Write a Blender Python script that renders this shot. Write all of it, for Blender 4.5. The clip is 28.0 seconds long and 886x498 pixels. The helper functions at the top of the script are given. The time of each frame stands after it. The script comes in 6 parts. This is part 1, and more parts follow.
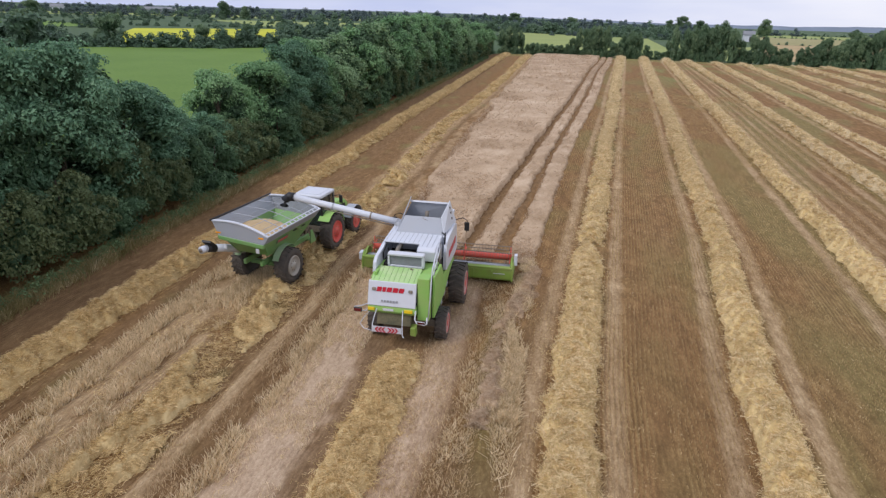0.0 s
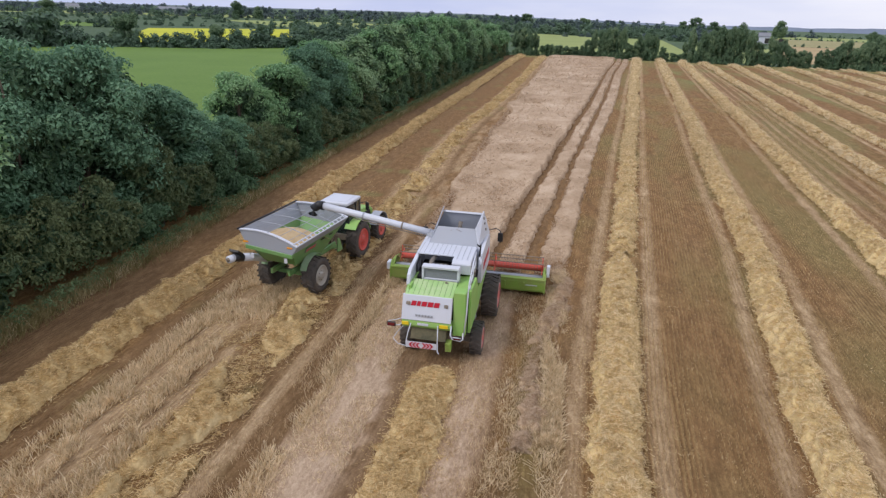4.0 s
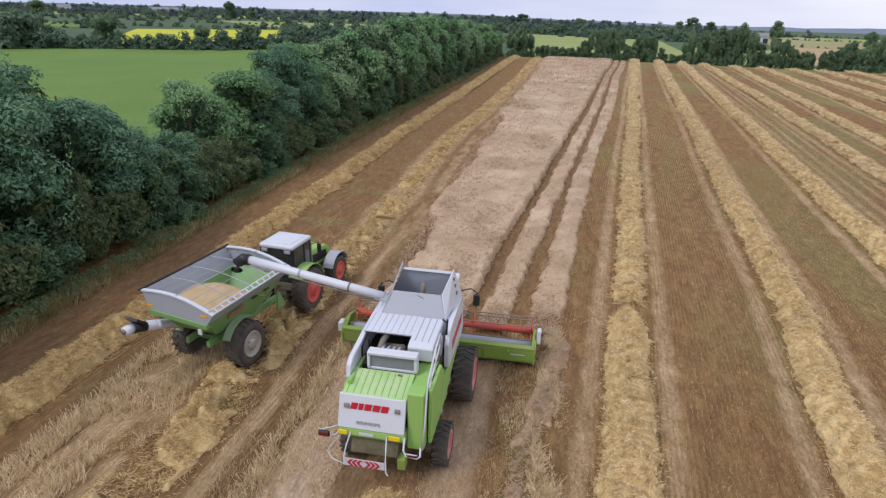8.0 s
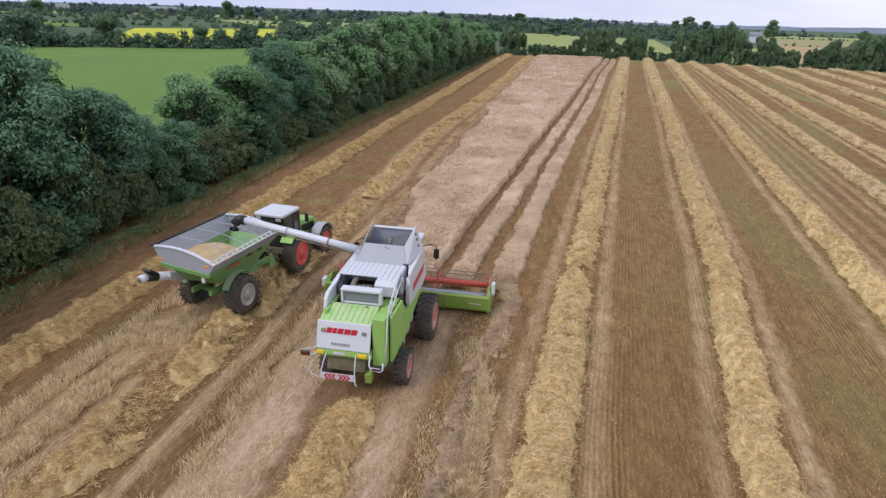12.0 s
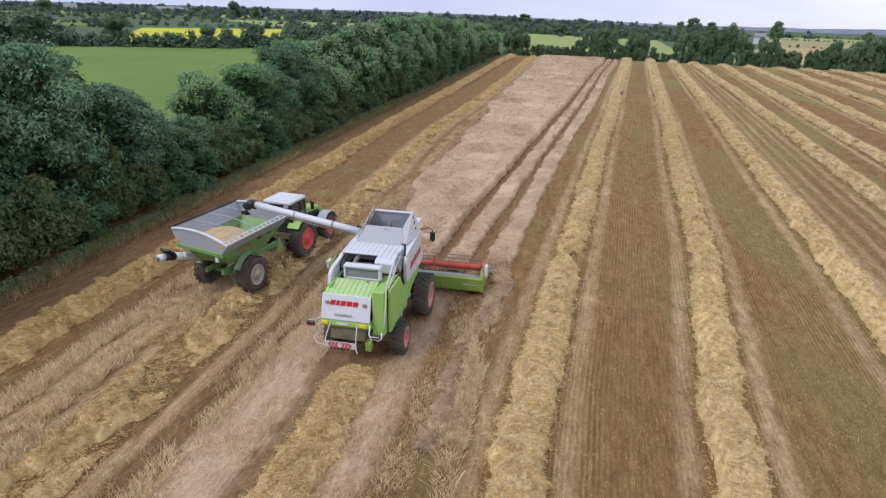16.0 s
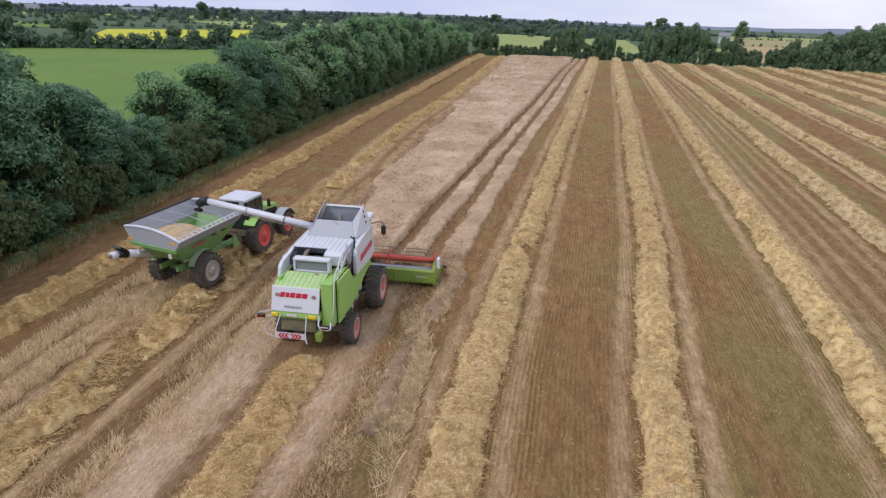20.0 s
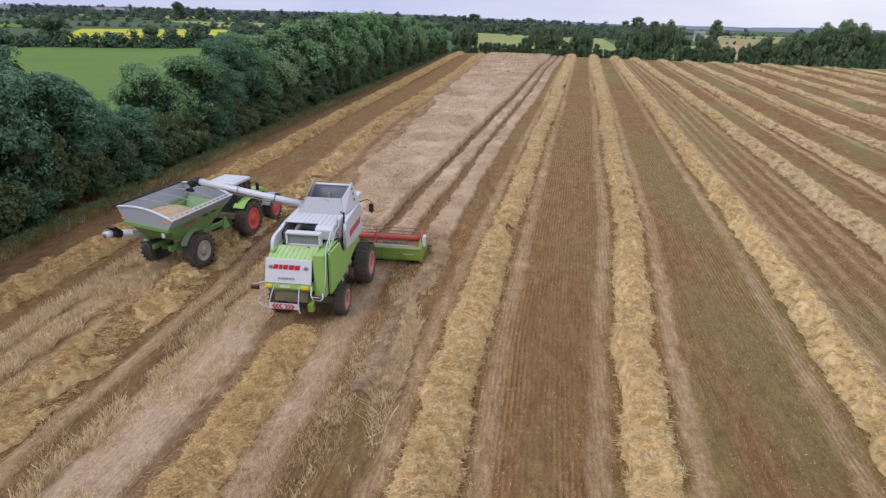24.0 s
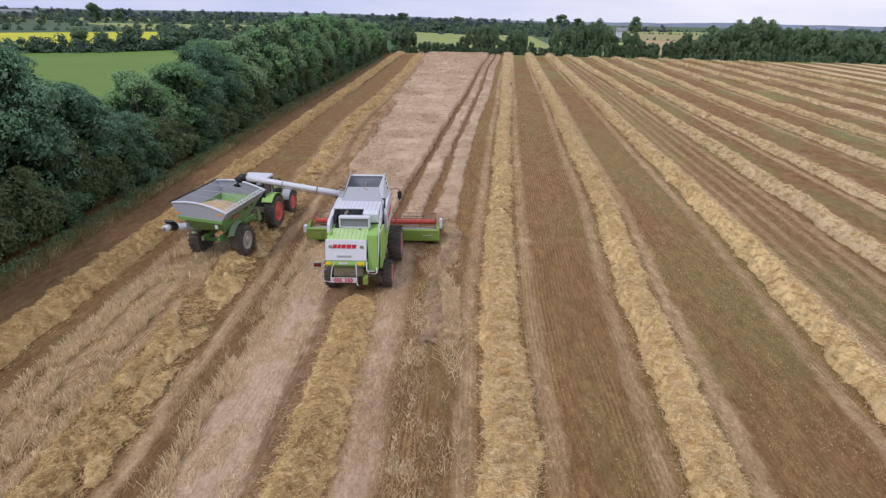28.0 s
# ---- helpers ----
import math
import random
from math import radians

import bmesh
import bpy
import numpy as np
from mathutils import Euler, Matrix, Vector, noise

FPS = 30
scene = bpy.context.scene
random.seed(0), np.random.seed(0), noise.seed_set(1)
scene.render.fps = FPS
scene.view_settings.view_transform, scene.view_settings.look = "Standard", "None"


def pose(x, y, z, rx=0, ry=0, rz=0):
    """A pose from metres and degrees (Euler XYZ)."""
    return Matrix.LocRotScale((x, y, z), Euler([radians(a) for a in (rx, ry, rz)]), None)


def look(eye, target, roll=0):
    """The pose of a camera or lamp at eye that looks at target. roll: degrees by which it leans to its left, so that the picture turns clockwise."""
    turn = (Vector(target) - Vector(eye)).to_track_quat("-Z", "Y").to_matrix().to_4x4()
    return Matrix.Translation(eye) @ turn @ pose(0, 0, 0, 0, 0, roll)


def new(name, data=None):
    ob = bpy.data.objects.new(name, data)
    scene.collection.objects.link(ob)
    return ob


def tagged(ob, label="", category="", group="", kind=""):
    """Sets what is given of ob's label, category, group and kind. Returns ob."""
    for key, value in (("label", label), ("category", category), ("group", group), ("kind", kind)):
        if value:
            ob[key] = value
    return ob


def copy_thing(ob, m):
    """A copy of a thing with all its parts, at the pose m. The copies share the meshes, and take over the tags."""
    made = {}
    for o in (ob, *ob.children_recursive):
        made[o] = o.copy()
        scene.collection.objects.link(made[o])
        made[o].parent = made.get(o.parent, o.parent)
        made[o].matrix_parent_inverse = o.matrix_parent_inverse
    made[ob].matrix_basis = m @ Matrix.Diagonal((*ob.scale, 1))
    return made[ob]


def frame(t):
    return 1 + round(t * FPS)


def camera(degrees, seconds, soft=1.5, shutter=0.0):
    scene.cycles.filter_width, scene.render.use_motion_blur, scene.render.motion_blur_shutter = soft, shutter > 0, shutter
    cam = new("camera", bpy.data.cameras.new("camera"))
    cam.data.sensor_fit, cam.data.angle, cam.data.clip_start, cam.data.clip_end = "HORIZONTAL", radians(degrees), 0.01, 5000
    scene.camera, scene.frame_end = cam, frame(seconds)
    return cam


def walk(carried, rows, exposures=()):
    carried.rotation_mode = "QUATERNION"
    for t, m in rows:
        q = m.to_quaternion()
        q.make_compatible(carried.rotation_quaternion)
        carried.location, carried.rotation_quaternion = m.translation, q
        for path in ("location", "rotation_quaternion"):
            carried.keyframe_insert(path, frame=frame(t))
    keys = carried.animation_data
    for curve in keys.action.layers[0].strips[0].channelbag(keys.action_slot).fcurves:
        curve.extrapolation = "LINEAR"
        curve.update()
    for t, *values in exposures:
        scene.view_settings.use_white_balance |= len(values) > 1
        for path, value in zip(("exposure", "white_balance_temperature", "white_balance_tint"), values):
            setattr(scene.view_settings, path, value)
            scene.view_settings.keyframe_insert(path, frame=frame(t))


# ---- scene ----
# ---------------------------------------------------------------- camera
DEG = 71.45
cam = camera(DEG, 28.0, soft=1.3)
PATH = [  # seconds, x, y, z, yaw, pitch, roll
    (0, 5.435, -20.647, 12.337, 9.78, -21.03, 1.30),
    (0.5, 5.390, -21.035, 12.393, 9.99, -21.03, 1.28),
    (1, 5.359, -21.477, 12.479, 10.21, -21.05, 1.29),
    (1.5, 5.330, -21.909, 12.534, 10.43, -21.05, 1.34),
    (2, 5.208, -22.112, 12.579, 10.56, -21.04, 1.38),
    (2.5, 5.071, -22.040, 12.562, 10.72, -21.04, 1.37),
    (3, 4.748, -21.574, 12.522, 10.77, -21.05, 1.38),
    (3.5, 4.433, -20.849, 12.495, 10.74, -21.03, 1.42),
    (5.5, 4.162, -16.929, 12.478, 10.63, -20.99, 1.42),
    (6, 4.171, -15.933, 12.444, 10.60, -20.93, 1.32),
    (6.5, 4.157, -15.241, 12.441, 10.49, -20.97, 1.38),
    (7, 4.167, -14.710, 12.426, 10.48, -20.97, 1.37),
    (7.5, 4.188, -14.050, 12.481, 10.43, -20.97, 1.38),
    (8, 4.276, -13.474, 12.467, 10.40, -20.98, 1.38),
    (8.5, 4.430, -13.485, 12.447, 10.40, -20.99, 1.32),
    (9, 4.703, -14.085, 12.487, 10.37, -20.99, 1.32),
    (9.5, 4.898, -14.615, 12.501, 10.33, -20.99, 1.32),
    (10, 5.161, -15.289, 12.484, 10.29, -20.99, 1.34),
    (10.5, 5.337, -15.873, 12.455, 10.22, -21.02, 1.39),
    (11, 5.576, -16.595, 12.458, 10.24, -21.02, 1.39),
    (11.5, 5.924, -17.178, 12.502, 10.26, -21.03, 1.36),
    (12, 6.395, -17.343, 12.480, 10.26, -21.04, 1.37),
    (12.5, 7.063, -17.450, 12.467, 10.23, -21.03, 1.35),
    (14.5, 7.429, -18.905, 12.346, 10.31, -20.99, 1.42),
    (15, 7.401, -19.283, 12.362, 10.40, -20.98, 1.49),
    (15.5, 7.346, -19.456, 12.417, 10.56, -21.00, 1.49),
    (16, 7.146, -19.312, 12.472, 10.68, -21.00, 1.50),
    (16.5, 6.915, -19.048, 12.510, 10.74, -21.00, 1.52),
    (17, 6.616, -18.821, 12.578, 10.82, -20.99, 1.55),
    (17.5, 6.590, -18.918, 12.611, 10.90, -21.00, 1.55),
    (18, 6.820, -18.842, 12.602, 10.85, -20.99, 1.53),
    (18.1, 6.897, -18.847, 12.604, 9.90, -20.97, 1.51),
    (18.2, 6.974, -18.852, 12.606, 8.73, -20.96, 1.49),
    (18.3, 7.051, -18.857, 12.608, 7.87, -20.94, 1.47),
    (18.5, 7.205, -18.867, 12.612, 7.78, -20.91, 1.43),
    (19, 7.512, -19.211, 12.566, 7.85, -20.90, 1.41),
    (19.5, 7.851, -19.620, 12.494, 8.07, -20.90, 1.40),
    (20, 8.406, -19.926, 12.443, 8.30, -20.90, 1.41),
    (20.5, 9.154, -19.992, 12.338, 7.87, -20.88, 1.39),
    (20.6, 9.241, -20.028, 12.318, 6.95, -20.87, 1.34),
    (20.7, 9.328, -20.064, 12.299, 6.63, -20.86, 1.30),
    (20.8, 9.414, -20.099, 12.279, 6.44, -20.86, 1.25),
    (21, 9.588, -20.171, 12.240, 6.13, -20.84, 1.16),
    (21.5, 9.648, -20.395, 12.168, 5.88, -20.82, 1.18),
    (23.5, 9.049, -21.072, 11.919, 6.50, -20.84, 1.31),
    (24, 8.426, -21.352, 11.791, 6.47, -20.85, 1.28),
    (24.5, 7.763, -21.799, 11.716, 6.46, -20.84, 1.26),
    (24.6, 7.604, -21.966, 11.737, 5.77, -20.84, 1.24),
    (24.7, 7.446, -22.134, 11.759, 5.13, -20.84, 1.22),
    (24.8, 7.287, -22.301, 11.780, 4.21, -20.83, 1.21),
    (24.9, 7.129, -22.469, 11.802, 3.98, -20.83, 1.19),
    (25, 6.970, -22.636, 11.823, 3.90, -20.83, 1.17),
    (25.5, 6.082, -23.260, 11.815, 3.12, -20.84, 1.11),
    (26, 5.103, -24.060, 11.900, 1.73, -20.82, 0.91),
    (26.5, 4.615, -24.680, 12.010, 1.01, -20.85, 0.85),
    (27, 4.447, -25.130, 12.095, 0.80, -20.85, 0.83),
    (27.5, 4.508, -25.560, 12.210, 0.56, -20.87, 0.78),
    (28, 4.435, -26.160, 12.370, 0.14, -20.88, 0.79),
]


def aim(x, y, z, yaw, pitch, roll):
    a, b = radians(yaw), radians(pitch)
    way = Vector((-math.sin(a) * math.cos(b), math.cos(a) * math.cos(b), math.sin(b)))
    return look((x, y, z), Vector((x, y, z)) + way * 10, roll)


walk(cam, [(t, aim(*r)) for t, *r in PATH], exposures=[(0.0, -0.12, 6500, 11), (6.0, -0.12, 6500, 12), (10.0, -0.06, 6500, 11.5), (14.0, -0.05, 6500, 11.5), (18.0, -0.01, 6500, 12), (20.5, -0.12, 6500, 13.5), (25.0, -0.15, 6500, 14), (28.0, -0.12, 6500, 14.5)])

# ---------------------------------------------------------------- light: bright overcast summer sky
SUN_EL, SUN_ROT = 50.0, -135.0
world = bpy.data.worlds.new("sky")
scene.world = world
world.use_nodes = True
wn = world.node_tree
wn.nodes.clear()
w_out = wn.nodes.new("ShaderNodeOutputWorld")
w_bg = wn.nodes.new("ShaderNodeBackground")
w_sky = wn.nodes.new("ShaderNodeTexSky")
w_sky.sky_type = "NISHITA"
w_sky.sun_disc = False
w_sky.sun_elevation = radians(SUN_EL)
w_sky.sun_rotation = radians(SUN_ROT)
w_sky.air_density, w_sky.dust_density, w_sky.ozone_density = 1.0, 2.0, 1.0
w_co = wn.nodes.new("ShaderNodeTexCoord")
w_map = wn.nodes.new("ShaderNodeMapping")
w_map.inputs["Scale"].default_value = (1.0, 1.0, 5.0)
w_noise = wn.nodes.new("ShaderNodeTexNoise")
w_noise.inputs["Scale"].default_value = 2.2
w_noise.inputs["Detail"].default_value = 6.0
w_ramp = wn.nodes.new("ShaderNodeValToRGB")
w_ramp.color_ramp.elements[0].position, w_ramp.color_ramp.elements[0].color = 0.25, (5.2, 5.9, 8.6, 1)
w_ramp.color_ramp.elements[1].position, w_ramp.color_ramp.elements[1].color = 0.72, (9.0, 9.1, 10.0, 1)
w_mix = wn.nodes.new("ShaderNodeMixRGB")
w_mix.inputs["Fac"].default_value = 0.88
w_bg.inputs["Strength"].default_value = 0.12
wn.links.new(w_co.outputs["Generated"], w_map.inputs["Vector"])
wn.links.new(w_map.outputs["Vector"], w_noise.inputs["Vector"])
w_side = wn.nodes.new("ShaderNodeSeparateXYZ")
w_fac = wn.nodes.new("ShaderNodeMath")
w_fac.operation = "MULTIPLY_ADD"
w_fac.inputs[1].default_value = 0.3
wn.links.new(w_co.outputs["Generated"], w_side.inputs[0])
wn.links.new(w_side.outputs["X"], w_fac.inputs[0])
wn.links.new(w_noise.outputs["Fac"], w_fac.inputs[2])
wn.links.new(w_fac.outputs[0], w_ramp.inputs["Fac"])
wn.links.new(w_sky.outputs["Color"], w_mix.inputs["Color1"])
wn.links.new(w_ramp.outputs["Color"], w_mix.inputs["Color2"])
wn.links.new(w_mix.outputs["Color"], w_bg.inputs["Color"])
wn.links.new(w_bg.outputs["Background"], w_out.inputs["Surface"])

sun = new("sun", bpy.data.lights.new("sun", "SUN"))
sun.data.energy, sun.data.angle, sun.data.color = 1.9, radians(18), (1.0, 0.96, 0.9)
sun_a = radians(SUN_ROT)
sun.matrix_world = look((0, 0, 60), (0 - 60 * math.sin(sun_a) / math.tan(radians(SUN_EL)), -60 * math.cos(sun_a) / math.tan(radians(SUN_EL)), 0))


# ---------------------------------------------------------------- materials
class Nodes:
    """A short way to write a node material."""

    def __init__(self, name):
        self.m = bpy.data.materials.new(name)
        self.m.use_nodes = True
        self.t = self.m.node_tree
        self.b = self.t.nodes["Principled BSDF"]

    def put(self, kind, **kw):
        n = self.t.nodes.new("ShaderNode" + kind)
        for k, v in kw.items():
            s = n.inputs[int(k[1:])] if k[0] == "i" and k[1:].isdigit() else n.inputs[k.replace("_", " ")]
            if hasattr(v, "is_output"):
                self.t.links.new(v, s)
            else:
                s.default_value = v
        return n

    def coord(self):
        return self.put("TexCoord").outputs["Object"]

    def world(self):
        return self.put("NewGeometry").outputs["Position"]

    def noise(self, scale, detail=4.0, vec=None, stretch=None, rough=0.55):
        v = vec if vec is not None else self.coord()
        if stretch:
            v = self.put("Mapping", Vector=v, Scale=stretch).outputs["Vector"]
        return self.put("TexNoise", Vector=v, Scale=scale, Detail=detail, Roughness=rough).outputs["Fac"]

    def ramp(self, fac, *stops):
        n = self.put("ValToRGB", Fac=fac)
        e = n.color_ramp.elements
        while len(e) < len(stops):
            e.new(0.5)
        for q, (p, c) in zip(e, stops):
            q.position, q.color = p, (*c, 1) if len(c) == 3 else c
        return n.outputs["Color"]

    def mix(self, fac, a, b, how="MIX"):
        n = self.t.nodes.new("ShaderNodeMixRGB")
        n.blend_type = how
        for s, v in zip(("Fac", "Color1", "Color2"), (fac, a, b)):
            if hasattr(v, "is_output"):
                self.t.links.new(v, n.inputs[s])
            else:
                n.inputs[s].default_value = v if s == "Fac" else (*v, 1)
        return n.outputs["Color"]

    def math(self, op, a, b=0.0, c=0.0):
        n = self.t.nodes.new("ShaderNodeMath")
        n.operation = op
        for s, v in zip(n.inputs, (a, b, c)):
            if hasattr(v, "is_output"):
                self.t.links.new(v, s)
            else:
                s.default_value = v
        return n.outputs[0]

    def _attr(self, name):
        n = self.t.nodes.new("ShaderNodeAttribute")
        n.attribute_name = name
        return n.outputs["Fac"]

    def thin(self, share):
        """Lets part of the light through, as blades and leaves do."""
        out = self.t.nodes["Material Output"]
        tr = self.t.nodes.new("ShaderNodeBsdfTranslucent")
        src = self.b.inputs["Base Color"].links[0].from_socket
        self.t.links.new(src, tr.inputs["Color"])
        mx = self.t.nodes.new("ShaderNodeMixShader")
        mx.inputs[0].default_value = share
        self.t.links.new(self.b.outputs[0], mx.inputs[1])
        self.t.links.new(tr.outputs[0], mx.inputs[2])
        self.t.links.new(mx.outputs[0], out.inputs["Surface"])
        return self.m

    def done(self, color=None, rough=0.6, metal=0.0, bump=None, strength=0.3, distance=0.02, spec=0.4):
        if color is not None:
            if hasattr(color, "is_output"):
                self.t.links.new(color, self.b.inputs["Base Color"])
            else:
                self.b.inputs["Base Color"].default_value = (*color, 1)
        if hasattr(rough, "is_output"):
            self.t.links.new(rough, self.b.inputs["Roughness"])
        else:
            self.b.inputs["Roughness"].default_value = rough
        self.b.inputs["Metallic"].default_value = metal
        self.b.inputs["Specular IOR Level"].default_value = spec
        if bump is not None:
            n = self.put("Bump", Height=bump, Strength=strength, Distance=distance)
            self.t.links.new(n.outputs["Normal"], self.b.inputs["Normal"])
        return self.m


def paint(name, col, dust=0.35, rough=0.4, dustcol=(0.42, 0.33, 0.22), metal=0.0):
    """Machine paint with field dust in two scales."""
    n = Nodes(name)
    a = n.noise(1.3, 5.0, n.world())
    b = n.noise(14.0, 4.0, n.world())
    f = n.math("MULTIPLY", n.math("ADD", n.math("MULTIPLY", a, 1.3), n.math("MULTIPLY", b, 0.7)), dust)
    f = n.math("SUBTRACT", f, dust * 0.55)
    f = n.put("Clamp", i0=n.math("MULTIPLY", f, 1.6)).outputs[0]
    c = n.mix(f, col, dustcol)
    return n.done(c, n.math("ADD", n.math("MULTIPLY", f, 0.5), rough), metal, b, 0.05, 0.01)


def straw_mat(name, lo, mid, hi, scale=9.0, thin=0.0):
    n = Nodes(name)
    isl = n.put("NewGeometry").outputs["Random Per Island"]
    a = n.noise(scale, 5.0, n.world())
    b = n.noise(0.45, 4.0, n.world())
    m = n.noise(2.6, 4.0, n.world(), None, 0.65)
    f = n.math("ADD", n.math("MULTIPLY", a, 0.4), n.math("ADD", n.math("MULTIPLY", isl, 0.3), n.math("ADD", n.math("MULTIPLY", b, 0.2), n.math("MULTIPLY", m, 0.3))))
    c = n.ramp(f, (0.36, lo), (0.57, mid), (0.78, hi))
    n.done(c, 0.75, 0.0, a, 0.25, 0.02, 0.25)
    return n.thin(thin) if thin else n.m


def leaf_mat(name, lo, mid, hi):
    n = Nodes(name)
    isl = n.put("NewGeometry").outputs["Random Per Island"]
    r = n.put("ObjectInfo").outputs["Random"]
    a = n.noise(0.9, 4.0, n.world())
    f = n.math("ADD", n.math("MULTIPLY", isl, 0.22), n.math("ADD", n.math("MULTIPLY", r, 0.28), n.math("MULTIPLY", a, 0.62)))
    n.done(n.ramp(f, (0.2, lo), (0.55, mid), (0.9, hi)), 0.55, 0.0, spec=0.3)
    return n.thin(0.3)


def plain(name, col, rough=0.6, metal=0.0, vary=0.25, scale=6.0, bump=0.1, spec=0.4):
    n = Nodes(name)
    a = n.noise(scale, 5.0, n.world())
    c = n.mix(a, tuple(v * (1 - vary) for v in col), tuple(min(1.0, v * (1 + vary)) for v in col))
    return n.done(c, rough, metal, a, bump, 0.02, spec)


def field_mat():
    """Stubble: soil, drill rows of cut stalks, pale wheel tracks, chaff and weeds, by what lies there."""
    n = Nodes("stubble_field")
    w = n.world()
    mid = n.noise(1.6, 5.0, w, (1.0, 0.35, 1.0))
    fine = n.noise(9.0, 5.0, w, (1.0, 0.45, 1.0), 0.75)
    grit = n.noise(24.0, 4.0, w, (1.0, 0.55, 1.0), 0.8)
    row = n._attr("row")
    wob = n.math("ADD", row, n.math("MULTIPLY", mid, 0.05))
    rows = n.math("SINE", n.math("MULTIPLY", wob, 2 * math.pi / 0.17))
    rows = n.math("MULTIPLY_ADD", rows, 0.5, 0.5)
    speck = n.math("ADD", n.math("MULTIPLY", grit, 0.55), n.math("MULTIPLY", fine, 0.45))
    blot = n.noise(3.6, 3.0, w, (1.0, 0.3, 1.0), 0.6)
    speck = n.math("ADD", n.math("MULTIPLY", speck, 0.72), n.math("MULTIPLY", blot, 0.28))
    soil = n.ramp(n.math("ADD", n.math("MULTIPLY", speck, 0.75), n.math("MULTIPLY", mid, 0.25)), (0.34, (0.064, 0.032, 0.013)), (0.5, (0.208, 0.113, 0.046)), (0.64, (0.425, 0.258, 0.113)))
    stalk = n.ramp(speck, (0.36, (0.14, 0.080, 0.031)), (0.52, (0.335, 0.216, 0.094)), (0.64, (0.53, 0.38, 0.185)))
    c = n.mix(n.math("MULTIPLY", rows, n._attr("drill")), soil, stalk)
    pale = n.ramp(n.math("ADD", n.math("MULTIPLY", speck, 0.8), n.math("MULTIPLY", mid, 0.2)), (0.36, (0.17, 0.102, 0.050)), (0.5, (0.405, 0.282, 0.158)), (0.64, (0.66, 0.50, 0.32)))
    pink = n.ramp(speck, (0.34, (0.28, 0.186, 0.118)), (0.5, (0.505, 0.368, 0.25)), (0.66, (0.71, 0.555, 0.40)))
    weed = n.ramp(speck, (0.36, (0.095, 0.09, 0.028)), (0.62, (0.30, 0.275, 0.105)))
    red = n.ramp(speck, (0.34, (0.085, 0.046, 0.020)), (0.5, (0.20, 0.118, 0.055)), (0.66, (0.36, 0.24, 0.125)))

    def over(c, col, name, sharp=0.6):
        f = n.math("MULTIPLY", n._attr(name), n.math("MULTIPLY_ADD", fine, sharp * 2, 1 - sharp))
        return n.mix(n.put("Clamp", i0=f).outputs[0], c, col)

    c = over(c, red, "bare")
    c = over(c, weed, "weed", 0.9)
    c = over(c, pale, "pale")
    c = over(c, pink, "chaff", 0.4)
    h = n.math("ADD", n.math("MULTIPLY", n.math("MULTIPLY", rows, n._attr("drill")), 0.9), n.math("ADD", fine, n.math("MULTIPLY", grit, 0.7)))
    return n.done(c, 0.9, 0.0, h, 0.9, 0.07, 0.15)


def wheat_mat():
    """Ripe lodged wheat: broad pale and tan patches, swirls and fine ears."""
    n = Nodes("ripe_wheat")
    w = n.world()
    big = n.noise(0.11, 4.0, w)
    mid = n.noise(0.8, 5.0, w, (1.0, 0.6, 1.0), 0.65)
    fine = n.noise(7.0, 5.0, w, None, 0.7)
    f = n.math("ADD", n.math("MULTIPLY", big, 0.45), n.math("ADD", n.math("MULTIPLY", mid, 0.3), n.math("MULTIPLY", fine, 0.25)))
    c = n.ramp(f, (0.38, (0.27, 0.180, 0.100)), (0.5, (0.425, 0.305, 0.198)), (0.62, (0.57, 0.44, 0.312)))
    return n.done(c, 0.8, 0.0, fine, 0.4, 0.04, 0.2)


M_FIELD = field_mat()
M_STRAW = straw_mat("straw", (0.20, 0.132, 0.052), (0.46, 0.333, 0.144), (0.71, 0.548, 0.28), 14.0)
M_STRAW_OLD = straw_mat("old_straw", (0.22, 0.15, 0.070), (0.42, 0.315, 0.172), (0.62, 0.49, 0.295), 14.0)
M_WEATHERED = straw_mat("weathered_straw", (0.18, 0.112, 0.042), (0.39, 0.270, 0.114), (0.60, 0.45, 0.222), 14.0)
M_FRESH = straw_mat("fresh_straw", (0.20, 0.125, 0.052), (0.44, 0.318, 0.150), (0.68, 0.535, 0.29), 12.0)
M_CROP = wheat_mat()
M_EARS = straw_mat("wheat_ears", (0.40, 0.29, 0.195), (0.51, 0.388, 0.27), (0.66, 0.52, 0.385), 5.0, 0.4)
M_STUB = straw_mat("cut_stalks", (0.40, 0.30, 0.17), (0.70, 0.565, 0.36), (0.94, 0.80, 0.58), 3.0, 0.4)
M_DRILL = straw_mat("short_stubble_stalks", (0.26, 0.175, 0.08), (0.48, 0.345, 0.175), (0.70, 0.535, 0.30), 3.0, 0.35)
M_DRY = straw_mat("dusty_stalks", (0.31, 0.21, 0.115), (0.56, 0.415, 0.245), (0.80, 0.645, 0.43), 0.9, 0.4)
M_LOOSE = straw_mat("loose_straw", (0.34, 0.25, 0.118), (0.70, 0.555, 0.308), (0.94, 0.80, 0.54), 9.0, 0.4)
M_LOOSEF = straw_mat("loose_fresh_straw", (0.28, 0.19, 0.09), (0.61, 0.455, 0.225), (0.90, 0.735, 0.44), 9.0, 0.4)
M_LEAF = leaf_mat("hedge_leaves", (0.060, 0.130, 0.078), (0.138, 0.267, 0.156), (0.29, 0.455, 0.275))
M_LEAF2 = leaf_mat("ash_leaves", (0.078, 0.165, 0.078), (0.19, 0.348, 0.158), (0.37, 0.545, 0.285))
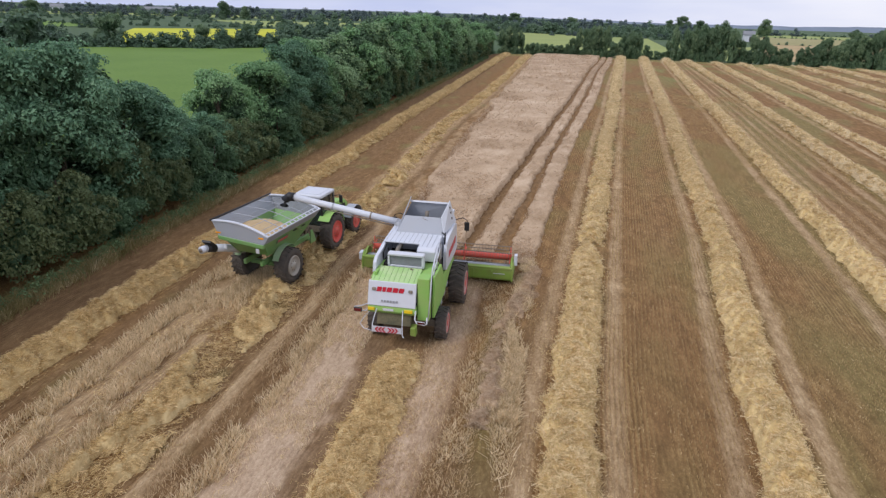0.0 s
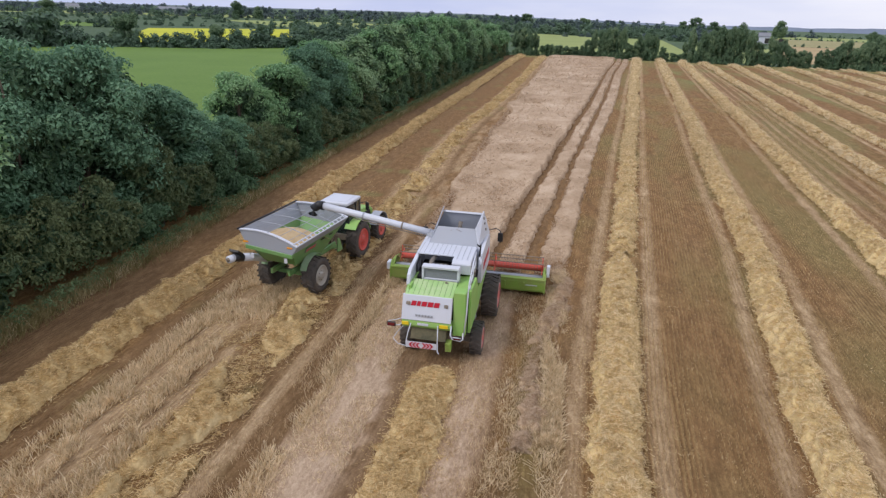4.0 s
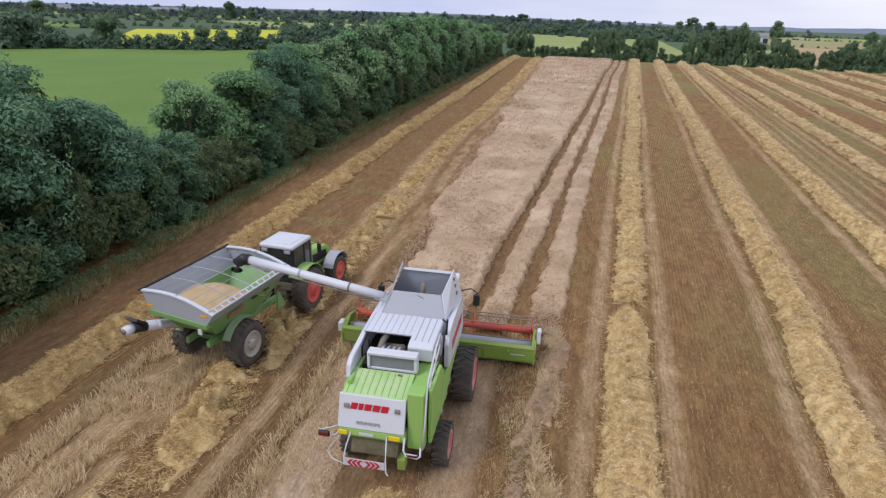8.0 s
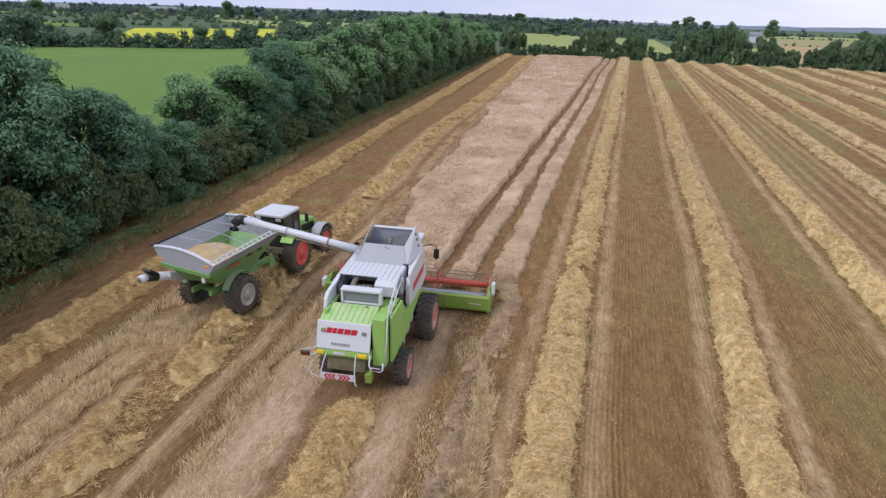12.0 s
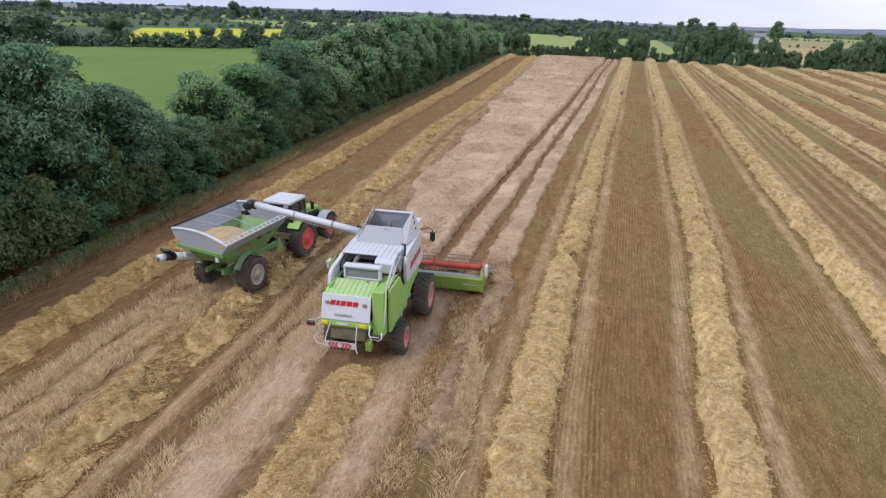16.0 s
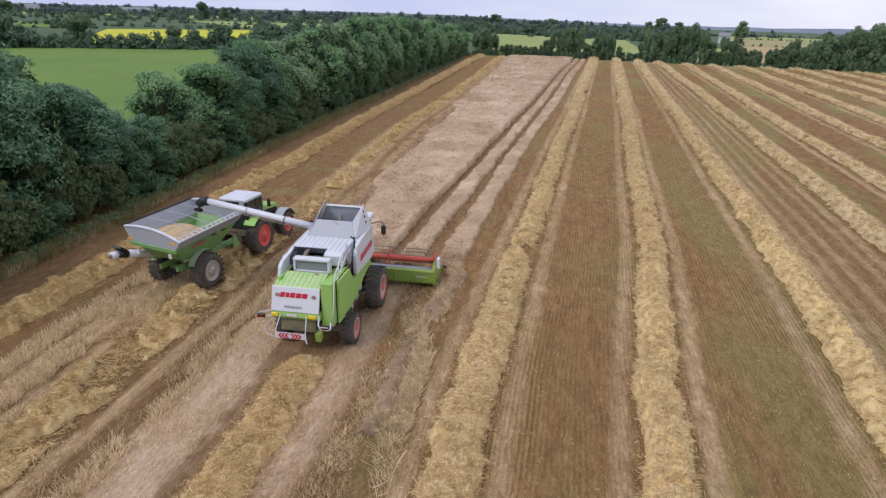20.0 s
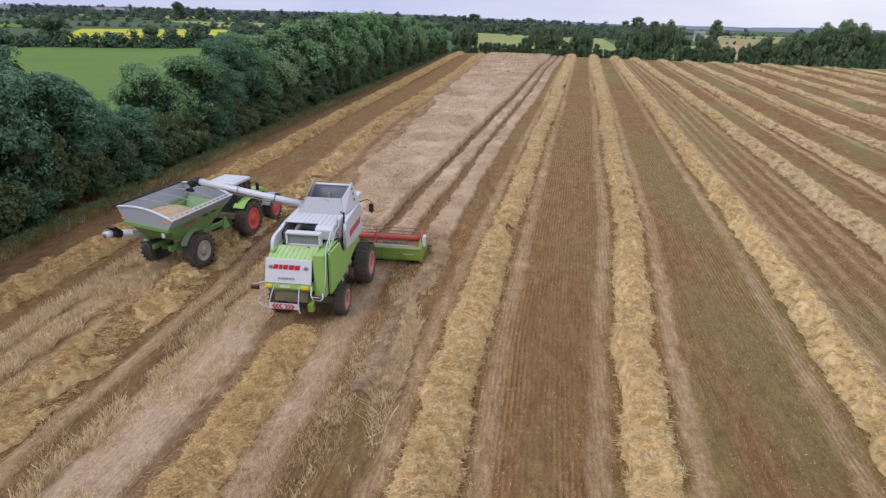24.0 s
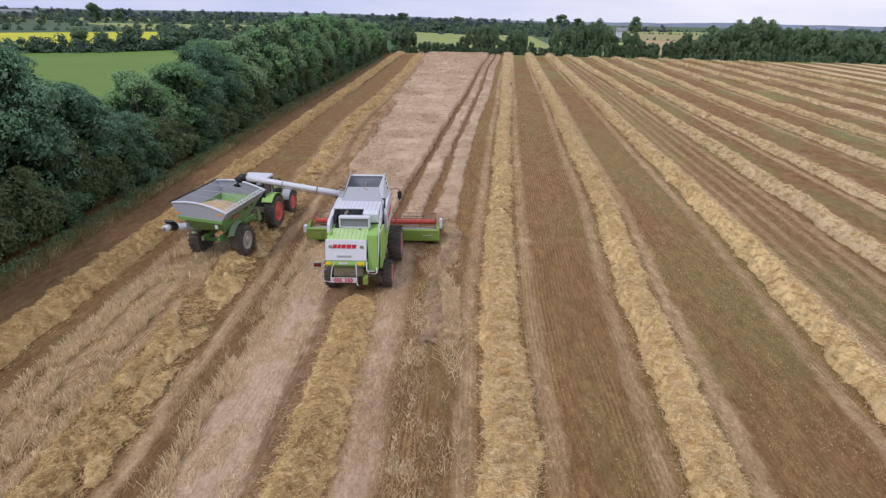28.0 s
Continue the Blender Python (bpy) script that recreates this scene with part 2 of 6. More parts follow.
# lighter copy of the hedge leaves, with sunlight put into the colour
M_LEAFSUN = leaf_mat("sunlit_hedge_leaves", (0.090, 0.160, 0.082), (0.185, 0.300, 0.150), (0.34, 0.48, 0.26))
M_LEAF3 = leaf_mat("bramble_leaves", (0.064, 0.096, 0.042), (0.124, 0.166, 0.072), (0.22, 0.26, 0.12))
# low bush leaves darkened: shade under the overhanging trees is in the colour
M_LOWLEAF = leaf_mat("shaded_bush_leaves", (0.050, 0.105, 0.058), (0.112, 0.205, 0.104), (0.21, 0.33, 0.17))
# darker leaf tone inside the crowns, where shade is painted by colour
M_LEAFSHADE = leaf_mat("shaded_inner_leaves", (0.044, 0.088, 0.046), (0.080, 0.148, 0.074), (0.13, 0.22, 0.11))
# distant leaves paler and bluer: some haze is mixed into the colour
M_FARLEAF = leaf_mat("distant_leaves", (0.060, 0.105, 0.072), (0.108, 0.178, 0.112), (0.175, 0.26, 0.155))
# woods near the skyline: stronger blue-grey haze put into the leaf colour
M_HAZELEAF = leaf_mat("haze_tinted_leaves", (0.080, 0.118, 0.118), (0.108, 0.152, 0.150), (0.145, 0.195, 0.19))
M_FARHEDGE = leaf_mat("far_hedge_leaves", (0.080, 0.140, 0.080), (0.155, 0.240, 0.128), (0.28, 0.375, 0.205))
M_BARK = plain("bark", (0.09, 0.07, 0.05), 0.9, vary=0.4, scale=12, bump=0.6)
M_NETTLE = leaf_mat("nettle_leaves", (0.060, 0.105, 0.050), (0.12, 0.195, 0.085), (0.21, 0.30, 0.135))
M_GRASSB = leaf_mat("verge_grass", (0.10, 0.105, 0.035), (0.24, 0.205, 0.080), (0.52, 0.41, 0.22))
M_GREEN = paint("seed_green_paint", (0.225, 0.50, 0.095), 0.30)
M_GROOVE = plain("dark_groove", (0.15, 0.25, 0.09), 0.8, vary=0.4)
M_TGREEN = paint("trailer_green_paint", (0.10, 0.30, 0.08), 0.28)
M_DULLGREEN = paint("dusty_pale_green_paint", (0.16, 0.33, 0.13), 0.55, 0.55, (0.34, 0.36, 0.30))
M_DECK = paint("dusty_green_paint", (0.26, 0.54, 0.13), 0.62, 0.55, (0.56, 0.58, 0.40))
M_HEADER = paint("worn_green_paint", (0.20, 0.38, 0.045), 0.5, 0.5, (0.27, 0.20, 0.11))
M_WHITE = paint("off_white_paint", (0.57, 0.605, 0.68), 0.16, 0.35, (0.50, 0.45, 0.38))
M_GREY = paint("light_grey_steel", (0.32, 0.35, 0.41), 0.18, 0.4, (0.42, 0.38, 0.32))
M_DGREY = paint("dark_grey_steel", (0.10, 0.10, 0.10), 0.45, 0.5)
M_RED = paint("signal_red_paint", (0.62, 0.055, 0.042), 0.22)
M_RIM = paint("red_rim_paint", (0.62, 0.045, 0.045), 0.24)
M_RIMG = paint("silver_rim_paint", (0.45, 0.45, 0.44), 0.4, 0.4, metal=0.3)
M_LIP = paint("worn_pale_rim_paint", (0.50, 0.30, 0.28), 0.45, 0.5, (0.45, 0.40, 0.36))
M_TYRE = paint("dusty_tyre_rubber", (0.028, 0.028, 0.029), 0.5, 0.75, (0.19, 0.155, 0.125))
M_CHUTE = paint("dusty_rubber_curtain", (0.06, 0.065, 0.04), 0.55, 0.8, (0.24, 0.20, 0.12))
M_ROOF = plain("slate_roof", (0.20, 0.21, 0.23), 0.7, vary=0.2, scale=0.6)
M_BLACK = plain("black_plastic", (0.018, 0.018, 0.02), 0.5, vary=0.3)
M_INSIDE = plain("dark_machinery", (0.035, 0.033, 0.03), 0.7, vary=0.5, scale=14, bump=0.3)
M_YELLOW = plain("yellow_reflector", (0.75, 0.55, 0.02), 0.35, vary=0.15)
M_ORANGE = plain("amber_lens", (0.85, 0.35, 0.02), 0.3, vary=0.1)
M_REDLENS = plain("red_lens", (0.13, 0.012, 0.014), 0.25, vary=0.1)
M_LOGO = plain("logo_red", (0.46, 0.012, 0.03), 0.4, vary=0.1)
M_LETTER = plain("grey_lettering", (0.30, 0.31, 0.33), 0.5, vary=0.1)
M_GRAIN = straw_mat("wheat_grain", (0.30, 0.20, 0.10), (0.46, 0.335, 0.185), (0.57, 0.44, 0.27), 40.0)
M_SCREEN = plain("radiator_screen", (0.20, 0.215, 0.235), 0.6, vary=0.3, scale=30, bump=0.4)
M_TANK = plain("worn_tank_steel", (0.33, 0.35, 0.38), 0.5, 0.15, vary=0.3, scale=4)


def glass_mat():
    n = Nodes("tinted_glass")
    n.b.inputs["Transmission Weight"].default_value = 0.75
    n.b.inputs["IOR"].default_value = 1.45
    return n.done((0.10, 0.13, 0.13), 0.05, 0.0, spec=0.5)


M_GLASS = glass_mat()


def grass_mat(name, lo, hi):
    n = Nodes(name)
    w = n.world()
    a = n.noise(0.035, 4.0, w)
    b = n.noise(1.4, 5.0, w, None, 0.7)
    f = n.math("ADD", n.math("MULTIPLY", a, 0.55), n.math("MULTIPLY", b, 0.45))
    c = n.ramp(f, (0.3, lo), (0.7, hi))
    return n.done(c, 0.85, 0.0, b, 0.5, 0.05, 0.15)


M_PASTURE = grass_mat("pasture_grass", (0.094, 0.166, 0.034), (0.158, 0.248, 0.056))
M_LAND = grass_mat("distant_land", (0.045, 0.080, 0.042), (0.095, 0.14, 0.065))
M_RAPE = grass_mat("yellow_blossom_field", (0.36, 0.38, 0.03), (0.54, 0.54, 0.05))
M_PALEFIELD = grass_mat("pale_green_field", (0.20, 0.25, 0.08), (0.30, 0.34, 0.12))
M_DRYFIELD = grass_mat("dry_stubble_field", (0.30, 0.22, 0.11), (0.46, 0.35, 0.19))
M_OLIVEFIELD = grass_mat("olive_grass_field", (0.22, 0.21, 0.09), (0.36, 0.32, 0.16))
# hill woods tinted blue-grey: the haze of distance is their base colour
M_HILL = plain("haze_tinted_hills", (0.185, 0.22, 0.275), 0.95, vary=0.25, scale=0.01, bump=0.0, spec=0.0)


# ---------------------------------------------------------------- mesh helpers
ORIGIN = {}


def thing(name, at, label, category, group="", kind=""):
    """An Empty at the base of a thing."""
    ob = new(name)
    ob.empty_display_size = 0.3
    ob.location = at
    ORIGIN[ob.name] = Vector(at)
    return tagged(ob, label, category, group, kind)


def _finish(name, me, mat, parent, label):
    me.materials.append(mat)
    ob = new(name, me)
    if parent is not None:
        ob.parent = parent
        o = ORIGIN[parent.name]
        me.transform(Matrix.Translation(-o))
        ORIGIN[ob.name] = o
    if label:
        ob["label"] = label
    return ob


def part(name, bm, mat, parent, label="", smooth=False):
    """Links a bmesh, built in world coordinates, as one mesh under its thing or part."""
    bmesh.ops.recalc_face_normals(bm, faces=bm.faces)
    me = bpy.data.meshes.new(name)
    bm.to_mesh(me)
    bm.free()
    if smooth:
        for p in me.polygons:
            p.use_smooth = True
    return _finish(name, me, mat, parent, label)


def grid_part(name, verts, faces, mat, parent=None, label="", smooth=True, attrs=None):
    """A mesh from numpy arrays: verts (n, 3), quads (m, 4)."""
    me = bpy.data.meshes.new(name)
    me.vertices.add(len(verts))
    me.vertices.foreach_set("co", np.asarray(verts, np.float32).ravel())
    me.loops.add(faces.size)
    me.loops.foreach_set("vertex_index", np.asarray(faces, np.int32).ravel())
    me.polygons.add(len(faces))
    me.polygons.foreach_set("loop_start", np.arange(0, faces.size, faces.shape[1], dtype=np.int32))
    me.polygons.foreach_set("loop_total", np.full(len(faces), faces.shape[1], np.int32))
    me.polygons.foreach_set("use_smooth", np.full(len(faces), smooth, bool))
    me.update(calc_edges=True)
    for key, val in (attrs or {}).items():
        me.attributes.new(key, "FLOAT", "POINT").data.foreach_set("value", np.asarray(val, np.float32).ravel())
    return _finish(name, me, mat, parent, label)


def quads_of(nu, nv):
    i = np.arange(nu * nv).reshape(nu, nv)
    return np.stack([i[:-1, :-1], i[1:, :-1], i[1:, 1:], i[:-1, 1:]], -1).reshape(-1, 4)


def blade_arrays(base, way, width, rng, tip=0.45):
    """Flat tapering stalks: base (n, 3), way (n, 3) from base to tip."""
    n = len(base)
    side = np.cross(way, rng.normal(size=(n, 3)))
    side *= (width / np.maximum(np.linalg.norm(side, axis=1), 1e-6) / 2)[:, None] if np.ndim(width) else width / 2 / np.maximum(np.linalg.norm(side, axis=1), 1e-6)[:, None]
    v = np.stack([base - side, base + side, base + way + side * tip, base + way - side * tip], 1).reshape(-1, 3)
    return v, np.arange(4 * n).reshape(-1, 4)


def vnoise(x, y, seed=0):
    """Smooth value noise in 0..1 on arrays."""
    xi, yi = np.floor(x), np.floor(y)
    fx, fy = x - xi, y - yi
    fx, fy = fx * fx * (3 - 2 * fx), fy * fy * (3 - 2 * fy)

    def h(a, b):
        s = np.sin(a * 127.1 + b * 311.7 + seed * 74.7) * 43758.5453
        return s - np.floor(s)

    return (h(xi, yi) * (1 - fx) + h(xi + 1, yi) * fx) * (1 - fy) + (h(xi, yi + 1) * (1 - fx) + h(xi + 1, yi + 1) * fx) * fy


def fnoise(x, y, seed=0, octaves=3):
    out, amp, tot = 0, 1.0, 0
    for k in range(octaves):
        out = out + amp * vnoise(x * 2**k, y * 2**k, seed + 7 * k)
        tot += amp
        amp *= 0.55
    return out / tot


def sstep(a, b, v):
    t = np.clip((v - a) / (b - a), 0, 1)
    return t * t * (3 - 2 * t)


def box(bm, x0, x1, y0, y1, z0, z1, bevel=0.0, seg=1):
    vs = [bm.verts.new((x, y, z)) for x in (x0, x1) for y in (y0, y1) for z in (z0, z1)]
    fs = [bm.faces.new([vs[i] for i in q]) for q in ((0, 1, 3, 2), (4, 6, 7, 5), (0, 4, 5, 1), (2, 3, 7, 6), (0, 2, 6, 4), (1, 5, 7, 3))]
    if bevel:
        es = list({e for f in fs for e in f.edges})
        bmesh.ops.bevel(bm, geom=es, offset=bevel, segments=seg, affect="EDGES", profile=0.5)
    return bm


def prism(bm, pts, axis, a, b, bevel=0.0):
    """A 2D outline (two remaining axes, in order) drawn out along an axis from a to b."""
    def place(p, v):
        q = list(p)
        q.insert("xyz".index(axis), v)
        return q
    lo = [bm.verts.new(place(p, a)) for p in pts]
    hi = [bm.verts.new(place(p, b)) for p in pts]
    fs = [bm.faces.new(lo), bm.faces.new(hi[::-1])]
    n = len(pts)
    for i in range(n):
        fs.append(bm.faces.new((lo[i], hi[i], hi[(i + 1) % n], lo[(i + 1) % n])))
    if bevel:
        es = list({e for f in fs for e in f.edges})
        bmesh.ops.bevel(bm, geom=es, offset=bevel, segments=1, affect="EDGES", profile=0.5)
    return bm


def slab(bm, corners, thick):
    """A plate with four corners, given its thickness along its normal."""
    p = [Vector(c) for c in corners]
    nrm = (p[1] - p[0]).cross(p[3] - p[0]).normalized() * thick
    a = [bm.verts.new(v) for v in p]
    b = [bm.verts.new(v + nrm) for v in p]
    n = len(p)
    bm.faces.new(a[::-1])
    bm.faces.new(b)
    for i in range(n):
        bm.faces.new((a[i], a[(i + 1) % n], b[(i + 1) % n], b[i]))
    return bm


def tube(bm, pts, r, n=8, r2=None):
    """A round bar through points, with closed ends."""
    p = [Vector(v) for v in pts]
    rings = []
    for i, v in enumerate(p):
        d = (p[min(i + 1, len(p) - 1)] - p[max(i - 1, 0)]).normalized()
        up = Vector((0, 0, 1)) if abs(d.z) < 0.9 else Vector((1, 0, 0))
        s = d.cross(up).normalized()
        u = s.cross(d)
        rr = r if r2 is None else r + (r2 - r) * i / (len(p) - 1)
        rings.append([bm.verts.new(v + (s * math.cos(2 * math.pi * k / n) + u * math.sin(2 * math.pi * k / n)) * rr) for k in range(n)])
    for a, b in zip(rings, rings[1:]):
        for k in range(n):
            bm.faces.new((a[k], a[(k + 1) % n], b[(k + 1) % n], b[k]))
    bm.faces.new(rings[0][::-1])
    bm.faces.new(rings[-1])
    return bm


def lathe(bm, prof, centre, n=28, axis="x"):
    """Turns (along, radius) pairs round an axis through the centre."""
    c = Vector(centre)
    rings = []
    for a, r in prof:
        ring = []
        for k in range(n):
            t = 2 * math.pi * k / n
            ring.append(bm.verts.new(c + (Vector((a, r * math.cos(t), r * math.sin(t))) if axis == "x" else Vector((r * math.cos(t), a, r * math.sin(t))))))
        rings.append(ring)
    for p, q in zip(rings, rings[1:]):
        for k in range(n):
            bm.faces.new((p[k], p[(k + 1) % n], q[(k + 1) % n], q[k]))
    bm.faces.new(rings[0][::-1])
    bm.faces.new(rings[-1])
    return bm


def B():
    return bmesh.new()

# ---------------------------------------------------------------- the land
def land(x, y):
    """Height of the country round the field: it rises a little to the west and falls away to the east."""
    dx, dy = np.asarray(x, float) - 8, np.asarray(y, float) + 20
    fall = np.interp(np.degrees(np.arctan2(dx, dy)), (-180, -60, -35, -15, -8, 0, 5, 13, 30, 60, 180), (0.001, -0.003, -0.003, -0.002, -0.001, 0.004, 0.007, 0.010, 0.011, 0.011, 0.001))
    return -0.30 - fall * np.maximum(0, np.hypot(dx, dy) - 280)


def sheet(name, corners, lift, mat, label, category="field"):
    """A field between four corners, lying on the land."""
    u, v = np.meshgrid(np.linspace(0, 1, 13), np.linspace(0, 1, 13), indexing="ij")
    a, b, c, d = [np.array(p, float) for p in corners]
    p = (a * (1 - u[..., None]) + b * u[..., None]) * (1 - v[..., None]) + (d * (1 - u[..., None]) + c * u[..., None]) * v[..., None]
    z = land(p[..., 0], p[..., 1]) + lift
    ob = grid_part(name, np.stack([p[..., 0], p[..., 1], z], -1).reshape(-1, 3), quads_of(13, 13), mat, smooth=False)
    return tagged(ob, label, category, kind="structure")


def countryside():
    """The ground, one sheet out to the horizon."""
    az = np.radians(np.arange(0, 361, 2.0))
    r = np.concatenate([[0.5, 120, 280], np.linspace(330, 1000, 12), np.linspace(1150, 5200, 16)])
    q, a = np.meshgrid(r, az, indexing="ij")
    x, y = 8 + q * np.sin(a), -20 + q * np.cos(a)
    ob = grid_part("ground", np.stack([x, y, land(x, y)], -1).reshape(-1, 3), quads_of(*x.shape)[:, ::-1], M_LAND)
    return tagged(ob, "gently rolling green farmland reaching the horizon", "ground", kind="structure")


countryside()
sheet("pasture", [(-23, -120), (-23, 226), (-90, 192), (-90, -120)], 0.14, M_PASTURE, "mown green pasture behind the hedge")
sheet("pasture", [(-90, -120), (-90, 192), (-152, 156), (-152, -120)], 0.14, M_PASTURE, "mown green pasture behind the hedge")
sheet("pasture", [(-152, -120), (-152, 156), (-300, 80), (-300, -120)], 0.14, M_PASTURE, "mown green pasture behind the hedge")
sheet("yellow_field", [(-156, 184), (-100, 216), (-160, 372), (-232, 312)], 0.16, M_RAPE, "bright yellow flowering crop field")
sheet("pale_field", [(-14, 205), (46, 198), (64, 440), (-32, 462)], 0.16, M_PALEFIELD, "pale green field behind the far hedge")
sheet("pale_field", [(48, 196), (66, 192), (104, 330), (66, 350)], 0.15, M_PALEFIELD, "pale green field glimpsed through the far hedge")
sheet("meadow", [(-200, 412), (-60, 420), (-100, 600), (-330, 560)], 0.15, M_PALEFIELD, "pale green meadow beyond the yellow field")
sheet("meadow", [(-520, 300), (-300, 250), (-260, 330), (-420, 430)], 0.15, M_PASTURE, "green meadow among distant hedges")
sheet("meadow", [(-640, 600), (-180, 720), (-260, 960), (-800, 900)], 0.15, M_PALEFIELD, "pale green meadow near the horizon")
sheet("pale_field", [(72, 203), (150, 195), (210, 380), (124, 400)], 0.15, M_DRYFIELD, "tan stubble field beyond the far hedge")
sheet("pale_field", [(124, 404), (214, 384), (330, 640), (190, 680)], 0.15, M_OLIVEFIELD, "olive-tan grass field beyond the tan stubble")
sheet("pale_field", [(192, 688), (334, 648), (470, 900), (270, 950)], 0.15, M_PALEFIELD, "pale green field under the hills")

# centre lines of the windrows: where they lie across the field at each distance along it
ROW_Y = (-90.0, -13.0, 0.0, 15.0, 38.0, 70.0, 100.0, 170.0, 200.0)
ROW_A = (5.8, 6.4, 7.0, 8.3, 10.3, 13.5, 16.2, 23.0, 25.8)
ROW_B = (8.6, 12.1, 13.5, 15.5, 17.5, 20.7, 23.3, 29.8, 32.6)
ROW_C = (15.3, 19.2, 20.8, 22.5, 24.4, 27.4, 30.0, 36.2, 38.8)
ROW_D = (21.5, 26.2, 27.8, 29.4, 31.5, 34.4, 37.0, 42.2, 44.5)
ROW_E = (27.0, 32.4, 34.0, 35.6, 37.4, 40.0, 43.2, 49.5, 52.2)


def line_a(y): return np.interp(y, ROW_Y, ROW_A)
def line_b(y): return np.interp(y, ROW_Y, ROW_B)
def line_c(y): return np.interp(y, ROW_Y, ROW_C)
def line_d(y): return np.interp(y, ROW_Y, ROW_D)


def line_l1(y): return np.interp(y, (-60, 70, 100, 170, 200), (-12.65, -12.5, -12.0, -11.3, -10.8))
def line_l2(y): return np.interp(y, (-60, -5, 24, 50, 78, 120, 200), (-6.6, -6.35, -6.5, -7.0, -5.7, -4.9, -4.2))
def line_new(y): return np.interp(y, (-60, -14, 4, 20), (0.45, 0.45, 0.5, 0.55))


def line_far(k):
    """The windrows further over, one header width apart."""
    return lambda y: np.interp(y, ROW_Y, ROW_E) + 7.4 * (k - 1)


def far_edge(x):
    return np.interp(x, (-40, 10, 50, 110, 240), (193, 190.5, 182, 170.5, 150))


CROP_Y = (6.0, 14.0, 24.0, 36.0, 50.0, 80.0, 136.0, 165.0, 192.0)
CROP_L = (-3.2, -3.3, -3.5, -3.7, -3.8, -3.1, -2.5, -2.3, -2.0)
CROP_R = (0.9, 1.4, 2.3, 3.5, 4.9, 8.0, 13.0, 16.4, 18.8)


def crop_l(y): return np.interp(y, CROP_Y, CROP_L)
def crop_r(y): return np.interp(y, CROP_Y, CROP_R)


def bump1(d, centre, half, soft):
    return 1 - sstep(half - soft, half + soft, np.abs(d - centre))


def field():
    """The harvested field: one sheet with drill rows, wheel tracks and worn ground."""
    xs = np.concatenate([np.arange(-21.5, 38, 0.22), np.arange(38, 60, 0.6), np.arange(60, 242, 3.0)])
    ys = np.concatenate([np.arange(-90, -48, 3.0), np.arange(-48, -18, 0.75), np.arange(-18, 32, 0.3), np.arange(32, 80, 0.8), np.arange(80, 191, 2.0), [191.0]])
    sq = far_edge(xs) / 191.0
    x, y = np.meshgrid(xs, ys, indexing="ij")
    y = np.where(y > 0, y * sq[:, None], y)
    lines = [line_a, line_b, line_c, line_d] + [line_far(k) for k in range(1, 21)]
    d = np.full(x.shape, 99.0)
    for ln in lines:
        e = x - ln(y)
        d = np.where(np.abs(e) < np.abs(d), e, d)
    right = sstep(-0.4, 0.4, x - crop_r(y) - 2.6)
    row = x - line_a(y)
    n1, n2 = fnoise(x / 3, y / 9, 3), fnoise(x / 0.9, y / 2.2, 5)
    track = bump1(np.abs(d) + 0.25 * (fnoise(x / 0.5, y / 0.8, 51, 2) - 0.5), 1.38, 0.3, 0.12)
    pale = right * track * (0.45 + 0.7 * n1) * np.where(x < 60, 1, 0.5)
    pale += right * 0.06 * n1
    weed = right * sstep(0.42, 0.72, fnoise(x / 3.2, y / 11, 11)) * (0.48 + 0.1 * sstep(20, 40, x))
    e = x - line_c(y)
    pale += right * 0.55 * (bump1(e, 2.2, 0.22, 0.1) + bump1(e, 3.3, 0.22, 0.1) + bump1(e, 4.6, 0.18, 0.1)) * (0.5 + n1)
    bare_c = right * 0.5 * (bump1(e, 2.75, 0.25, 0.12) + bump1(e, 3.95, 0.3, 0.12)) * (0.5 + n1)
    left = 1 - right
    frag = np.clip(0.15 + 1.5 * sstep(0.32, 0.62, fnoise(x / 0.55, y / 1.9, 41, 3)), 0, 1.3)
    wave = 0.5 * (fnoise(0 * x, y / 4.0, 43, 2) - 0.5) + 0.3 * (fnoise(x / 1.2, y / 1.1, 44, 2) - 0.5)
    xw = x + wave
    behind = left * (1 - sstep(7, 9, y))
    ahead = left * sstep(14, 24, y)
    # dark bands: headland, foot of the first windrow, both sides of the narrow track, beside the fresh windrow
    bare = bump1(x, -15.4, 1.5, 0.4) * (0.75 + 0.4 * n1) + bump1(xw, -11.0, 0.6, 0.2) * (0.75 + 0.4 * n2) + ahead * bump1(x, -9.6, 1.7, 0.5) * 0.6
    bare += left * (1 - ahead) * (bump1(xw, -5.3, 0.34, 0.12) * 0.95 + bump1(xw, -3.85, 0.6, 0.15) * (0.8 + 0.5 * frag))
    bare += ahead * bump1(xw, line_l2(y) + 1.55, 0.32, 0.12) * 0.9 + behind * bump1(xw, -0.75, 0.32, 0.12) * 0.95
    back = 1 - sstep(7, 9, y)
    bare += back * bump1(x, line_a(y) - 1.75, 0.55, 0.2) * (0.45 + 0.5 * n2)
    bare += back * bump1(x, 3.6, 0.9, 0.3) * 0.95 * sstep(0.40, 0.58, fnoise(x / 0.7, y / 2.2, 45, 3))
    # gaps beside the crop: bare wheel tracks plus the crop's shade as dark colour
    for o, wd in ((0.05, 0.36), (1.9, 0.24)):
        e = x - crop_r(y) - o
        bare = np.maximum(bare, (np.abs(e) < wd) * sstep(9, 14, y) * 1.0)
    pale += behind * bump1(xw, -9.1, 0.75, 0.25) * (0.5 + 0.8 * n2) + left * (1 - ahead) * bump1(xw, -4.7, 0.27, 0.1) * 1.1
    pale += behind * bump1(xw, -7.75, 0.4, 0.2) * 0.7 * frag
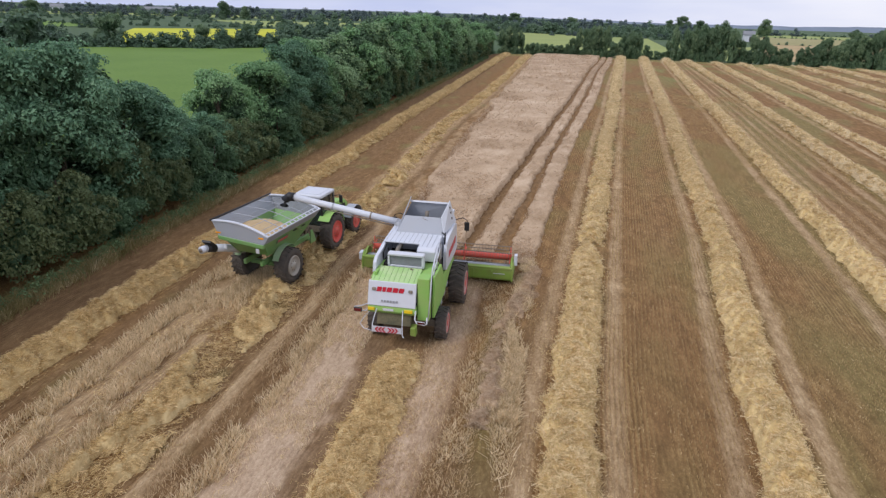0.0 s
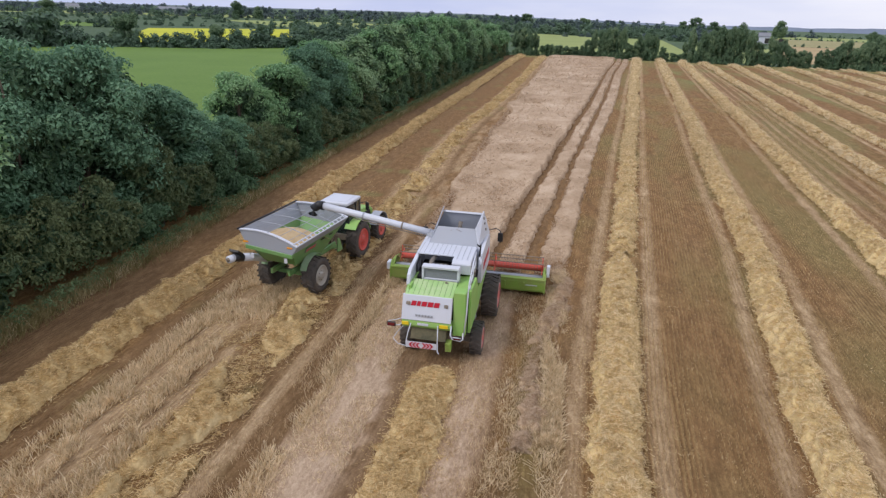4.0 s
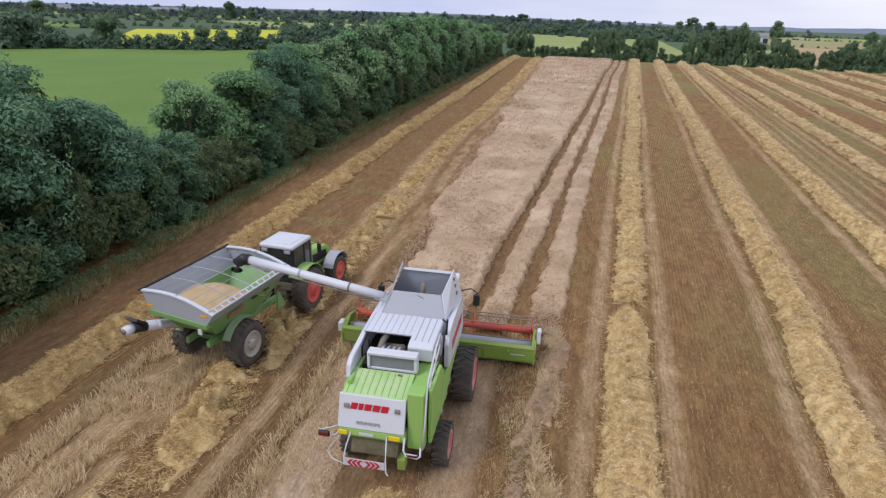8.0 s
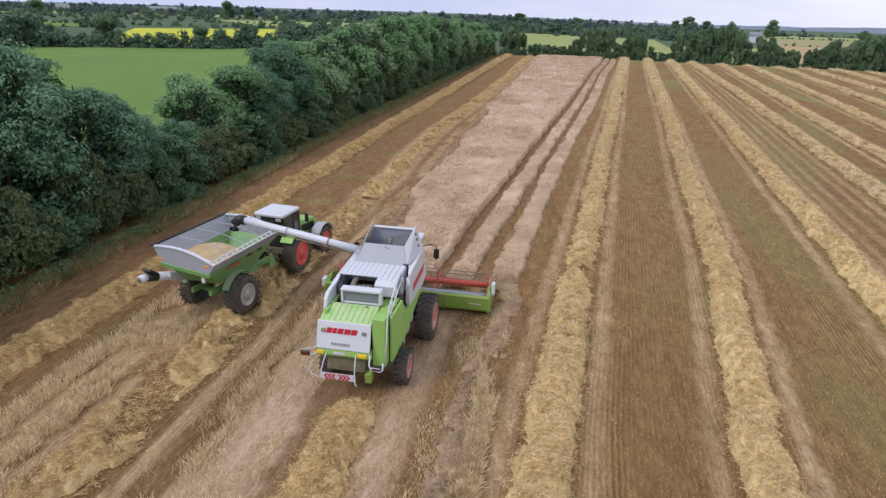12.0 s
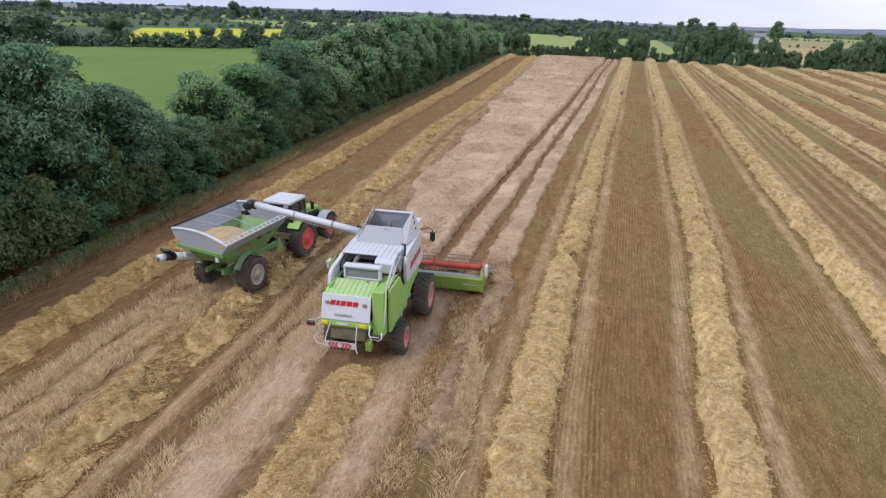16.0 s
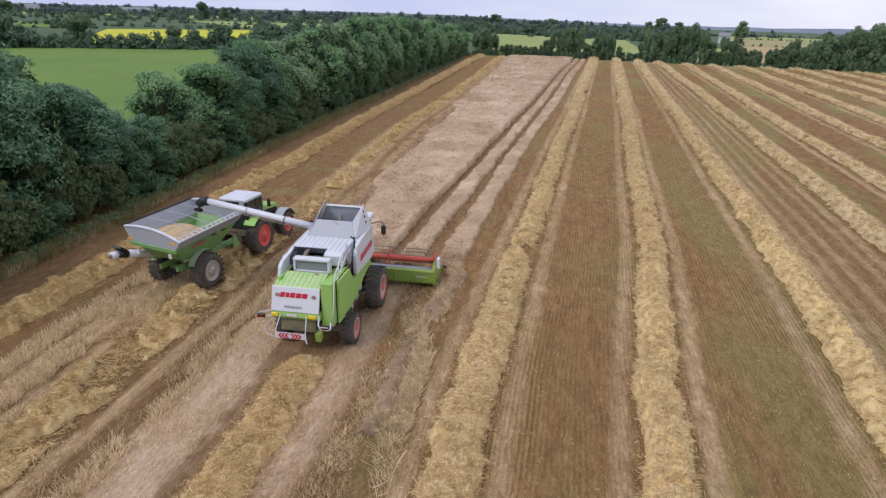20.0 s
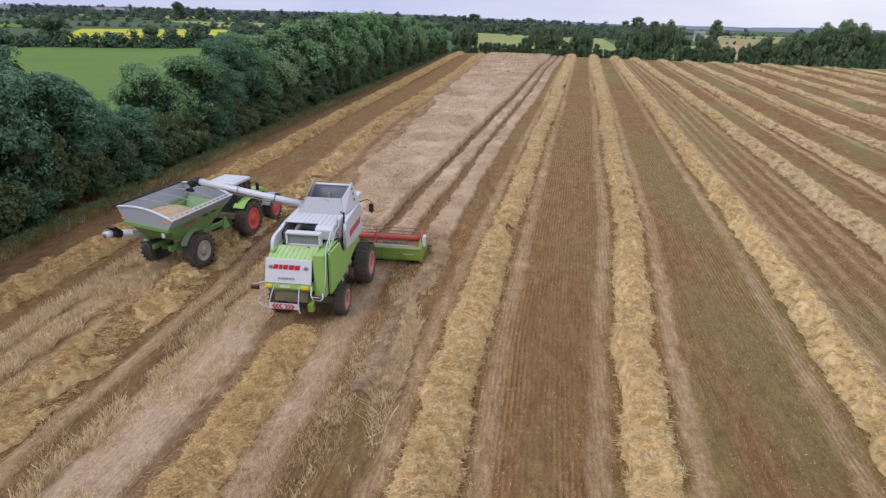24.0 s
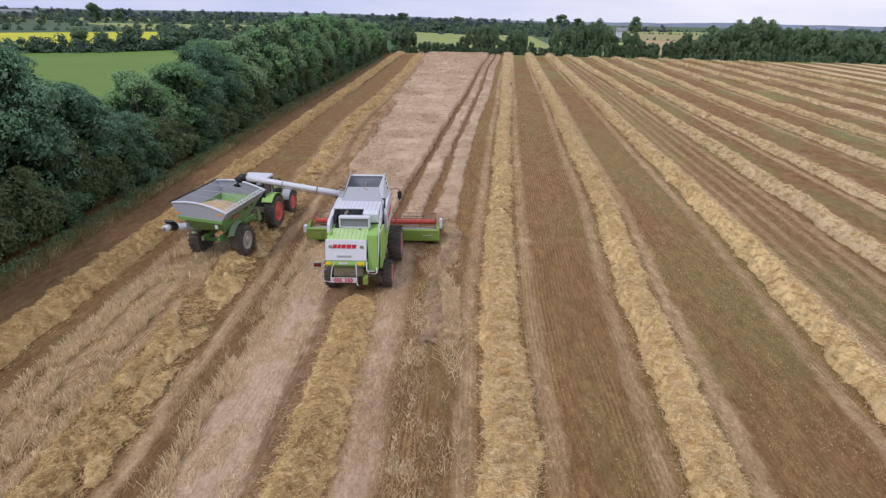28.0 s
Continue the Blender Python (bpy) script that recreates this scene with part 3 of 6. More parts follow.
    pale += ahead * bump1(xw, line_l2(y), 1.3, 0.35) * 0.7 + ahead * bump1(x, (line_l2(y) + crop_l(y)) / 2 + 0.8, 0.5, 0.3) * 0.5 * frag
    chaff = behind * bump1(xw + 0.5 * (fnoise(x / 0.5, y / 0.7, 48, 2) - 0.5), -2.15, 1.05, 0.22) * (0.8 + 0.2 * frag) * (0.95 + 0.3 * n2)
    chaff += behind * bump1(xw, 2.0, 0.65, 0.3) * (0.45 + 0.6 * n2) + behind * bump1(x, 0.3, 1.9, 0.7) * 0.14
    weed += right * 0.6 * sstep(0.58, 0.74, fnoise(x / 5, y / 14, 19)) * sstep(24, 30, x) * sstep(20, 45, y)
    weed += bump1(x, -17.5, 0.7, 0.4) * 1.0
    weed += left * bump1(x, -7.5, 3.5, 1.0) * 0.55 * sstep(0.62, 0.78, fnoise(x / 1.4, y / 2.4, 47, 3))
    bare = np.maximum(bare, bare_c)
    drill = np.clip(0.22 + 0.9 * sstep(0.42, 0.7, fnoise(x / 1.7, y / 16, 57, 3)), 0, 1) * (0.12 + 0.88 * (1 - sstep(0, 36, y)))
    drill *= 1 - 0.75 * np.clip(chaff, 0, 1)
    mott = left * (1 - sstep(20, 30, y)) * bump1(x, -7.6, 2.4, 0.5) * sstep(0.5, 0.68, fnoise(x / 0.8, y / 2.6, 33, 3))
    bare = np.maximum(bare, 0.9 * mott)
    weed += 0.75 * bump1(y, 186.5 * np.interp(x, xs, sq), 4, 2) * (x > -10)
    z = 0.035 * (n2 - 0.5) + 0.05 * (fnoise(x / 2.5, y / 5, 21) - 0.5)
    z -= 0.05 * np.clip(bare, 0, 1) * left + 0.03 * right * track
    z = np.where(x < -17.5, z + 0.06 * (-17.5 - x), z)
    v = np.stack([x, y, z], -1).reshape(-1, 3)
    ob = grid_part("stubble_field", v, quads_of(*x.shape), M_FIELD, attrs=dict(drill=drill, row=row, pale=np.clip(pale, 0, 1), weed=np.clip(weed, 0, 1), bare=np.clip(bare, 0, 1), chaff=np.clip(chaff, 0, 1)))
    return tagged(ob, "brown wheat stubble with drill rows and pale wheel tracks", "field", kind="structure")


field()


# ---------------------------------------------------------------- straw windrows
def windrow(line, y0, y1, width, height, mat, label, straws=0, seed=0, step=0.085, lumps=0.3, broken=0.0, tufts=0):
    """A long heap of straw on a centre line, with loose straws on it."""
    mid = float(line((y0 + y1) / 2))
    loose = M_LOOSEF if mat in (M_FRESH, M_WEATHERED) else M_EARS if mat is M_CROP else M_LOOSE
    ob = thing("straw_windrow", (mid, (y0 + y1) / 2, 0), label, "windrow", "straw windrows")
    s = [y0]
    while s[-1] < y1:
        s.append(s[-1] + (1.2 if s[-1] < -50 else 0.3 if s[-1] < -22 else step * max(1.0, (s[-1] - 14) / 12)))
    ys, us = np.array(s), np.linspace(-1, 1, 33)
    y, u = np.meshgrid(ys, us, indexing="ij")
    end = sstep(0, 0.9, y - y0) * sstep(0, 0.9, y1 - y)
    wv = (fnoise(y / 3.4, 0 * y + seed, seed, 2) - 0.5) * 0.4 + (fnoise(y / 0.85, 0 * y + seed, seed + 2, 2) - 0.5) * 0.3 * np.clip(30 / np.maximum(y, 1), 0.15, 1)
    rag = (fnoise(y / 0.42, np.sign(u) * 3.7, seed + 3, 3) - 0.5) * np.clip(30 / np.maximum(y, 1), 0.25, 1)
    wd = width / 2 * (0.97 + 0.4 * (fnoise(y / 1.4, np.sign(u) * 2.3, seed + 6, 2) - 0.5) + 0.5 * rag) * (0.6 + 0.4 * end) * np.interp(y, (8, 40), (1, 0.8))
    x = line(y) + wv + u * wd
    lump = fnoise(y / 0.62 + 0.5 * np.abs(u), u * 1.3 + 0.2 * np.sin(y), seed + 5, 3)
    tuft = np.abs(fnoise(y / 0.44, x / 0.48, seed + 8, 2) - 0.5) * 2
    fine = fnoise(y / 0.12, x / 0.12, seed + 9, 2)
    swirl = y / 1.05 + 1.1 * fnoise(y / 1.9, x / 1.3, seed + 12, 2) + 0.35 * u * u
    hump = np.abs(np.sin(np.pi * swirl)) ** 0.7
    body = (1 - np.abs(u) ** 2.2)
    near = np.clip(45 / np.maximum(y, 1), 0.35, 1)
    h = height * body * (0.42 + 0.5 * hump * near + lumps * 2.4 * (lump - 0.36)) * end + (0.30 * (0.42 - tuft) + 0.10 * (fine - 0.5)) * (1 - np.abs(u) ** 5)
    if broken:
        gone = broken * (1 - sstep(0.46, 0.6, fnoise(y / 1.3, x / 0.9, seed + 11, 3)))
        h = h * (1 - gone) - 0.16 * sstep(0.3, 0.7, gone)
    z = np.maximum(h, -0.12) - 0.05 * (np.abs(u) > 0.99) - 0.015
    grid_part("windrow_body", np.stack([x, y, z], -1).reshape(-1, 3), quads_of(*x.shape), mat, ob)
    if tufts:
        rng = np.random.default_rng(seed + 60)
        t = -24 + 134 * rng.random(int(tufts * 1.7)) ** 1.9
        t = np.concatenate([t, -24 - 45 * rng.random(tufts // 2), 95 + 95 * rng.random(tufts // 2)])
        t = t[(t > y0 + 0.2) & (t < y1 - 0.2)]
        un = rng.uniform(-1.0, 1.0, len(t)) * np.where(t > 90, 0.7, 1.0)
        if broken:
            ok = rng.random(len(t)) > broken * (1 - sstep(0.46, 0.6, fnoise(t / 1.3, (line(t) + un * width / 2) / 0.9, seed + 11, 3)))
            t, un = t[ok], un[ok]
        ii = np.clip(np.searchsorted(ys, t), 0, len(ys) - 1)
        jj = np.clip(np.rint((un + 1) * 16).astype(int), 0, 32)
        n = len(t)
        far = 1 + np.maximum(t - 10, 0) / 45
        base = np.stack([line(t) + wv[ii, 0] + un * wd[ii, jj], t, np.maximum(z[ii, jj], 0.0) + 0.01], -1)
        k = 18
        yaw = np.repeat(rng.uniform(0, 6.28, n), k) + rng.normal(0, 0.35, n * k)
        rise = np.repeat(rng.normal(0.1, 0.3, n), k) + rng.normal(0, 0.15, n * k)
        ln = np.repeat(far, k) * rng.uniform(0.09, 0.22, n * k)
        way = np.stack([np.cos(yaw), np.sin(yaw), rise], -1) * ln[:, None]
        spot = np.repeat(base, k, 0) + rng.normal(0, 0.075, (n * k, 3)) * np.repeat(far, k)[:, None] * np.array([1, 1, 0.35]) - way * 0.5
        spot[:, 2] = np.maximum(spot[:, 2], 0.01) + 0.03
        v, f = blade_arrays(spot, way, np.repeat(far, k) * (0.013 + 0.014 * rng.random(n * k)), rng, 0.6)
        tagged(grid_part("tangled_straw", v, f, loose, ob, smooth=False), kind="stuff")
    if straws:
        rng = np.random.default_rng(seed + 40)
        near = rng.random(straws * 3)
        t = max(y0, -17.0) + (min(y1, 85.0) - max(y0, -17.0)) * near ** 1.6 - (1 - near) ** 6 * 8 * rng.random(straws * 3)
        t = np.where(rng.random(len(t)) < 0.2, -14 - 48 * rng.random(len(t)), t)
        t = np.maximum(t, y0 + 0.1)
        un = rng.normal(0, 0.52, straws * 3)
        ok = np.abs(un) < 1.55
        if broken:
            tx = line(t) + un * width / 2
            ok &= rng.random(len(t)) > broken * (1 - sstep(0.46, 0.6, fnoise(t / 1.3, tx / 0.9, seed + 11, 3)))
        t, un = t[ok][:straws], un[ok][:straws]
        ii = np.clip(np.searchsorted(ys, t), 0, len(ys) - 1)
        jj = np.clip(np.rint((un + 1) * 16).astype(int), 0, 32)
        px = line(t) + wv[ii, 0] + un * wd[ii, jj]
        pz = np.maximum(z[ii, jj], 0) + rng.uniform(0.0, 0.16 if tufts else 0.05, len(t)) * (1 - np.minimum(np.abs(un), 1)) ** 0.5
        ang = rng.uniform(0, 2 * np.pi, len(t))
        ln = rng.uniform(0.06, 0.17, len(t)) * (1 + np.maximum(t - 8, 0) / 45)
        way = np.stack([np.cos(ang), np.sin(ang), rng.normal(0.02, 0.22, len(t))], -1) * ln[:, None]
        base = np.stack([px, t, np.maximum(pz, 0.015)], -1) - way * 0.5
        base[:, 2] = np.maximum(base[:, 2], 0.01)
        v, f = blade_arrays(base, way, (0.010 + 0.010 * rng.random(len(t))) * (1 + np.maximum(t - 8, 0) / 45), rng, 0.7)
        tagged(grid_part("loose_straw", v, f, loose, ob, smooth=False), kind="stuff")
    return ob


windrow(line_a, -84, 12.0, 1.7, 0.85, M_STRAW, "thick golden straw windrow ending at a gap", 60000, 1, tufts=3600)
windrow(line_a, 13.4, 190, 1.5, 0.7, M_STRAW, "long golden straw windrow running to the far hedge", 22000, 2, tufts=3400)
windrow(line_b, -84, 186, 1.5, 0.8, M_STRAW, "long golden straw windrow on brown stubble", 70000, 3, tufts=3200)
windrow(line_c, -84, 184, 1.5, 0.75, M_STRAW, "long golden straw windrow on brown stubble", 20000, 4, tufts=2600)
windrow(line_d, -84, 183, 1.5, 0.65, M_STRAW_OLD, "long golden straw windrow on brown stubble", 9000, 5, 0.25, tufts=2000)
for k in range(1, 21):
    far_end = float(far_edge(line_far(k)(100))) - 4
    windrow(line_far(k), -84, far_end, 1.4, 0.45, M_STRAW_OLD, "straw windrow far over on the stubble", 3000 if k < 4 else 0, 10 + k, 0.6 if k < 5 else 1.2, tufts=1500 if k < 4 else 700 if k < 8 else 0)


windrow(line_l1, -84, 188, 1.75, 0.55, M_WEATHERED, "yellow straw windrow beside the brown headland", 60000, 51, tufts=3600)
windrow(line_l2, -84, 22, 2.2, 0.40, M_FRESH, "lumpy disturbed straw windrow with bare patches", 66000, 52, 0.085, 0.5, 0.76, 3600)
windrow(line_l2, 23, 186, 1.9, 0.3, M_WEATHERED, "low scattered straw windrow along the standing crop", 14000, 53, 0.2, 0.5, 0.72, 2000)
windrow(line_new, -84, -0.4, 1.75, 0.42, M_FRESH, "flat freshly dropped straw windrow behind the combine", 44000, 54, 0.085, 0.45, 0.22, 2600)


# ---------------------------------------------------------------- standing crop
def standing(name, lo, hi, y0, y1, height, label, stalks, seed, du=0.3, fade=0.4, ragged=0.25):
    """Ripe wheat still standing: an uneven canopy with ears and stalks in it."""
    ys = [y0]
    while ys[-1] < y1:
        ys.append(ys[-1] + 0.22 * max(1.0, (ys[-1] - 8) / 12))
    ys = np.array(ys)
    nu = max(6, int(abs(hi(30.0) - lo(30.0)) / du) + 4)
    us = np.concatenate([[0.0, 0.015, 0.035], np.linspace(0.06, 0.94, nu), [0.965, 0.985, 1.0]])
    y, u = np.meshgrid(ys, us, indexing="ij")

    def wander(side, far):
        k = 0 * y + side
        return far * (fnoise(y / 7.0, k, seed + 1, 3) - 0.5) + 0.3 * (fnoise(y / 1.7, k, seed, 3) - 0.5) + 0.34 * (fnoise(y / 0.3, k, seed + 3, 2) - 0.5)

    edge = wander(-1, ragged) * (1 - u) + wander(1, 0.25) * u
    x = lo(y) + (hi(y) - lo(y)) * u + edge
    lodged = np.abs(fnoise(x / 1.5, y / 2.4, seed + 9, 3) - 0.5) * 2
    z = height * (0.86 + 0.5 * (fnoise(x / 2.6, y / 4.4, seed + 2, 3) - 0.5) + 0.3 * (0.25 - np.minimum(lodged, 0.7))) + 0.12 * (fnoise(x / 0.2, y / 0.2, seed + 4, 2) - 0.5)
    rim = np.minimum(u, 1 - u) * np.abs(hi(y) - lo(y))
    z = z * sstep(-0.02, 0.13, rim)
    z = np.where((u <= 0) | (u >= 1), -0.03, z)
    z = z * (0.25 + 0.75 * sstep(-0.02, fade, y - y0 + 1.5 * (fnoise(x / 0.6, y / 0.9, seed + 6, 2) - 0.5))) * np.clip((y - y0) / 0.25, 0, 1)
    z = np.where(fnoise(x / 0.4, y / 0.9, seed + 8, 3) > 0.22 + 0.7 * (y - y0) / fade, -0.06, z)
    ob = thing(name, (float((lo(y0) + hi(y0)) / 2), y0, 0), label, "wheat", kind="stuff")
    grid_part("canopy", np.stack([x, y, z], -1).reshape(-1, 3), quads_of(*x.shape), M_CROP, ob)
    rng = np.random.default_rng(seed)
    t = y0 + (y1 - y0) * rng.random(stalks) ** 2.3
    un = rng.random(stalks)
    px = lo(t) + (hi(t) - lo(t)) * un
    ln = height * rng.uniform(0.15, 0.4, stalks) * (1 + t / 150)
    base = np.stack([px, t, height * rng.uniform(0.5, 0.8, stalks)], -1)
    low = np.minimum(un, 1 - un) * np.abs(hi(t) - lo(t)) < 0.2
    base[low, 2] *= rng.random(low.sum())
    way = np.stack([rng.normal(0.1, 0.9, stalks), rng.normal(-0.2, 1.2, stalks), 0.75 * np.ones(stalks)], -1) * ln[:, None] * 0.8
    v, f = blade_arrays(base, way, (0.011 + 0.011 * rng.random(stalks)) * (1 + t / 50), rng, 1.3)
    tagged(grid_part("ears", v, f, M_EARS, ob, smooth=False), kind="stuff")
    return ob


standing("standing_wheat", crop_l, lambda y: crop_r(y) - 0.3, 9.3, 189, 0.55, "pinkish-beige ripe wheat still standing ahead of the header", 46000, 61, ragged=2.6)
standing("wheat_strip", lambda y: crop_r(y) + 0.4, lambda y: crop_r(y) + 1.65, 9.4, 187, 0.30, "narrow uncut wheat strip between two wheel tracks", 14000, 62, 0.2, 3.0)
standing("wheat_strip", lambda y: crop_r(y) + 2.2 + 0.2 * (1 - sstep(14, 36, y)), lambda y: crop_r(y) + 3.5 + 0.4 * (1 - sstep(20, 40, y)) + 0.3 * sstep(40, 90, y), 9.5, 187, 0.24, "pale uncut wheat strip beside the stubble", 16000, 63, 0.2, 4.0)


def line_tail(y): return np.interp(y, (-6, 1.3, 6.6, 9.6), (3.8, 4.1, 5.0, 5.1))


windrow(line_tail, -4.5, 9.6, 0.95, 0.2, M_CROP, "ragged strip of flattened pale wheat beside the cut", 9000, 64, 0.085, 0.5, 0.55, 500)


def stubble(name, x0, x1, y0, y1, count, tall, label, seed, mat=None, lean=0.25, thick=0.014, gaps=0.46):
    """Cut stalks standing in a strip."""
    rng = np.random.default_rng(seed)
    xx = rng.uniform(x0, x1, count)
    yy = y0 + (y1 - y0) * rng.random(count) ** 1.25
    yy = np.where(rng.random(count) < 0.12, y0 - 14 * rng.random(count) ** 1.8, yy)
    keep = fnoise(xx / 0.7, yy / 1.8, seed, 3) + 0.12 * (rng.random(count) - 0.5) > gaps
    xx, yy = xx[keep], yy[keep]
    n = len(xx)
    way = np.stack([rng.normal(0, lean, n), rng.normal(0, lean, n), np.ones(n)], -1) * (tall * rng.uniform(0.5, 1.2, n))[:, None]
    v, f = blade_arrays(np.stack([xx, yy, np.full(n, -0.02)], -1), way, thick * (0.6 + 0.7 * rng.random(n)), rng, 0.9)
    return tagged(grid_part(name, v, f, mat or M_STUB, smooth=False), label, "stubble", kind="stuff")


stubble("tall_stubble", -10.1, -7.3, -18, 11, 76000, 0.30, "pale upright stubble left standing in a strip", 71, M_STUB, 0.38, 0.019, 0.48)
stubble("tall_stubble", -10.5, -9.6, -18, 14, 16000, 0.30, "pale ragged fringe of stalks beside a bare band", 77, M_STUB, 0.4, 0.018, 0.46)
stubble("short_stubble", -5.2, -3.4, -18, 12, 12000, 0.16, "short upright stubble with bare soil between", 76, M_DRY, 0.42, 0.015, 0.53)
stubble("tall_stubble", -3.6, -2.9, -18, 8, 13000, 0.32, "cream fringe of uncut stalks along the dusty strip", 78, M_STUB, 0.4, 0.018, 0.5)
stubble("chaff_stubble", -3.2, -1.1, -16, 7, 22000, 0.13, "pale dusty stubble strewn with chaff", 72, M_STUB, 0.5, 0.015)
stubble("cut_stubble", 1.2, 4.3, -18, 8, 24000, 0.15, "short cut stalks in dusty stubble", 73, M_DRY, 0.5, 0.013)
stubble("uncut_tufts", 2.9, 4.3, -12, 6, 13000, 0.15, "tufts of missed wheat stalks behind the header", 79, M_STUB, 0.5, 0.016, 0.56)
stubble("uncut_tufts", 4.3, 5.1, -4, 10, 15000, 0.26, "tufts of uncut wheat at the edge of the cut", 74, M_STUB, 0.55, 0.016, 0.5)
stubble("headland_stalks", -16.9, -16.2, -30, 60, 9000, 0.4, "dry stalks on the bare headland", 75, M_STUB, 0.35, 0.014, 0.5)


def row_stubble(name, a, b, count, label, seed):
    """Short cut stalks standing in drill rows between two windrows."""
    rng = np.random.default_rng(seed)
    yy = np.where(rng.random(count) < 0.85, -30 + 122 * rng.random(count) ** 1.9, -30 - 30 * rng.random(count) ** 1.3)
    off = np.rint(rng.uniform(a, b, count) / 0.17) * 0.17 + 0.045 + rng.normal(0, 0.014, count)
    xx = line_a(yy) + off
    keep = fnoise(off / 1.4, yy / 7.0, seed + 3, 3) + 0.22 * (rng.random(count) - 0.5) > 0.44
    xx, yy = xx[keep], yy[keep]
    n = len(xx)
    far = 1 + np.maximum(yy - 5, 0) / 40
    way = np.stack([rng.normal(0, 0.14, n), rng.normal(0, 0.25, n), np.ones(n)], -1) * rng.uniform(0.05, 0.12, n)[:, None]
    v, f = blade_arrays(np.stack([xx, yy, np.full(n, -0.02)], -1), way, (0.010 + 0.010 * rng.random(n)) * far, rng, 0.9)
    return tagged(grid_part(name, v, f, M_DRILL, smooth=False), label, "stubble", kind="stuff")


row_stubble("drilled_stubble", 1.1, 5.9, 90000, "short cut stalks in straight drill rows", 81)
row_stubble("drilled_stubble", -3.0, -1.1, 15000, "short cut stalks in straight drill rows", 82)
row_stubble("drilled_stubble", 8.0, 13.5, 70000, "short cut stalks in straight drill rows", 83)
row_stubble("drilled_stubble", 15.0, 20.5, 40000, "short cut stalks in straight drill rows", 84)


def litter(name, x0, x1, y0, y1, count, label, seed, mat, grain=1.0, cut=0.42):
    """Loose straws lying about in drifts."""
    rng = np.random.default_rng(seed)
    xx, yy = rng.uniform(x0, x1, count * 2), y0 + (y1 - y0) * rng.random(count * 2) ** 1.3
    keep = fnoise(xx / (0.7 * grain), yy / (1.9 * grain), seed, 3) > cut + 0.12 * rng.random(len(xx))
    xx, yy = xx[keep][:count], yy[keep][:count]
    n = len(xx)
    ang = rng.normal(1.57, 0.9, n)
    way = np.stack([np.cos(ang), np.sin(ang), rng.normal(0.12, 0.22, n)], -1) * rng.uniform(0.04, 0.12, n)[:, None]
    v, f = blade_arrays(np.stack([xx, yy, rng.uniform(0.01, 0.04, n)], -1), way, 0.008 + 0.008 * rng.random(n), rng, 0.7)
    return tagged(grid_part(name, v, f, mat, smooth=False), label, "straw", kind="stuff")


litter("scattered_straw", -10.4, -5.6, -17, 26, 26000, "pale straw scattered in drifts over the stubble", 85, M_LOOSEF, 0.8, 0.52)
litter("scattered_straw", -3.4, 6.2, -17, 8, 14000, "dusty straw scattered behind the combine", 86, M_LOOSEF, 1.2, 0.55)
litter("scattered_straw", 5.0, 22.0, -16, 30, 7000, "stray straw between the windrows", 87, M_LOOSE, 0.6, 0.55)


# ---------------------------------------------------------------- trees and hedges
def leaf_cloud(centres, radii, per, size, rng, squash=0.8, tuft=0, jitter=0.45):
    """Leaves on clumps: rhombic leaves, folded a little, facing outwards and up."""
    n = len(centres) * per
    c = np.repeat(centres, per, 0)
    r = np.repeat(radii, per)
    d = rng.normal(size=(n, 3))
    d[:, 2] = d[:, 2] * 0.9 + 0.35
    d /= np.linalg.norm(d, axis=1)[:, None]
    out = rng.uniform(0.55, 1.08, n) ** 0.7
    loose = 0.0
    if tuft:
        pick = np.arange(n) // tuft * tuft
        d, out = d[pick], out[pick]
        loose = rng.normal(0, 0.17, (n, 3)) * np.array([1.25, 1.25, 0.8])
    p = c + d * (r * out)[:, None] * np.array([1, 1, squash]) + loose
    nrm = d + rng.normal(0, jitter, (n, 3)) + np.array([0, 0, 0.5])
    nrm /= np.linalg.norm(nrm, axis=1)[:, None]
    a = np.cross(nrm, rng.normal(size=(n, 3)))
    a /= np.linalg.norm(a, axis=1)[:, None]
    b = np.cross(nrm, a)
    s = (size * rng.uniform(0.6, 1.35, n))[:, None]
    v = np.stack([p - a * s * 0.6, p - b * s * 0.33 + nrm * s * 0.08, p + a * s * 0.6 - nrm * s * 0.1, p + b * s * 0.33 + nrm * s * 0.08], 1).reshape(-1, 3)
    return v, np.arange(4 * n).reshape(-1, 4)


def crown_clumps(k, wide, low, top, rng, rmin=0.5, rmax=1.0, hollow=0.35):
    """Clump centres through an uneven crown."""
    out, rad = [], []
    lean = rng.uniform(0, 6.28, 3)
    while len(out) < k:
        d = rng.normal(size=3)
        d /= np.linalg.norm(d)
        az = math.atan2(d[1], d[0])
        edge = 0.82 + 0.16 * math.sin(2 * az + lean[0]) + 0.12 * math.sin(3 * az + lean[1]) + 0.12 * math.sin(5 * d[2] + lean[2])
        q = rng.uniform(hollow, 1.0) ** 0.45 * edge
        z = (low + top) / 2 + d[2] * q * (top - low) / 2
        taper = 1.0 if z < (low + top) * 0.6 else 0.95
        out.append((d[0] * q * wide * taper, d[1] * q * wide * taper, max(z, 0.25)))
        rad.append(rng.uniform(rmin, rmax))
    return np.array(out), np.array(rad)


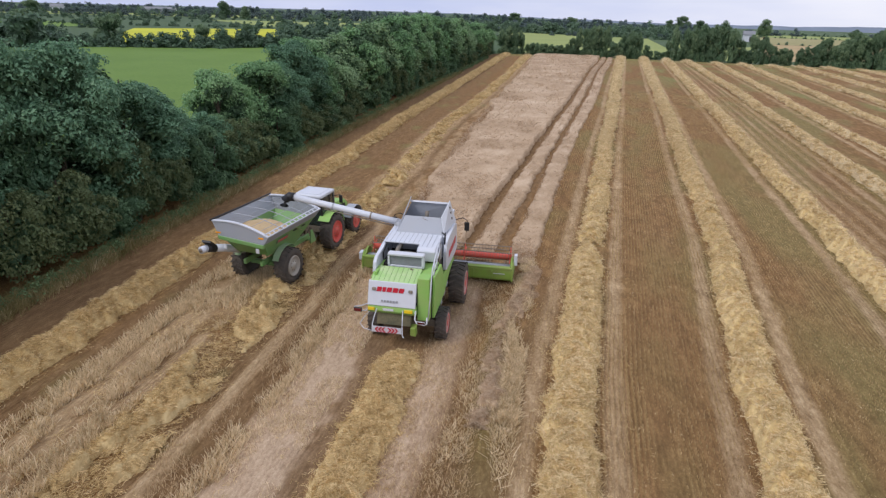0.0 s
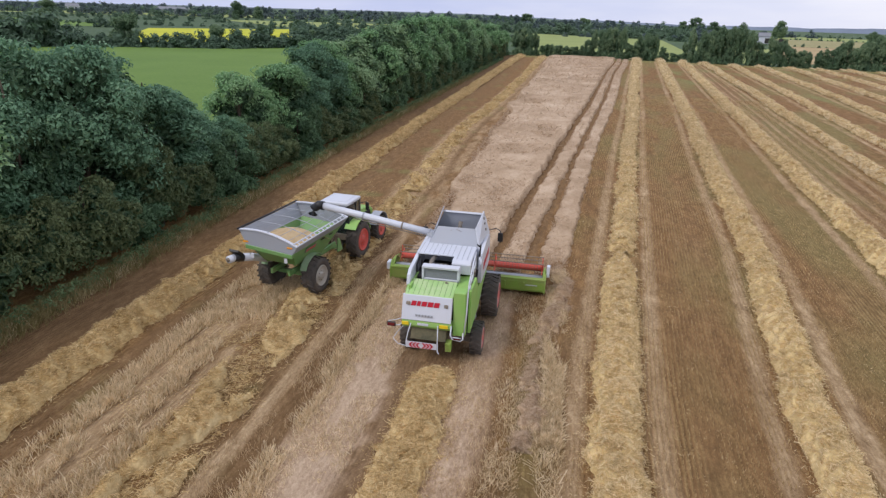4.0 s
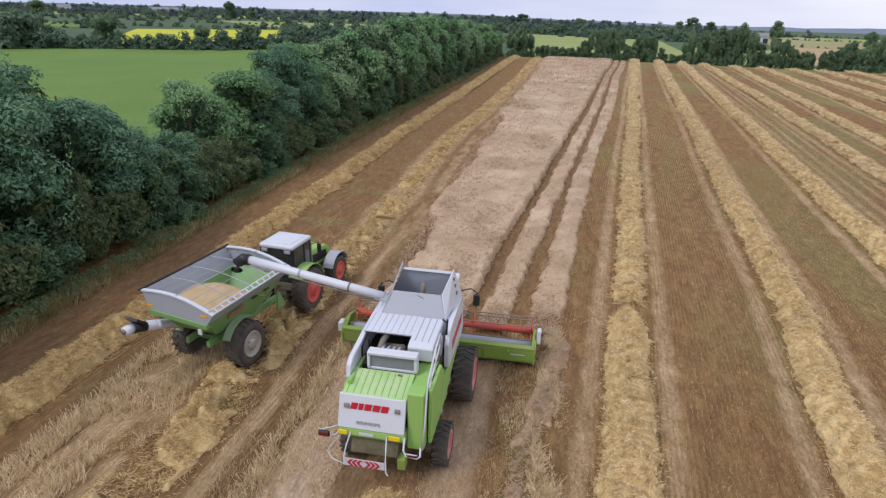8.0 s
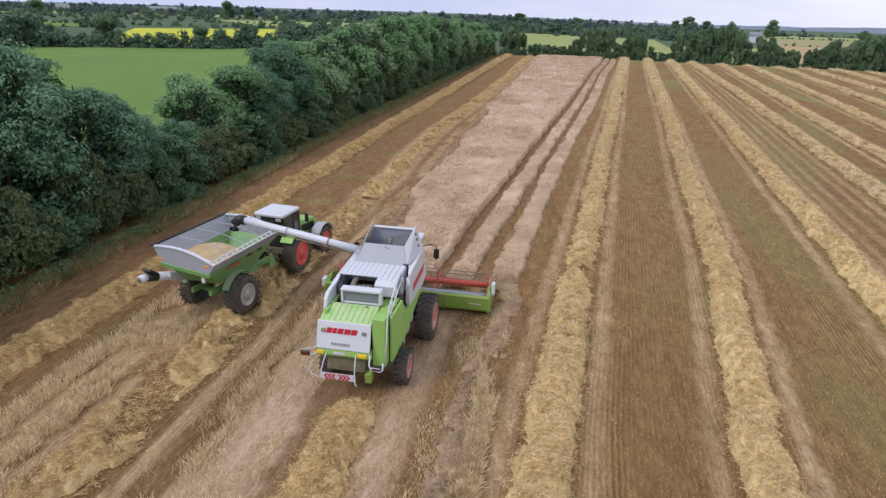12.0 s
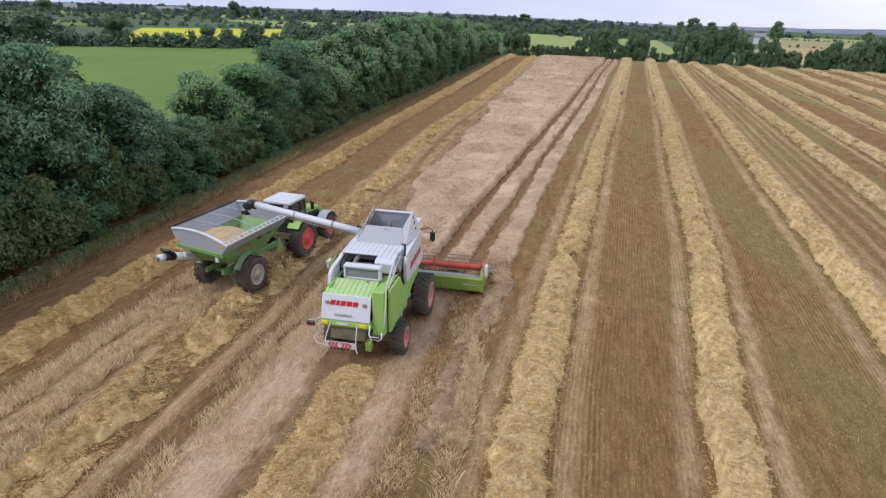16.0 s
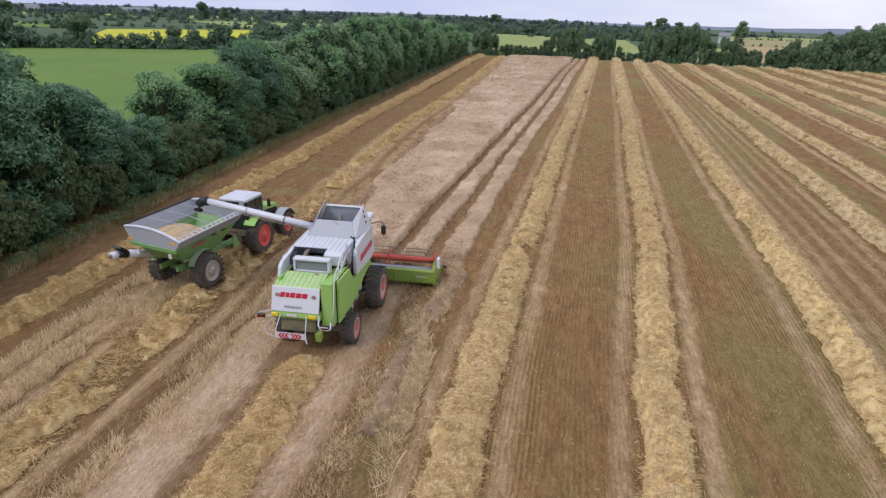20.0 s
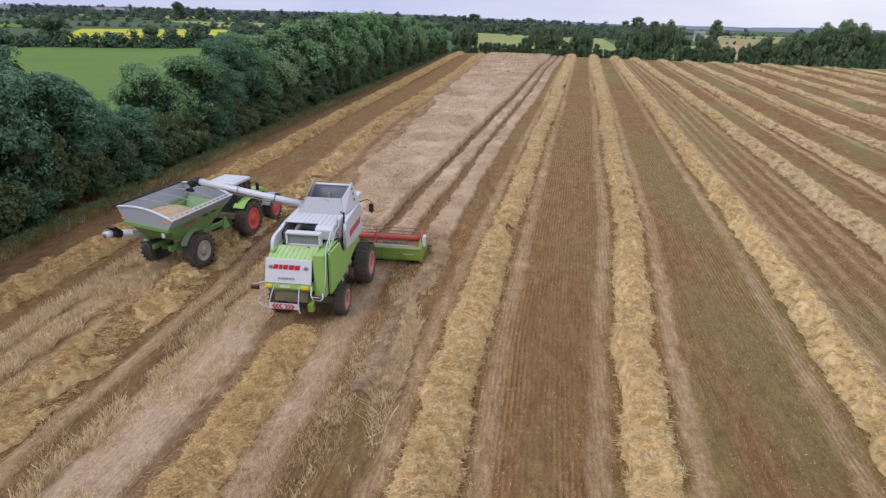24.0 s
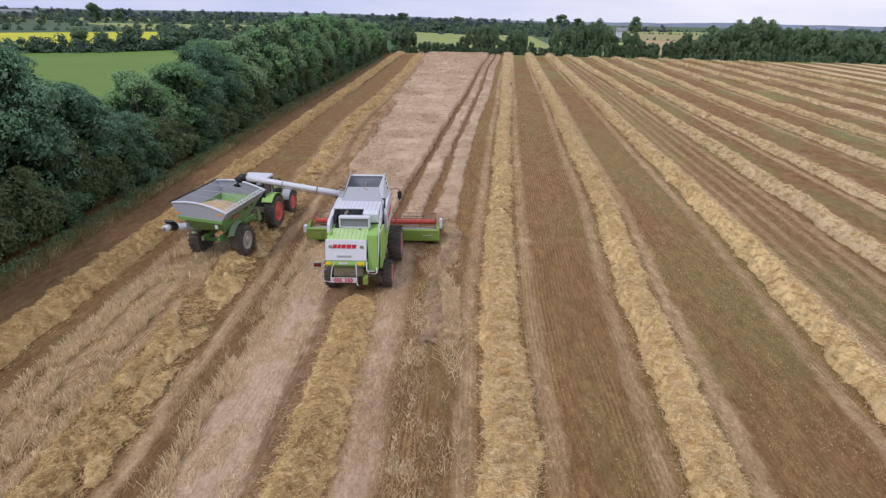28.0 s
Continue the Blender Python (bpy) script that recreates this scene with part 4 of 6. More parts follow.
def crown_boughs(k, wide, low, top, rng, subs, rmin, rmax, smin=0.34, smax=0.62):
    """Billowing crown: leaf clumps over the outer and upper sides of large boughs."""
    c, r = crown_clumps(k, wide - rmin * 0.8, low + rmin * 0.5, top - rmin, rng, rmin, rmax, 0.55)
    axis = c.copy()
    axis[:, 2] -= (low + top) * 0.42
    axis /= np.linalg.norm(axis, axis=1)[:, None]
    d = rng.normal(size=(k, subs, 3)) + 1.1 * axis[:, None, :] + np.array([0, 0, 0.45])
    d /= np.linalg.norm(d, axis=2)[:, :, None]
    p = c[:, None, :] + d * r[:, None, None] * rng.uniform(0.8, 1.08, (k, subs, 1)) * np.array([1, 1, 0.85])
    return c, r, p.reshape(-1, 3), rng.uniform(smin, smax, k * subs)


TOP = {}


def tree(name, wide, low, top, boughs, subs, per, size, seed, mat, label, category="tree", rmin=1.0, rmax=1.7, group="hedgerow trees", smin=0.34, smax=0.62):
    rng = np.random.default_rng(seed)
    ob = thing(name, (0, 0, 0), label, category, group)
    bm = B()
    lean = rng.normal(0, 0.15, 2)
    tube(bm, [(0, 0, -0.3), (lean[0] * 0.3, lean[1] * 0.3, top * 0.25), (lean[0], lean[1], top * 0.5), (lean[0] * 1.5, lean[1] * 1.5, top * 0.8)], 0.05 * top ** 0.7 + 0.03, 8, 0.03)
    c, r, p, q = crown_boughs(boughs, wide, low, top, rng, subs, rmin, rmax, smin, smax)
    for i in range(0, min(len(c), 12)):
        e = c[i]
        z0 = max(0.2, min(e[2] * 0.6, top * 0.5))
        tube(bm, [(lean[0] * z0 / top, lean[1] * z0 / top, z0), (e[0] * 0.45, e[1] * 0.45, (z0 + e[2]) / 2 + 0.1), (e[0] * 0.9, e[1] * 0.9, e[2])], 0.045, 5, 0.012)
    part("trunk", bm, M_BARK, ob, smooth=True)
    v, f = leaf_cloud(p, q, per, size, rng, 0.75, 0, 0.4)
    TOP[ob.name] = float(np.quantile(v[:, 2], 0.995))
    grid_part("crown", v, f, mat, ob, smooth=False)
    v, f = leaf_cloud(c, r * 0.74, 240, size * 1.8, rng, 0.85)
    grid_part("inner_foliage", v, f, M_LEAFSHADE, ob, smooth=False)
    return ob


def hedge_height(y):
    """Height of the hedgerow along the field: tall trees, a dip where the pasture shows, then a long even hedge."""
    return np.interp(y, (-40, -2, 1, 6, 10, 14, 17, 20, 23.5, 27, 32, 36, 39, 42, 52, 60, 72, 100, 135, 190), (10.4, 10.8, 9.4, 10.2, 10.7, 9.4, 6.4, 4.6, 4.8, 7.5, 8.0, 7.6, 6.8, 8.6, 8.6, 9.4, 10.1, 10.6, 10.2, 8.0))


KINDS = [
    tree("hedge_tree", 3.6, 0.3, 10, 22, 17, 62, 0.17, 101, M_LEAF, "dense dark green broadleaf tree in the hedgerow", smin=0.4, smax=0.72),
    tree("hedge_tree", 3.4, 0.3, 10, 20, 15, 66, 0.19, 102, M_LEAF2, "broad light green ash tree in the hedgerow", smin=0.42, smax=0.8),
    tree("hedge_tree", 3.7, 0.2, 10, 24, 17, 58, 0.17, 103, M_LEAF, "rounded dark green tree in the hedgerow", smin=0.4, smax=0.72),
    tree("hedge_tree", 3.3, 0.2, 10, 20, 15, 66, 0.19, 104, M_LEAF2, "leafy light green hedgerow tree with ragged crown", smin=0.42, smax=0.8),
]
KINDS_FAR = [
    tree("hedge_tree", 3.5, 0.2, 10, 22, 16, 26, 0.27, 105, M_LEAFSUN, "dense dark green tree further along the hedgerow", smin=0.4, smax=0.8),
    tree("hedge_tree", 3.3, 0.2, 10, 20, 15, 28, 0.27, 106, M_LEAF2, "light green ash tree further along the hedgerow", smin=0.4, smax=0.8),
]
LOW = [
    tree("hedge_bush", 2.0, -0.3, 4, 12, 13, 40, 0.15, 111, M_LOWLEAF, "dark green bush at the foot of the hedge, shade in its colour", "bush", 0.6, 1.0, "hedge bushes", 0.26, 0.46),
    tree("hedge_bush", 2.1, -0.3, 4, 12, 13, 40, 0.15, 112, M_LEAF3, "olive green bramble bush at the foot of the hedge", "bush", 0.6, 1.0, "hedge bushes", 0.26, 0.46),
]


def put(src, x, y, wide, tall, turn, high=0.0):
    """A copy at a place, by scale or by its height in metres."""
    tall = high / TOP[src.name] if high else tall
    return copy_thing(src, Matrix.LocRotScale((x, y, float(land(x, y)) + 0.3), Euler((0, 0, turn)), (wide, wide, tall)))


hr = random.Random(5)
y = -34.0
i = 0
while y < 192:
    h = float(hedge_height(y)) * hr.uniform(0.95, 1.05) * (1.07 if y > 40 else 1.02)
    put(KINDS[(1, 3)[i % 2] if y < 4 or 24 < y < 33 else (0, 2)[i % 2] if y < 40 else hr.randrange(4)] if y < 50 else KINDS_FAR[hr.randrange(2)], -21.3 + hr.uniform(-0.5, 0.5) + 0.012 * max(0, y - 60) * 1.4, y, hr.uniform(0.92, 1.15) * min(1.05, 0.5 + h / 20), 0, hr.uniform(0, 6.28), h)
    y += hr.uniform(3.9, 5.4) * (1 if y < 90 else 1.15)
    i += 1
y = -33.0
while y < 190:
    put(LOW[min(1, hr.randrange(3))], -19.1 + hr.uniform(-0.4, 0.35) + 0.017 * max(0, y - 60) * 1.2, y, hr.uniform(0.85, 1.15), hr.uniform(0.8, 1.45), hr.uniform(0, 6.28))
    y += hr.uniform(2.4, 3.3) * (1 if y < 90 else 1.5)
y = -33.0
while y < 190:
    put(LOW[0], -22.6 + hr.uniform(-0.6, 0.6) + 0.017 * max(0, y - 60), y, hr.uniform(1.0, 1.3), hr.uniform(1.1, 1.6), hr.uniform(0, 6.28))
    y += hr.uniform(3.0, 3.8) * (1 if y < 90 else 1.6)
for src in KINDS + KINDS_FAR + LOW:
    src.location = (-26.5 + hr.uniform(-1, 1), -40 - 6 * hr.random(), 0)


def nettles():
    """Green weeds along the foot of the hedge."""
    rng = np.random.default_rng(93)
    k = 1500
    yy = -30 + 200 * rng.random(k) ** 1.3
    cc = np.stack([-17.0 + rng.normal(0, 0.28, k) + 0.016 * np.maximum(0, yy - 50), yy, rng.uniform(0.1, 0.5, k)], -1)
    v, f = leaf_cloud(cc, rng.uniform(0.2, 0.45, k), 26, 0.11, rng, 0.9, 0, 0.5)
    tagged(grid_part("nettle_patch", v, f, M_NETTLE, smooth=False), "green nettles and weeds at the foot of the hedge", "weeds", kind="stuff")


nettles()


def verge():
    rng = np.random.default_rng(91)
    n = 60000
    yy = -32 + 150 * rng.random(n) ** 1.5
    xx = -16.8 + rng.normal(0, 0.35, n) + 0.016 * np.maximum(0, yy - 50)
    way = np.stack([rng.normal(0.1, 0.4, n), rng.normal(0, 0.4, n), np.ones(n)], -1) * rng.uniform(0.15, 0.6, n)[:, None]
    v, f = blade_arrays(np.stack([xx, yy, np.zeros(n)], -1), way, 0.02 + 0.02 * rng.random(n), rng, 0.2)
    tagged(grid_part("verge_grass", v, f, M_GRASSB, smooth=False), "rough dry grass verge at the foot of the hedge", "grass", kind="stuff")


verge()

# far hedge across the end of the field
FAR = [
    tree("far_tree", 3.7, -2.0, 9, 16, 14, 40, 0.30, 121, M_FARHEDGE, "green broadleaf tree in the far hedge", rmin=1.3, rmax=2.1, group="far hedge trees", smin=0.5, smax=0.9),
    tree("far_tree", 3.5, -2.0, 9, 15, 14, 40, 0.30, 122, M_FARHEDGE, "rounded green tree in the far hedge", rmin=1.3, rmax=2.1, group="far hedge trees", smin=0.5, smax=0.9),
    tree("far_tree", 4.0, -2.0, 9, 17, 14, 40, 0.30, 123, M_FARHEDGE, "broad green tree in the far hedge", rmin=1.3, rmax=2.1, group="far hedge trees", smin=0.5, smax=0.9),
]
fr = random.Random(8)


def far_top(x):
    """Height of the far hedge along it."""
    xs = (-14, -6.5, -5, 9, 10.5, 21, 22.5, 24.5, 26, 31, 33, 38, 39.5, 47, 53, 58, 59.5, 61, 62, 66, 68, 77, 79, 86, 91, 95, 99, 106, 115, 127, 170, 240)
    hs = (8, 7.5, 3.3, 3.3, 9.3, 9.2, 5, 4.6, 7.6, 8, 2.5, 2.5, 9, 10.2, 11, 9.8, 3.6, 3.6, 8, 7, 4, 5.2, 7, 7.9, 9.6, 11.2, 13, 10.5, 9.8, 8.6, 9, 9)
    return float(np.interp(x, xs, hs))


x = -13.0
while x < 236:
    h = far_top(x) * fr.uniform(0.88, 1.08)
    put(FAR[fr.randrange(3)], x, float(far_edge(x)) + 4.5 + fr.uniform(-1, 1), fr.uniform(0.6, 0.8) * (0.3 + h / 14) * (0.62 if min(far_top(x - 2.6), far_top(x + 2.6)) < h * 0.6 else 0.92), 0, fr.uniform(0, 6.28), h)
    x += fr.uniform(1.7, 2.5) * (0.55 + h / 16)
for lx, ly, lh, lw in ((-368, 664, 21, 1.9), (-330, 640, 14, 1.5), (148, 890, 16, 2.2), (166, 905, 22, 2.6), (188, 900, 17, 2.2), (231, 767, 20, 1.9), (205, 470, 11, 1.3), (232, 470, 12, 1.6), (380, 900, 8, 1.4), (-60, 900, 16, 2.6), (20, 860, 15, 2.2), (-520, 560, 17, 2.4)):
    put(FAR[fr.randrange(3)], lx, ly, lw, lh / 9, fr.uniform(0, 6.28))
for src in FAR:
    src.location = (150 + 12 * fr.random(), 176, 0)


def woods(name, rows, label, seed, size=0.9, mat=None):
    """Far lines of trees, joined: rows of (x0, y0, x1, y1, spacing, low, high)."""
    rng = np.random.default_rng(seed)
    vs, fs, k = [], [], 0
    for x0, y0, x1, y1, gap, lo, hi in rows:
        n = max(2, int(math.hypot(x1 - x0, y1 - y0) / gap))
        for q in np.linspace(0, 1, n):
            h = lo * 0.7 + (hi - lo * 0.7) * rng.random() ** 2.0
            wide = rng.uniform(0.5, 0.8) * h
            c, r = crown_clumps(12, wide, -0.5 * h, h * 0.92, rng, h * 0.19, h * 0.30)
            c += np.array([x0 + (x1 - x0) * q + rng.normal(0, gap * 0.35), y0 + (y1 - y0) * q + rng.normal(0, gap * 0.35), 0.0])
            c[:, 2] += land(c[:, 0], c[:, 1])
            v, f = leaf_cloud(c, r, 40, h * 0.14 * size, rng, 0.85, 0, 0.16)
            vs.append(v)
            fs.append(f + k)
            k += len(v)
            v, f = leaf_cloud(c * np.array([1, 1, 0.9]), r * 0.7, 8, h * 0.27 * size, rng, 0.85, 0, 0.16)
            vs.append(v)
            fs.append(f + k)
            k += len(v)
    return tagged(grid_part(name, np.concatenate(vs), np.concatenate(fs), mat or M_FARLEAF, smooth=False), label, "trees", kind="stuff")


woods("field_hedge", [(-26, 226, -90, 194, 2.2, 6, 9.5), (-90, 194, -104, 176, 2.0, 5.5, 7.5), (-104, 176, -152, 156, 2.2, 5.6, 7.2), (-152, 156, -300, 84, 2.6, 7, 13)], "dark hedge and bushes between the pasture and the yellow field", 131)
for bx, by, bh in ((-100, 190, 7.2), (-113, 181, 6.8), (-88, 200, 5.5), (-140, 170, 9.5), (-158, 156, 10.5), (-168, 152, 9.0)):
    put(FAR[2], bx, by, bh / 8, 0, fr.uniform(0, 6.28), bh)
woods("far_woodland", [(-60, 262, -140, 340, 5, 5, 9), (-165, 385, -330, 345, 5, 3, 6), (-330, 365, -560, 255, 9, 4, 8), (-30, 235, -80, 330, 5, 6, 10), (-20, 300, -160, 420, 7, 6, 10), (-150, 470, -520, 480, 10, 3, 7)], "hedgerow trees round the distant fields", 132)
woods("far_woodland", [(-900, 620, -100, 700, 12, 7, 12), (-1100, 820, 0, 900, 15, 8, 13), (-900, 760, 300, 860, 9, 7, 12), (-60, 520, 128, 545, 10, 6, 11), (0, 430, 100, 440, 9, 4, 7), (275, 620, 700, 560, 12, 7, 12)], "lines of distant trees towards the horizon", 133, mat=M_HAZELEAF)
woods("far_woodland", [(-420, 140, -190, 195, 6, 3, 5), (-700, 470, -100, 620, 8, 4, 9), (-900, 640, -60, 700, 8, 5, 10), (-1000, 800, 60, 880, 10, 6, 12)], "dark hedges and copses of the distant farmland", 135)
woods("far_woodland", [(-170, 185, -310, 130, 5, 5, 9), (-245, 310, -430, 225, 8, 3, 7), (-122, 275, -28, 236, 4, 5, 9), (-240, 300, -250, 320, 6, 4, 7), (-132, 290, -165, 375, 5, 4, 8)], "tall dark trees round the yellow field", 136)
woods("far_woodland", [(68, 430, 100, 426, 5, 6, 11), (204, 412, 270, 400, 5, 5, 9), (100, 545, 132, 540, 6, 7, 12), (240, 520, 520, 470, 6, 7, 12), (180, 320, 420, 270, 6, 5, 9), (-60, 470, 64, 462, 4, 6, 10), (-80, 500, 122, 518, 5, 7, 12), (60, 700, 165, 690, 7, 8, 13), (310, 675, 600, 640, 7, 8, 13), (190, 684, 330, 644, 5, 2, 3.5), (270, 955, 470, 905, 6, 3, 5), (118, 402, 205, 384, 4, 1.5, 3), (250, 380, 620, 420, 6, 7, 12), (230, 190, 420, 150, 6, 7, 12)], "trees and hedges beyond the far end of the field", 137)
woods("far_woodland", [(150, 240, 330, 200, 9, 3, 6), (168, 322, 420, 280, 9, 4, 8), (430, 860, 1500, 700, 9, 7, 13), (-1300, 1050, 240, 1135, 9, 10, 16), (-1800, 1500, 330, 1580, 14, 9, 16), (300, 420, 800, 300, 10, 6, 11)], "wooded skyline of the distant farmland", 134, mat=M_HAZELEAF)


def farm_building(x, y, long, deep, eaves, ridge, turn, wall, roof, label):
    """A far farm building with a pitched roof and door openings."""
    base = float(land(x, y)) + 0.3
    ob = thing("farm_building", (x, y, base), label, "building", "farm buildings")
    m = Matrix.Translation((x, y, base)) @ pose(0, 0, 0, 0, 0, turn)
    bm = B()
    prism(bm, [(-deep / 2, -0.4), (-deep / 2, eaves), (0, ridge - 0.15), (deep / 2, eaves), (deep / 2, -0.4)], "x", -long / 2, long / 2)
    bm.transform(m)
    part("wall", bm, wall, ob)
    for s in (-1, 1):
        bm = B()
        slab(bm, [(-long / 2 - 0.4, s * (deep / 2 + 0.5), eaves - 0.25), (long / 2 + 0.4, s * (deep / 2 + 0.5), eaves - 0.25), (long / 2 + 0.4, 0, ridge), (-long / 2 - 0.4, 0, ridge)], 0.15 * -s)
        bm.transform(m)
        part("roof", bm, roof, ob)
    for k in range(max(2, int(long / 9))):
        bm = B()
        xx = -long / 2 + 4 + k * 8.5
        box(bm, xx, xx + 3, -deep / 2 - 0.06, -deep / 2 + 0.02, 0, eaves * 0.72)
        bm.transform(m)
        part("door", bm, M_INSIDE, ob)
    return ob


farm_building(-590, 880, 46, 16, 5.5, 8.5, 20, M_GREY, M_ROOF, "long grey-roofed farm shed among distant trees")
farm_building(-720, 830, 18, 9, 6, 9.5, 25, M_WHITE, M_ROOF, "white farmhouse with a slate roof in the distance")
farm_building(134, 462, 7, 6, 4.6, 6.8, -10, M_WHITE, M_ROOF, "small white house with a slate roof beyond the far hedge")


def hills():
    xs = np.linspace(-2600, 4200, 220)
    top = 6 + 40 * fnoise(xs / 520, 0 * xs, 4, 4) * sstep(-400, 1200, xs) + 8 * fnoise(xs / 60, 0 * xs + 4, 9, 3)
    ys = 3600 - 0.25 * np.abs(xs - 500)
    base = land(xs, ys)
    top = top * 0.7 + base - 4
    v = np.concatenate([np.stack([xs, ys, base - 5], -1), np.stack([xs, ys + 60, top], -1), np.stack([xs, ys + 500, base - 15], -1)])
    i = np.arange(len(xs) - 1)
    n = len(xs)
    f = np.concatenate([np.stack([i, i + 1, i + 1 + n, i + n], -1), np.stack([i + n, i + 1 + n, i + 1 + 2 * n, i + 2 * n], -1)])
    tagged(grid_part("far_hills", v, f, M_HILL), "wooded hills on the horizon, blue-green with painted haze", "hills", kind="structure")


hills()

# ---------------------------------------------------------------- wheels
def wheel(parent, x, y, r, wide, side, rim_mat, rim_r, lugs=22, turn=Matrix(), lip=False):
    """A tractor wheel: tyre with bar lugs, dished rim, hub. side: +1 when the outer face looks to +x."""
    bm = B()
    w = wide / 2
    prof = [(-w * 0.78, rim_r), (-w * 0.98, rim_r + 0.05), (-w * 1.05, (r + rim_r) / 2), (-w * 0.96, r - 0.10), (-w * 0.8, r - 0.045), (0, r - 0.035), (w * 0.8, r - 0.045), (w * 0.96, r - 0.10), (w * 1.05, (r + rim_r) / 2), (w * 0.98, rim_r + 0.05), (w * 0.78, rim_r)]
    lathe(bm, prof, (x, y, r), 36)
    bm.transform(turn)
    tyre = part("tyre", bm, M_TYRE, parent, "dusty black lugged tyre", True)
    bm = B()
    for k in range(lugs):
        for s in (-1, 1):
            a0 = 2 * math.pi * (k + (0.5 if s > 0 else 0)) / lugs
            pts = []
            for u, da in ((0.02, 0.0), (0.02, 0.10), (0.98, 0.26), (0.98, 0.16)):
                a = a0 + da
                pts.append((x + s * u * w, y + (r - 0.05) * math.cos(a), r + (r - 0.05) * math.sin(a)))
            lo = [bm.verts.new(p) for p in pts]
            hi = [bm.verts.new((p[0], y + (p[1] - y) * (1 + 0.055 / r), r + (p[2] - r) * (1 + 0.055 / r))) for p in pts]
            bm.faces.new(hi)
            for i in range(4):
                bm.faces.new((lo[i], lo[(i + 1) % 4], hi[(i + 1) % 4], hi[i]))
    bm.transform(turn)
    part("tread", bm, M_TYRE, tyre)
    if lip:
        bm = B()
        f = side * w
        lathe(bm, [(f * 0.80, rim_r - 0.03), (f * 0.97, rim_r - 0.025), (f * 1.02, rim_r), (f * 1.02, rim_r + 0.035), (f * 0.97, rim_r + 0.05)], (x, y, r), 36)
        bm.transform(turn)
        part("rim_lip", bm, M_LIP, parent, "worn pale rim edge", True)
    bm = B()
    o = side
    prof = [(o * w * 0.96, rim_r + 0.005), (o * w * 1.04, rim_r - 0.015), (o * w * 0.98, rim_r - 0.05), (o * w * 0.80, rim_r * 0.74), (o * w * 0.84, rim_r * 0.40), (o * w * 1.0, rim_r * 0.33), (o * w * 1.02, 0.02)]
    lathe(bm, [(-o * w * 0.7, rim_r)] + prof, (x, y, r), 30)
    bm.transform(turn)
    rim = part("rim", bm, rim_mat, parent, "", True)
    for k in range(8):
        bm = B()
        a = 2 * math.pi * k / 8
        tube(bm, [(x + o * w * 0.80, y + rim_r * 0.45 * math.cos(a), r + rim_r * 0.45 * math.sin(a)), (x + o * w * 0.90, y + rim_r * 0.45 * math.cos(a), r + rim_r * 0.45 * math.sin(a))], 0.025, 6)
        bm.transform(turn)
        part("wheel_bolt", bm, M_DGREY, rim)


def guard(bm, x0, x1, y, z, r, a0, a1, n=10, thick=0.03):
    """A curved mudguard over a wheel."""
    rings = []
    for k in range(n + 1):
        a = a0 + (a1 - a0) * k / n
        q = (math.cos(a), math.sin(a))
        rings.append([bm.verts.new((xx, y + (r + d) * q[0], z + (r + d) * q[1])) for xx, d in ((x0, 0), (x1, 0), (x1, thick), (x0, thick))])
    for p, q in zip(rings, rings[1:]):
        for k in range(4):
            bm.faces.new((p[k], p[(k + 1) % 4], q[(k + 1) % 4], q[k]))
    bm.faces.new(rings[0])
    bm.faces.new(rings[-1][::-1])
    return bm


# ---------------------------------------------------------------- the combine harvester
XC = 0.35
combine = thing("combine_harvester", (XC, 3.0, 0), "green and white combine harvester with red reel, unloading grain", "combine harvester")


def cpart(name, bm, mat, label="", parent=None, smooth=False):
    return part(name, bm, mat, parent or combine, label, smooth)


def hang(bm):
    """The tail of the machine rises from the ground and leans back towards its lower edge."""
    for v in bm.verts:
        f = min(1.0, max(0.0, (2.72 - v.co.z) / 0.95))
        v.co.y -= 0.18 * f * min(1.0, max(0.0, (v.co.z - 0.9) / 0.5))
        v.co.z += 0.05 + 0.17 * f
    return bm


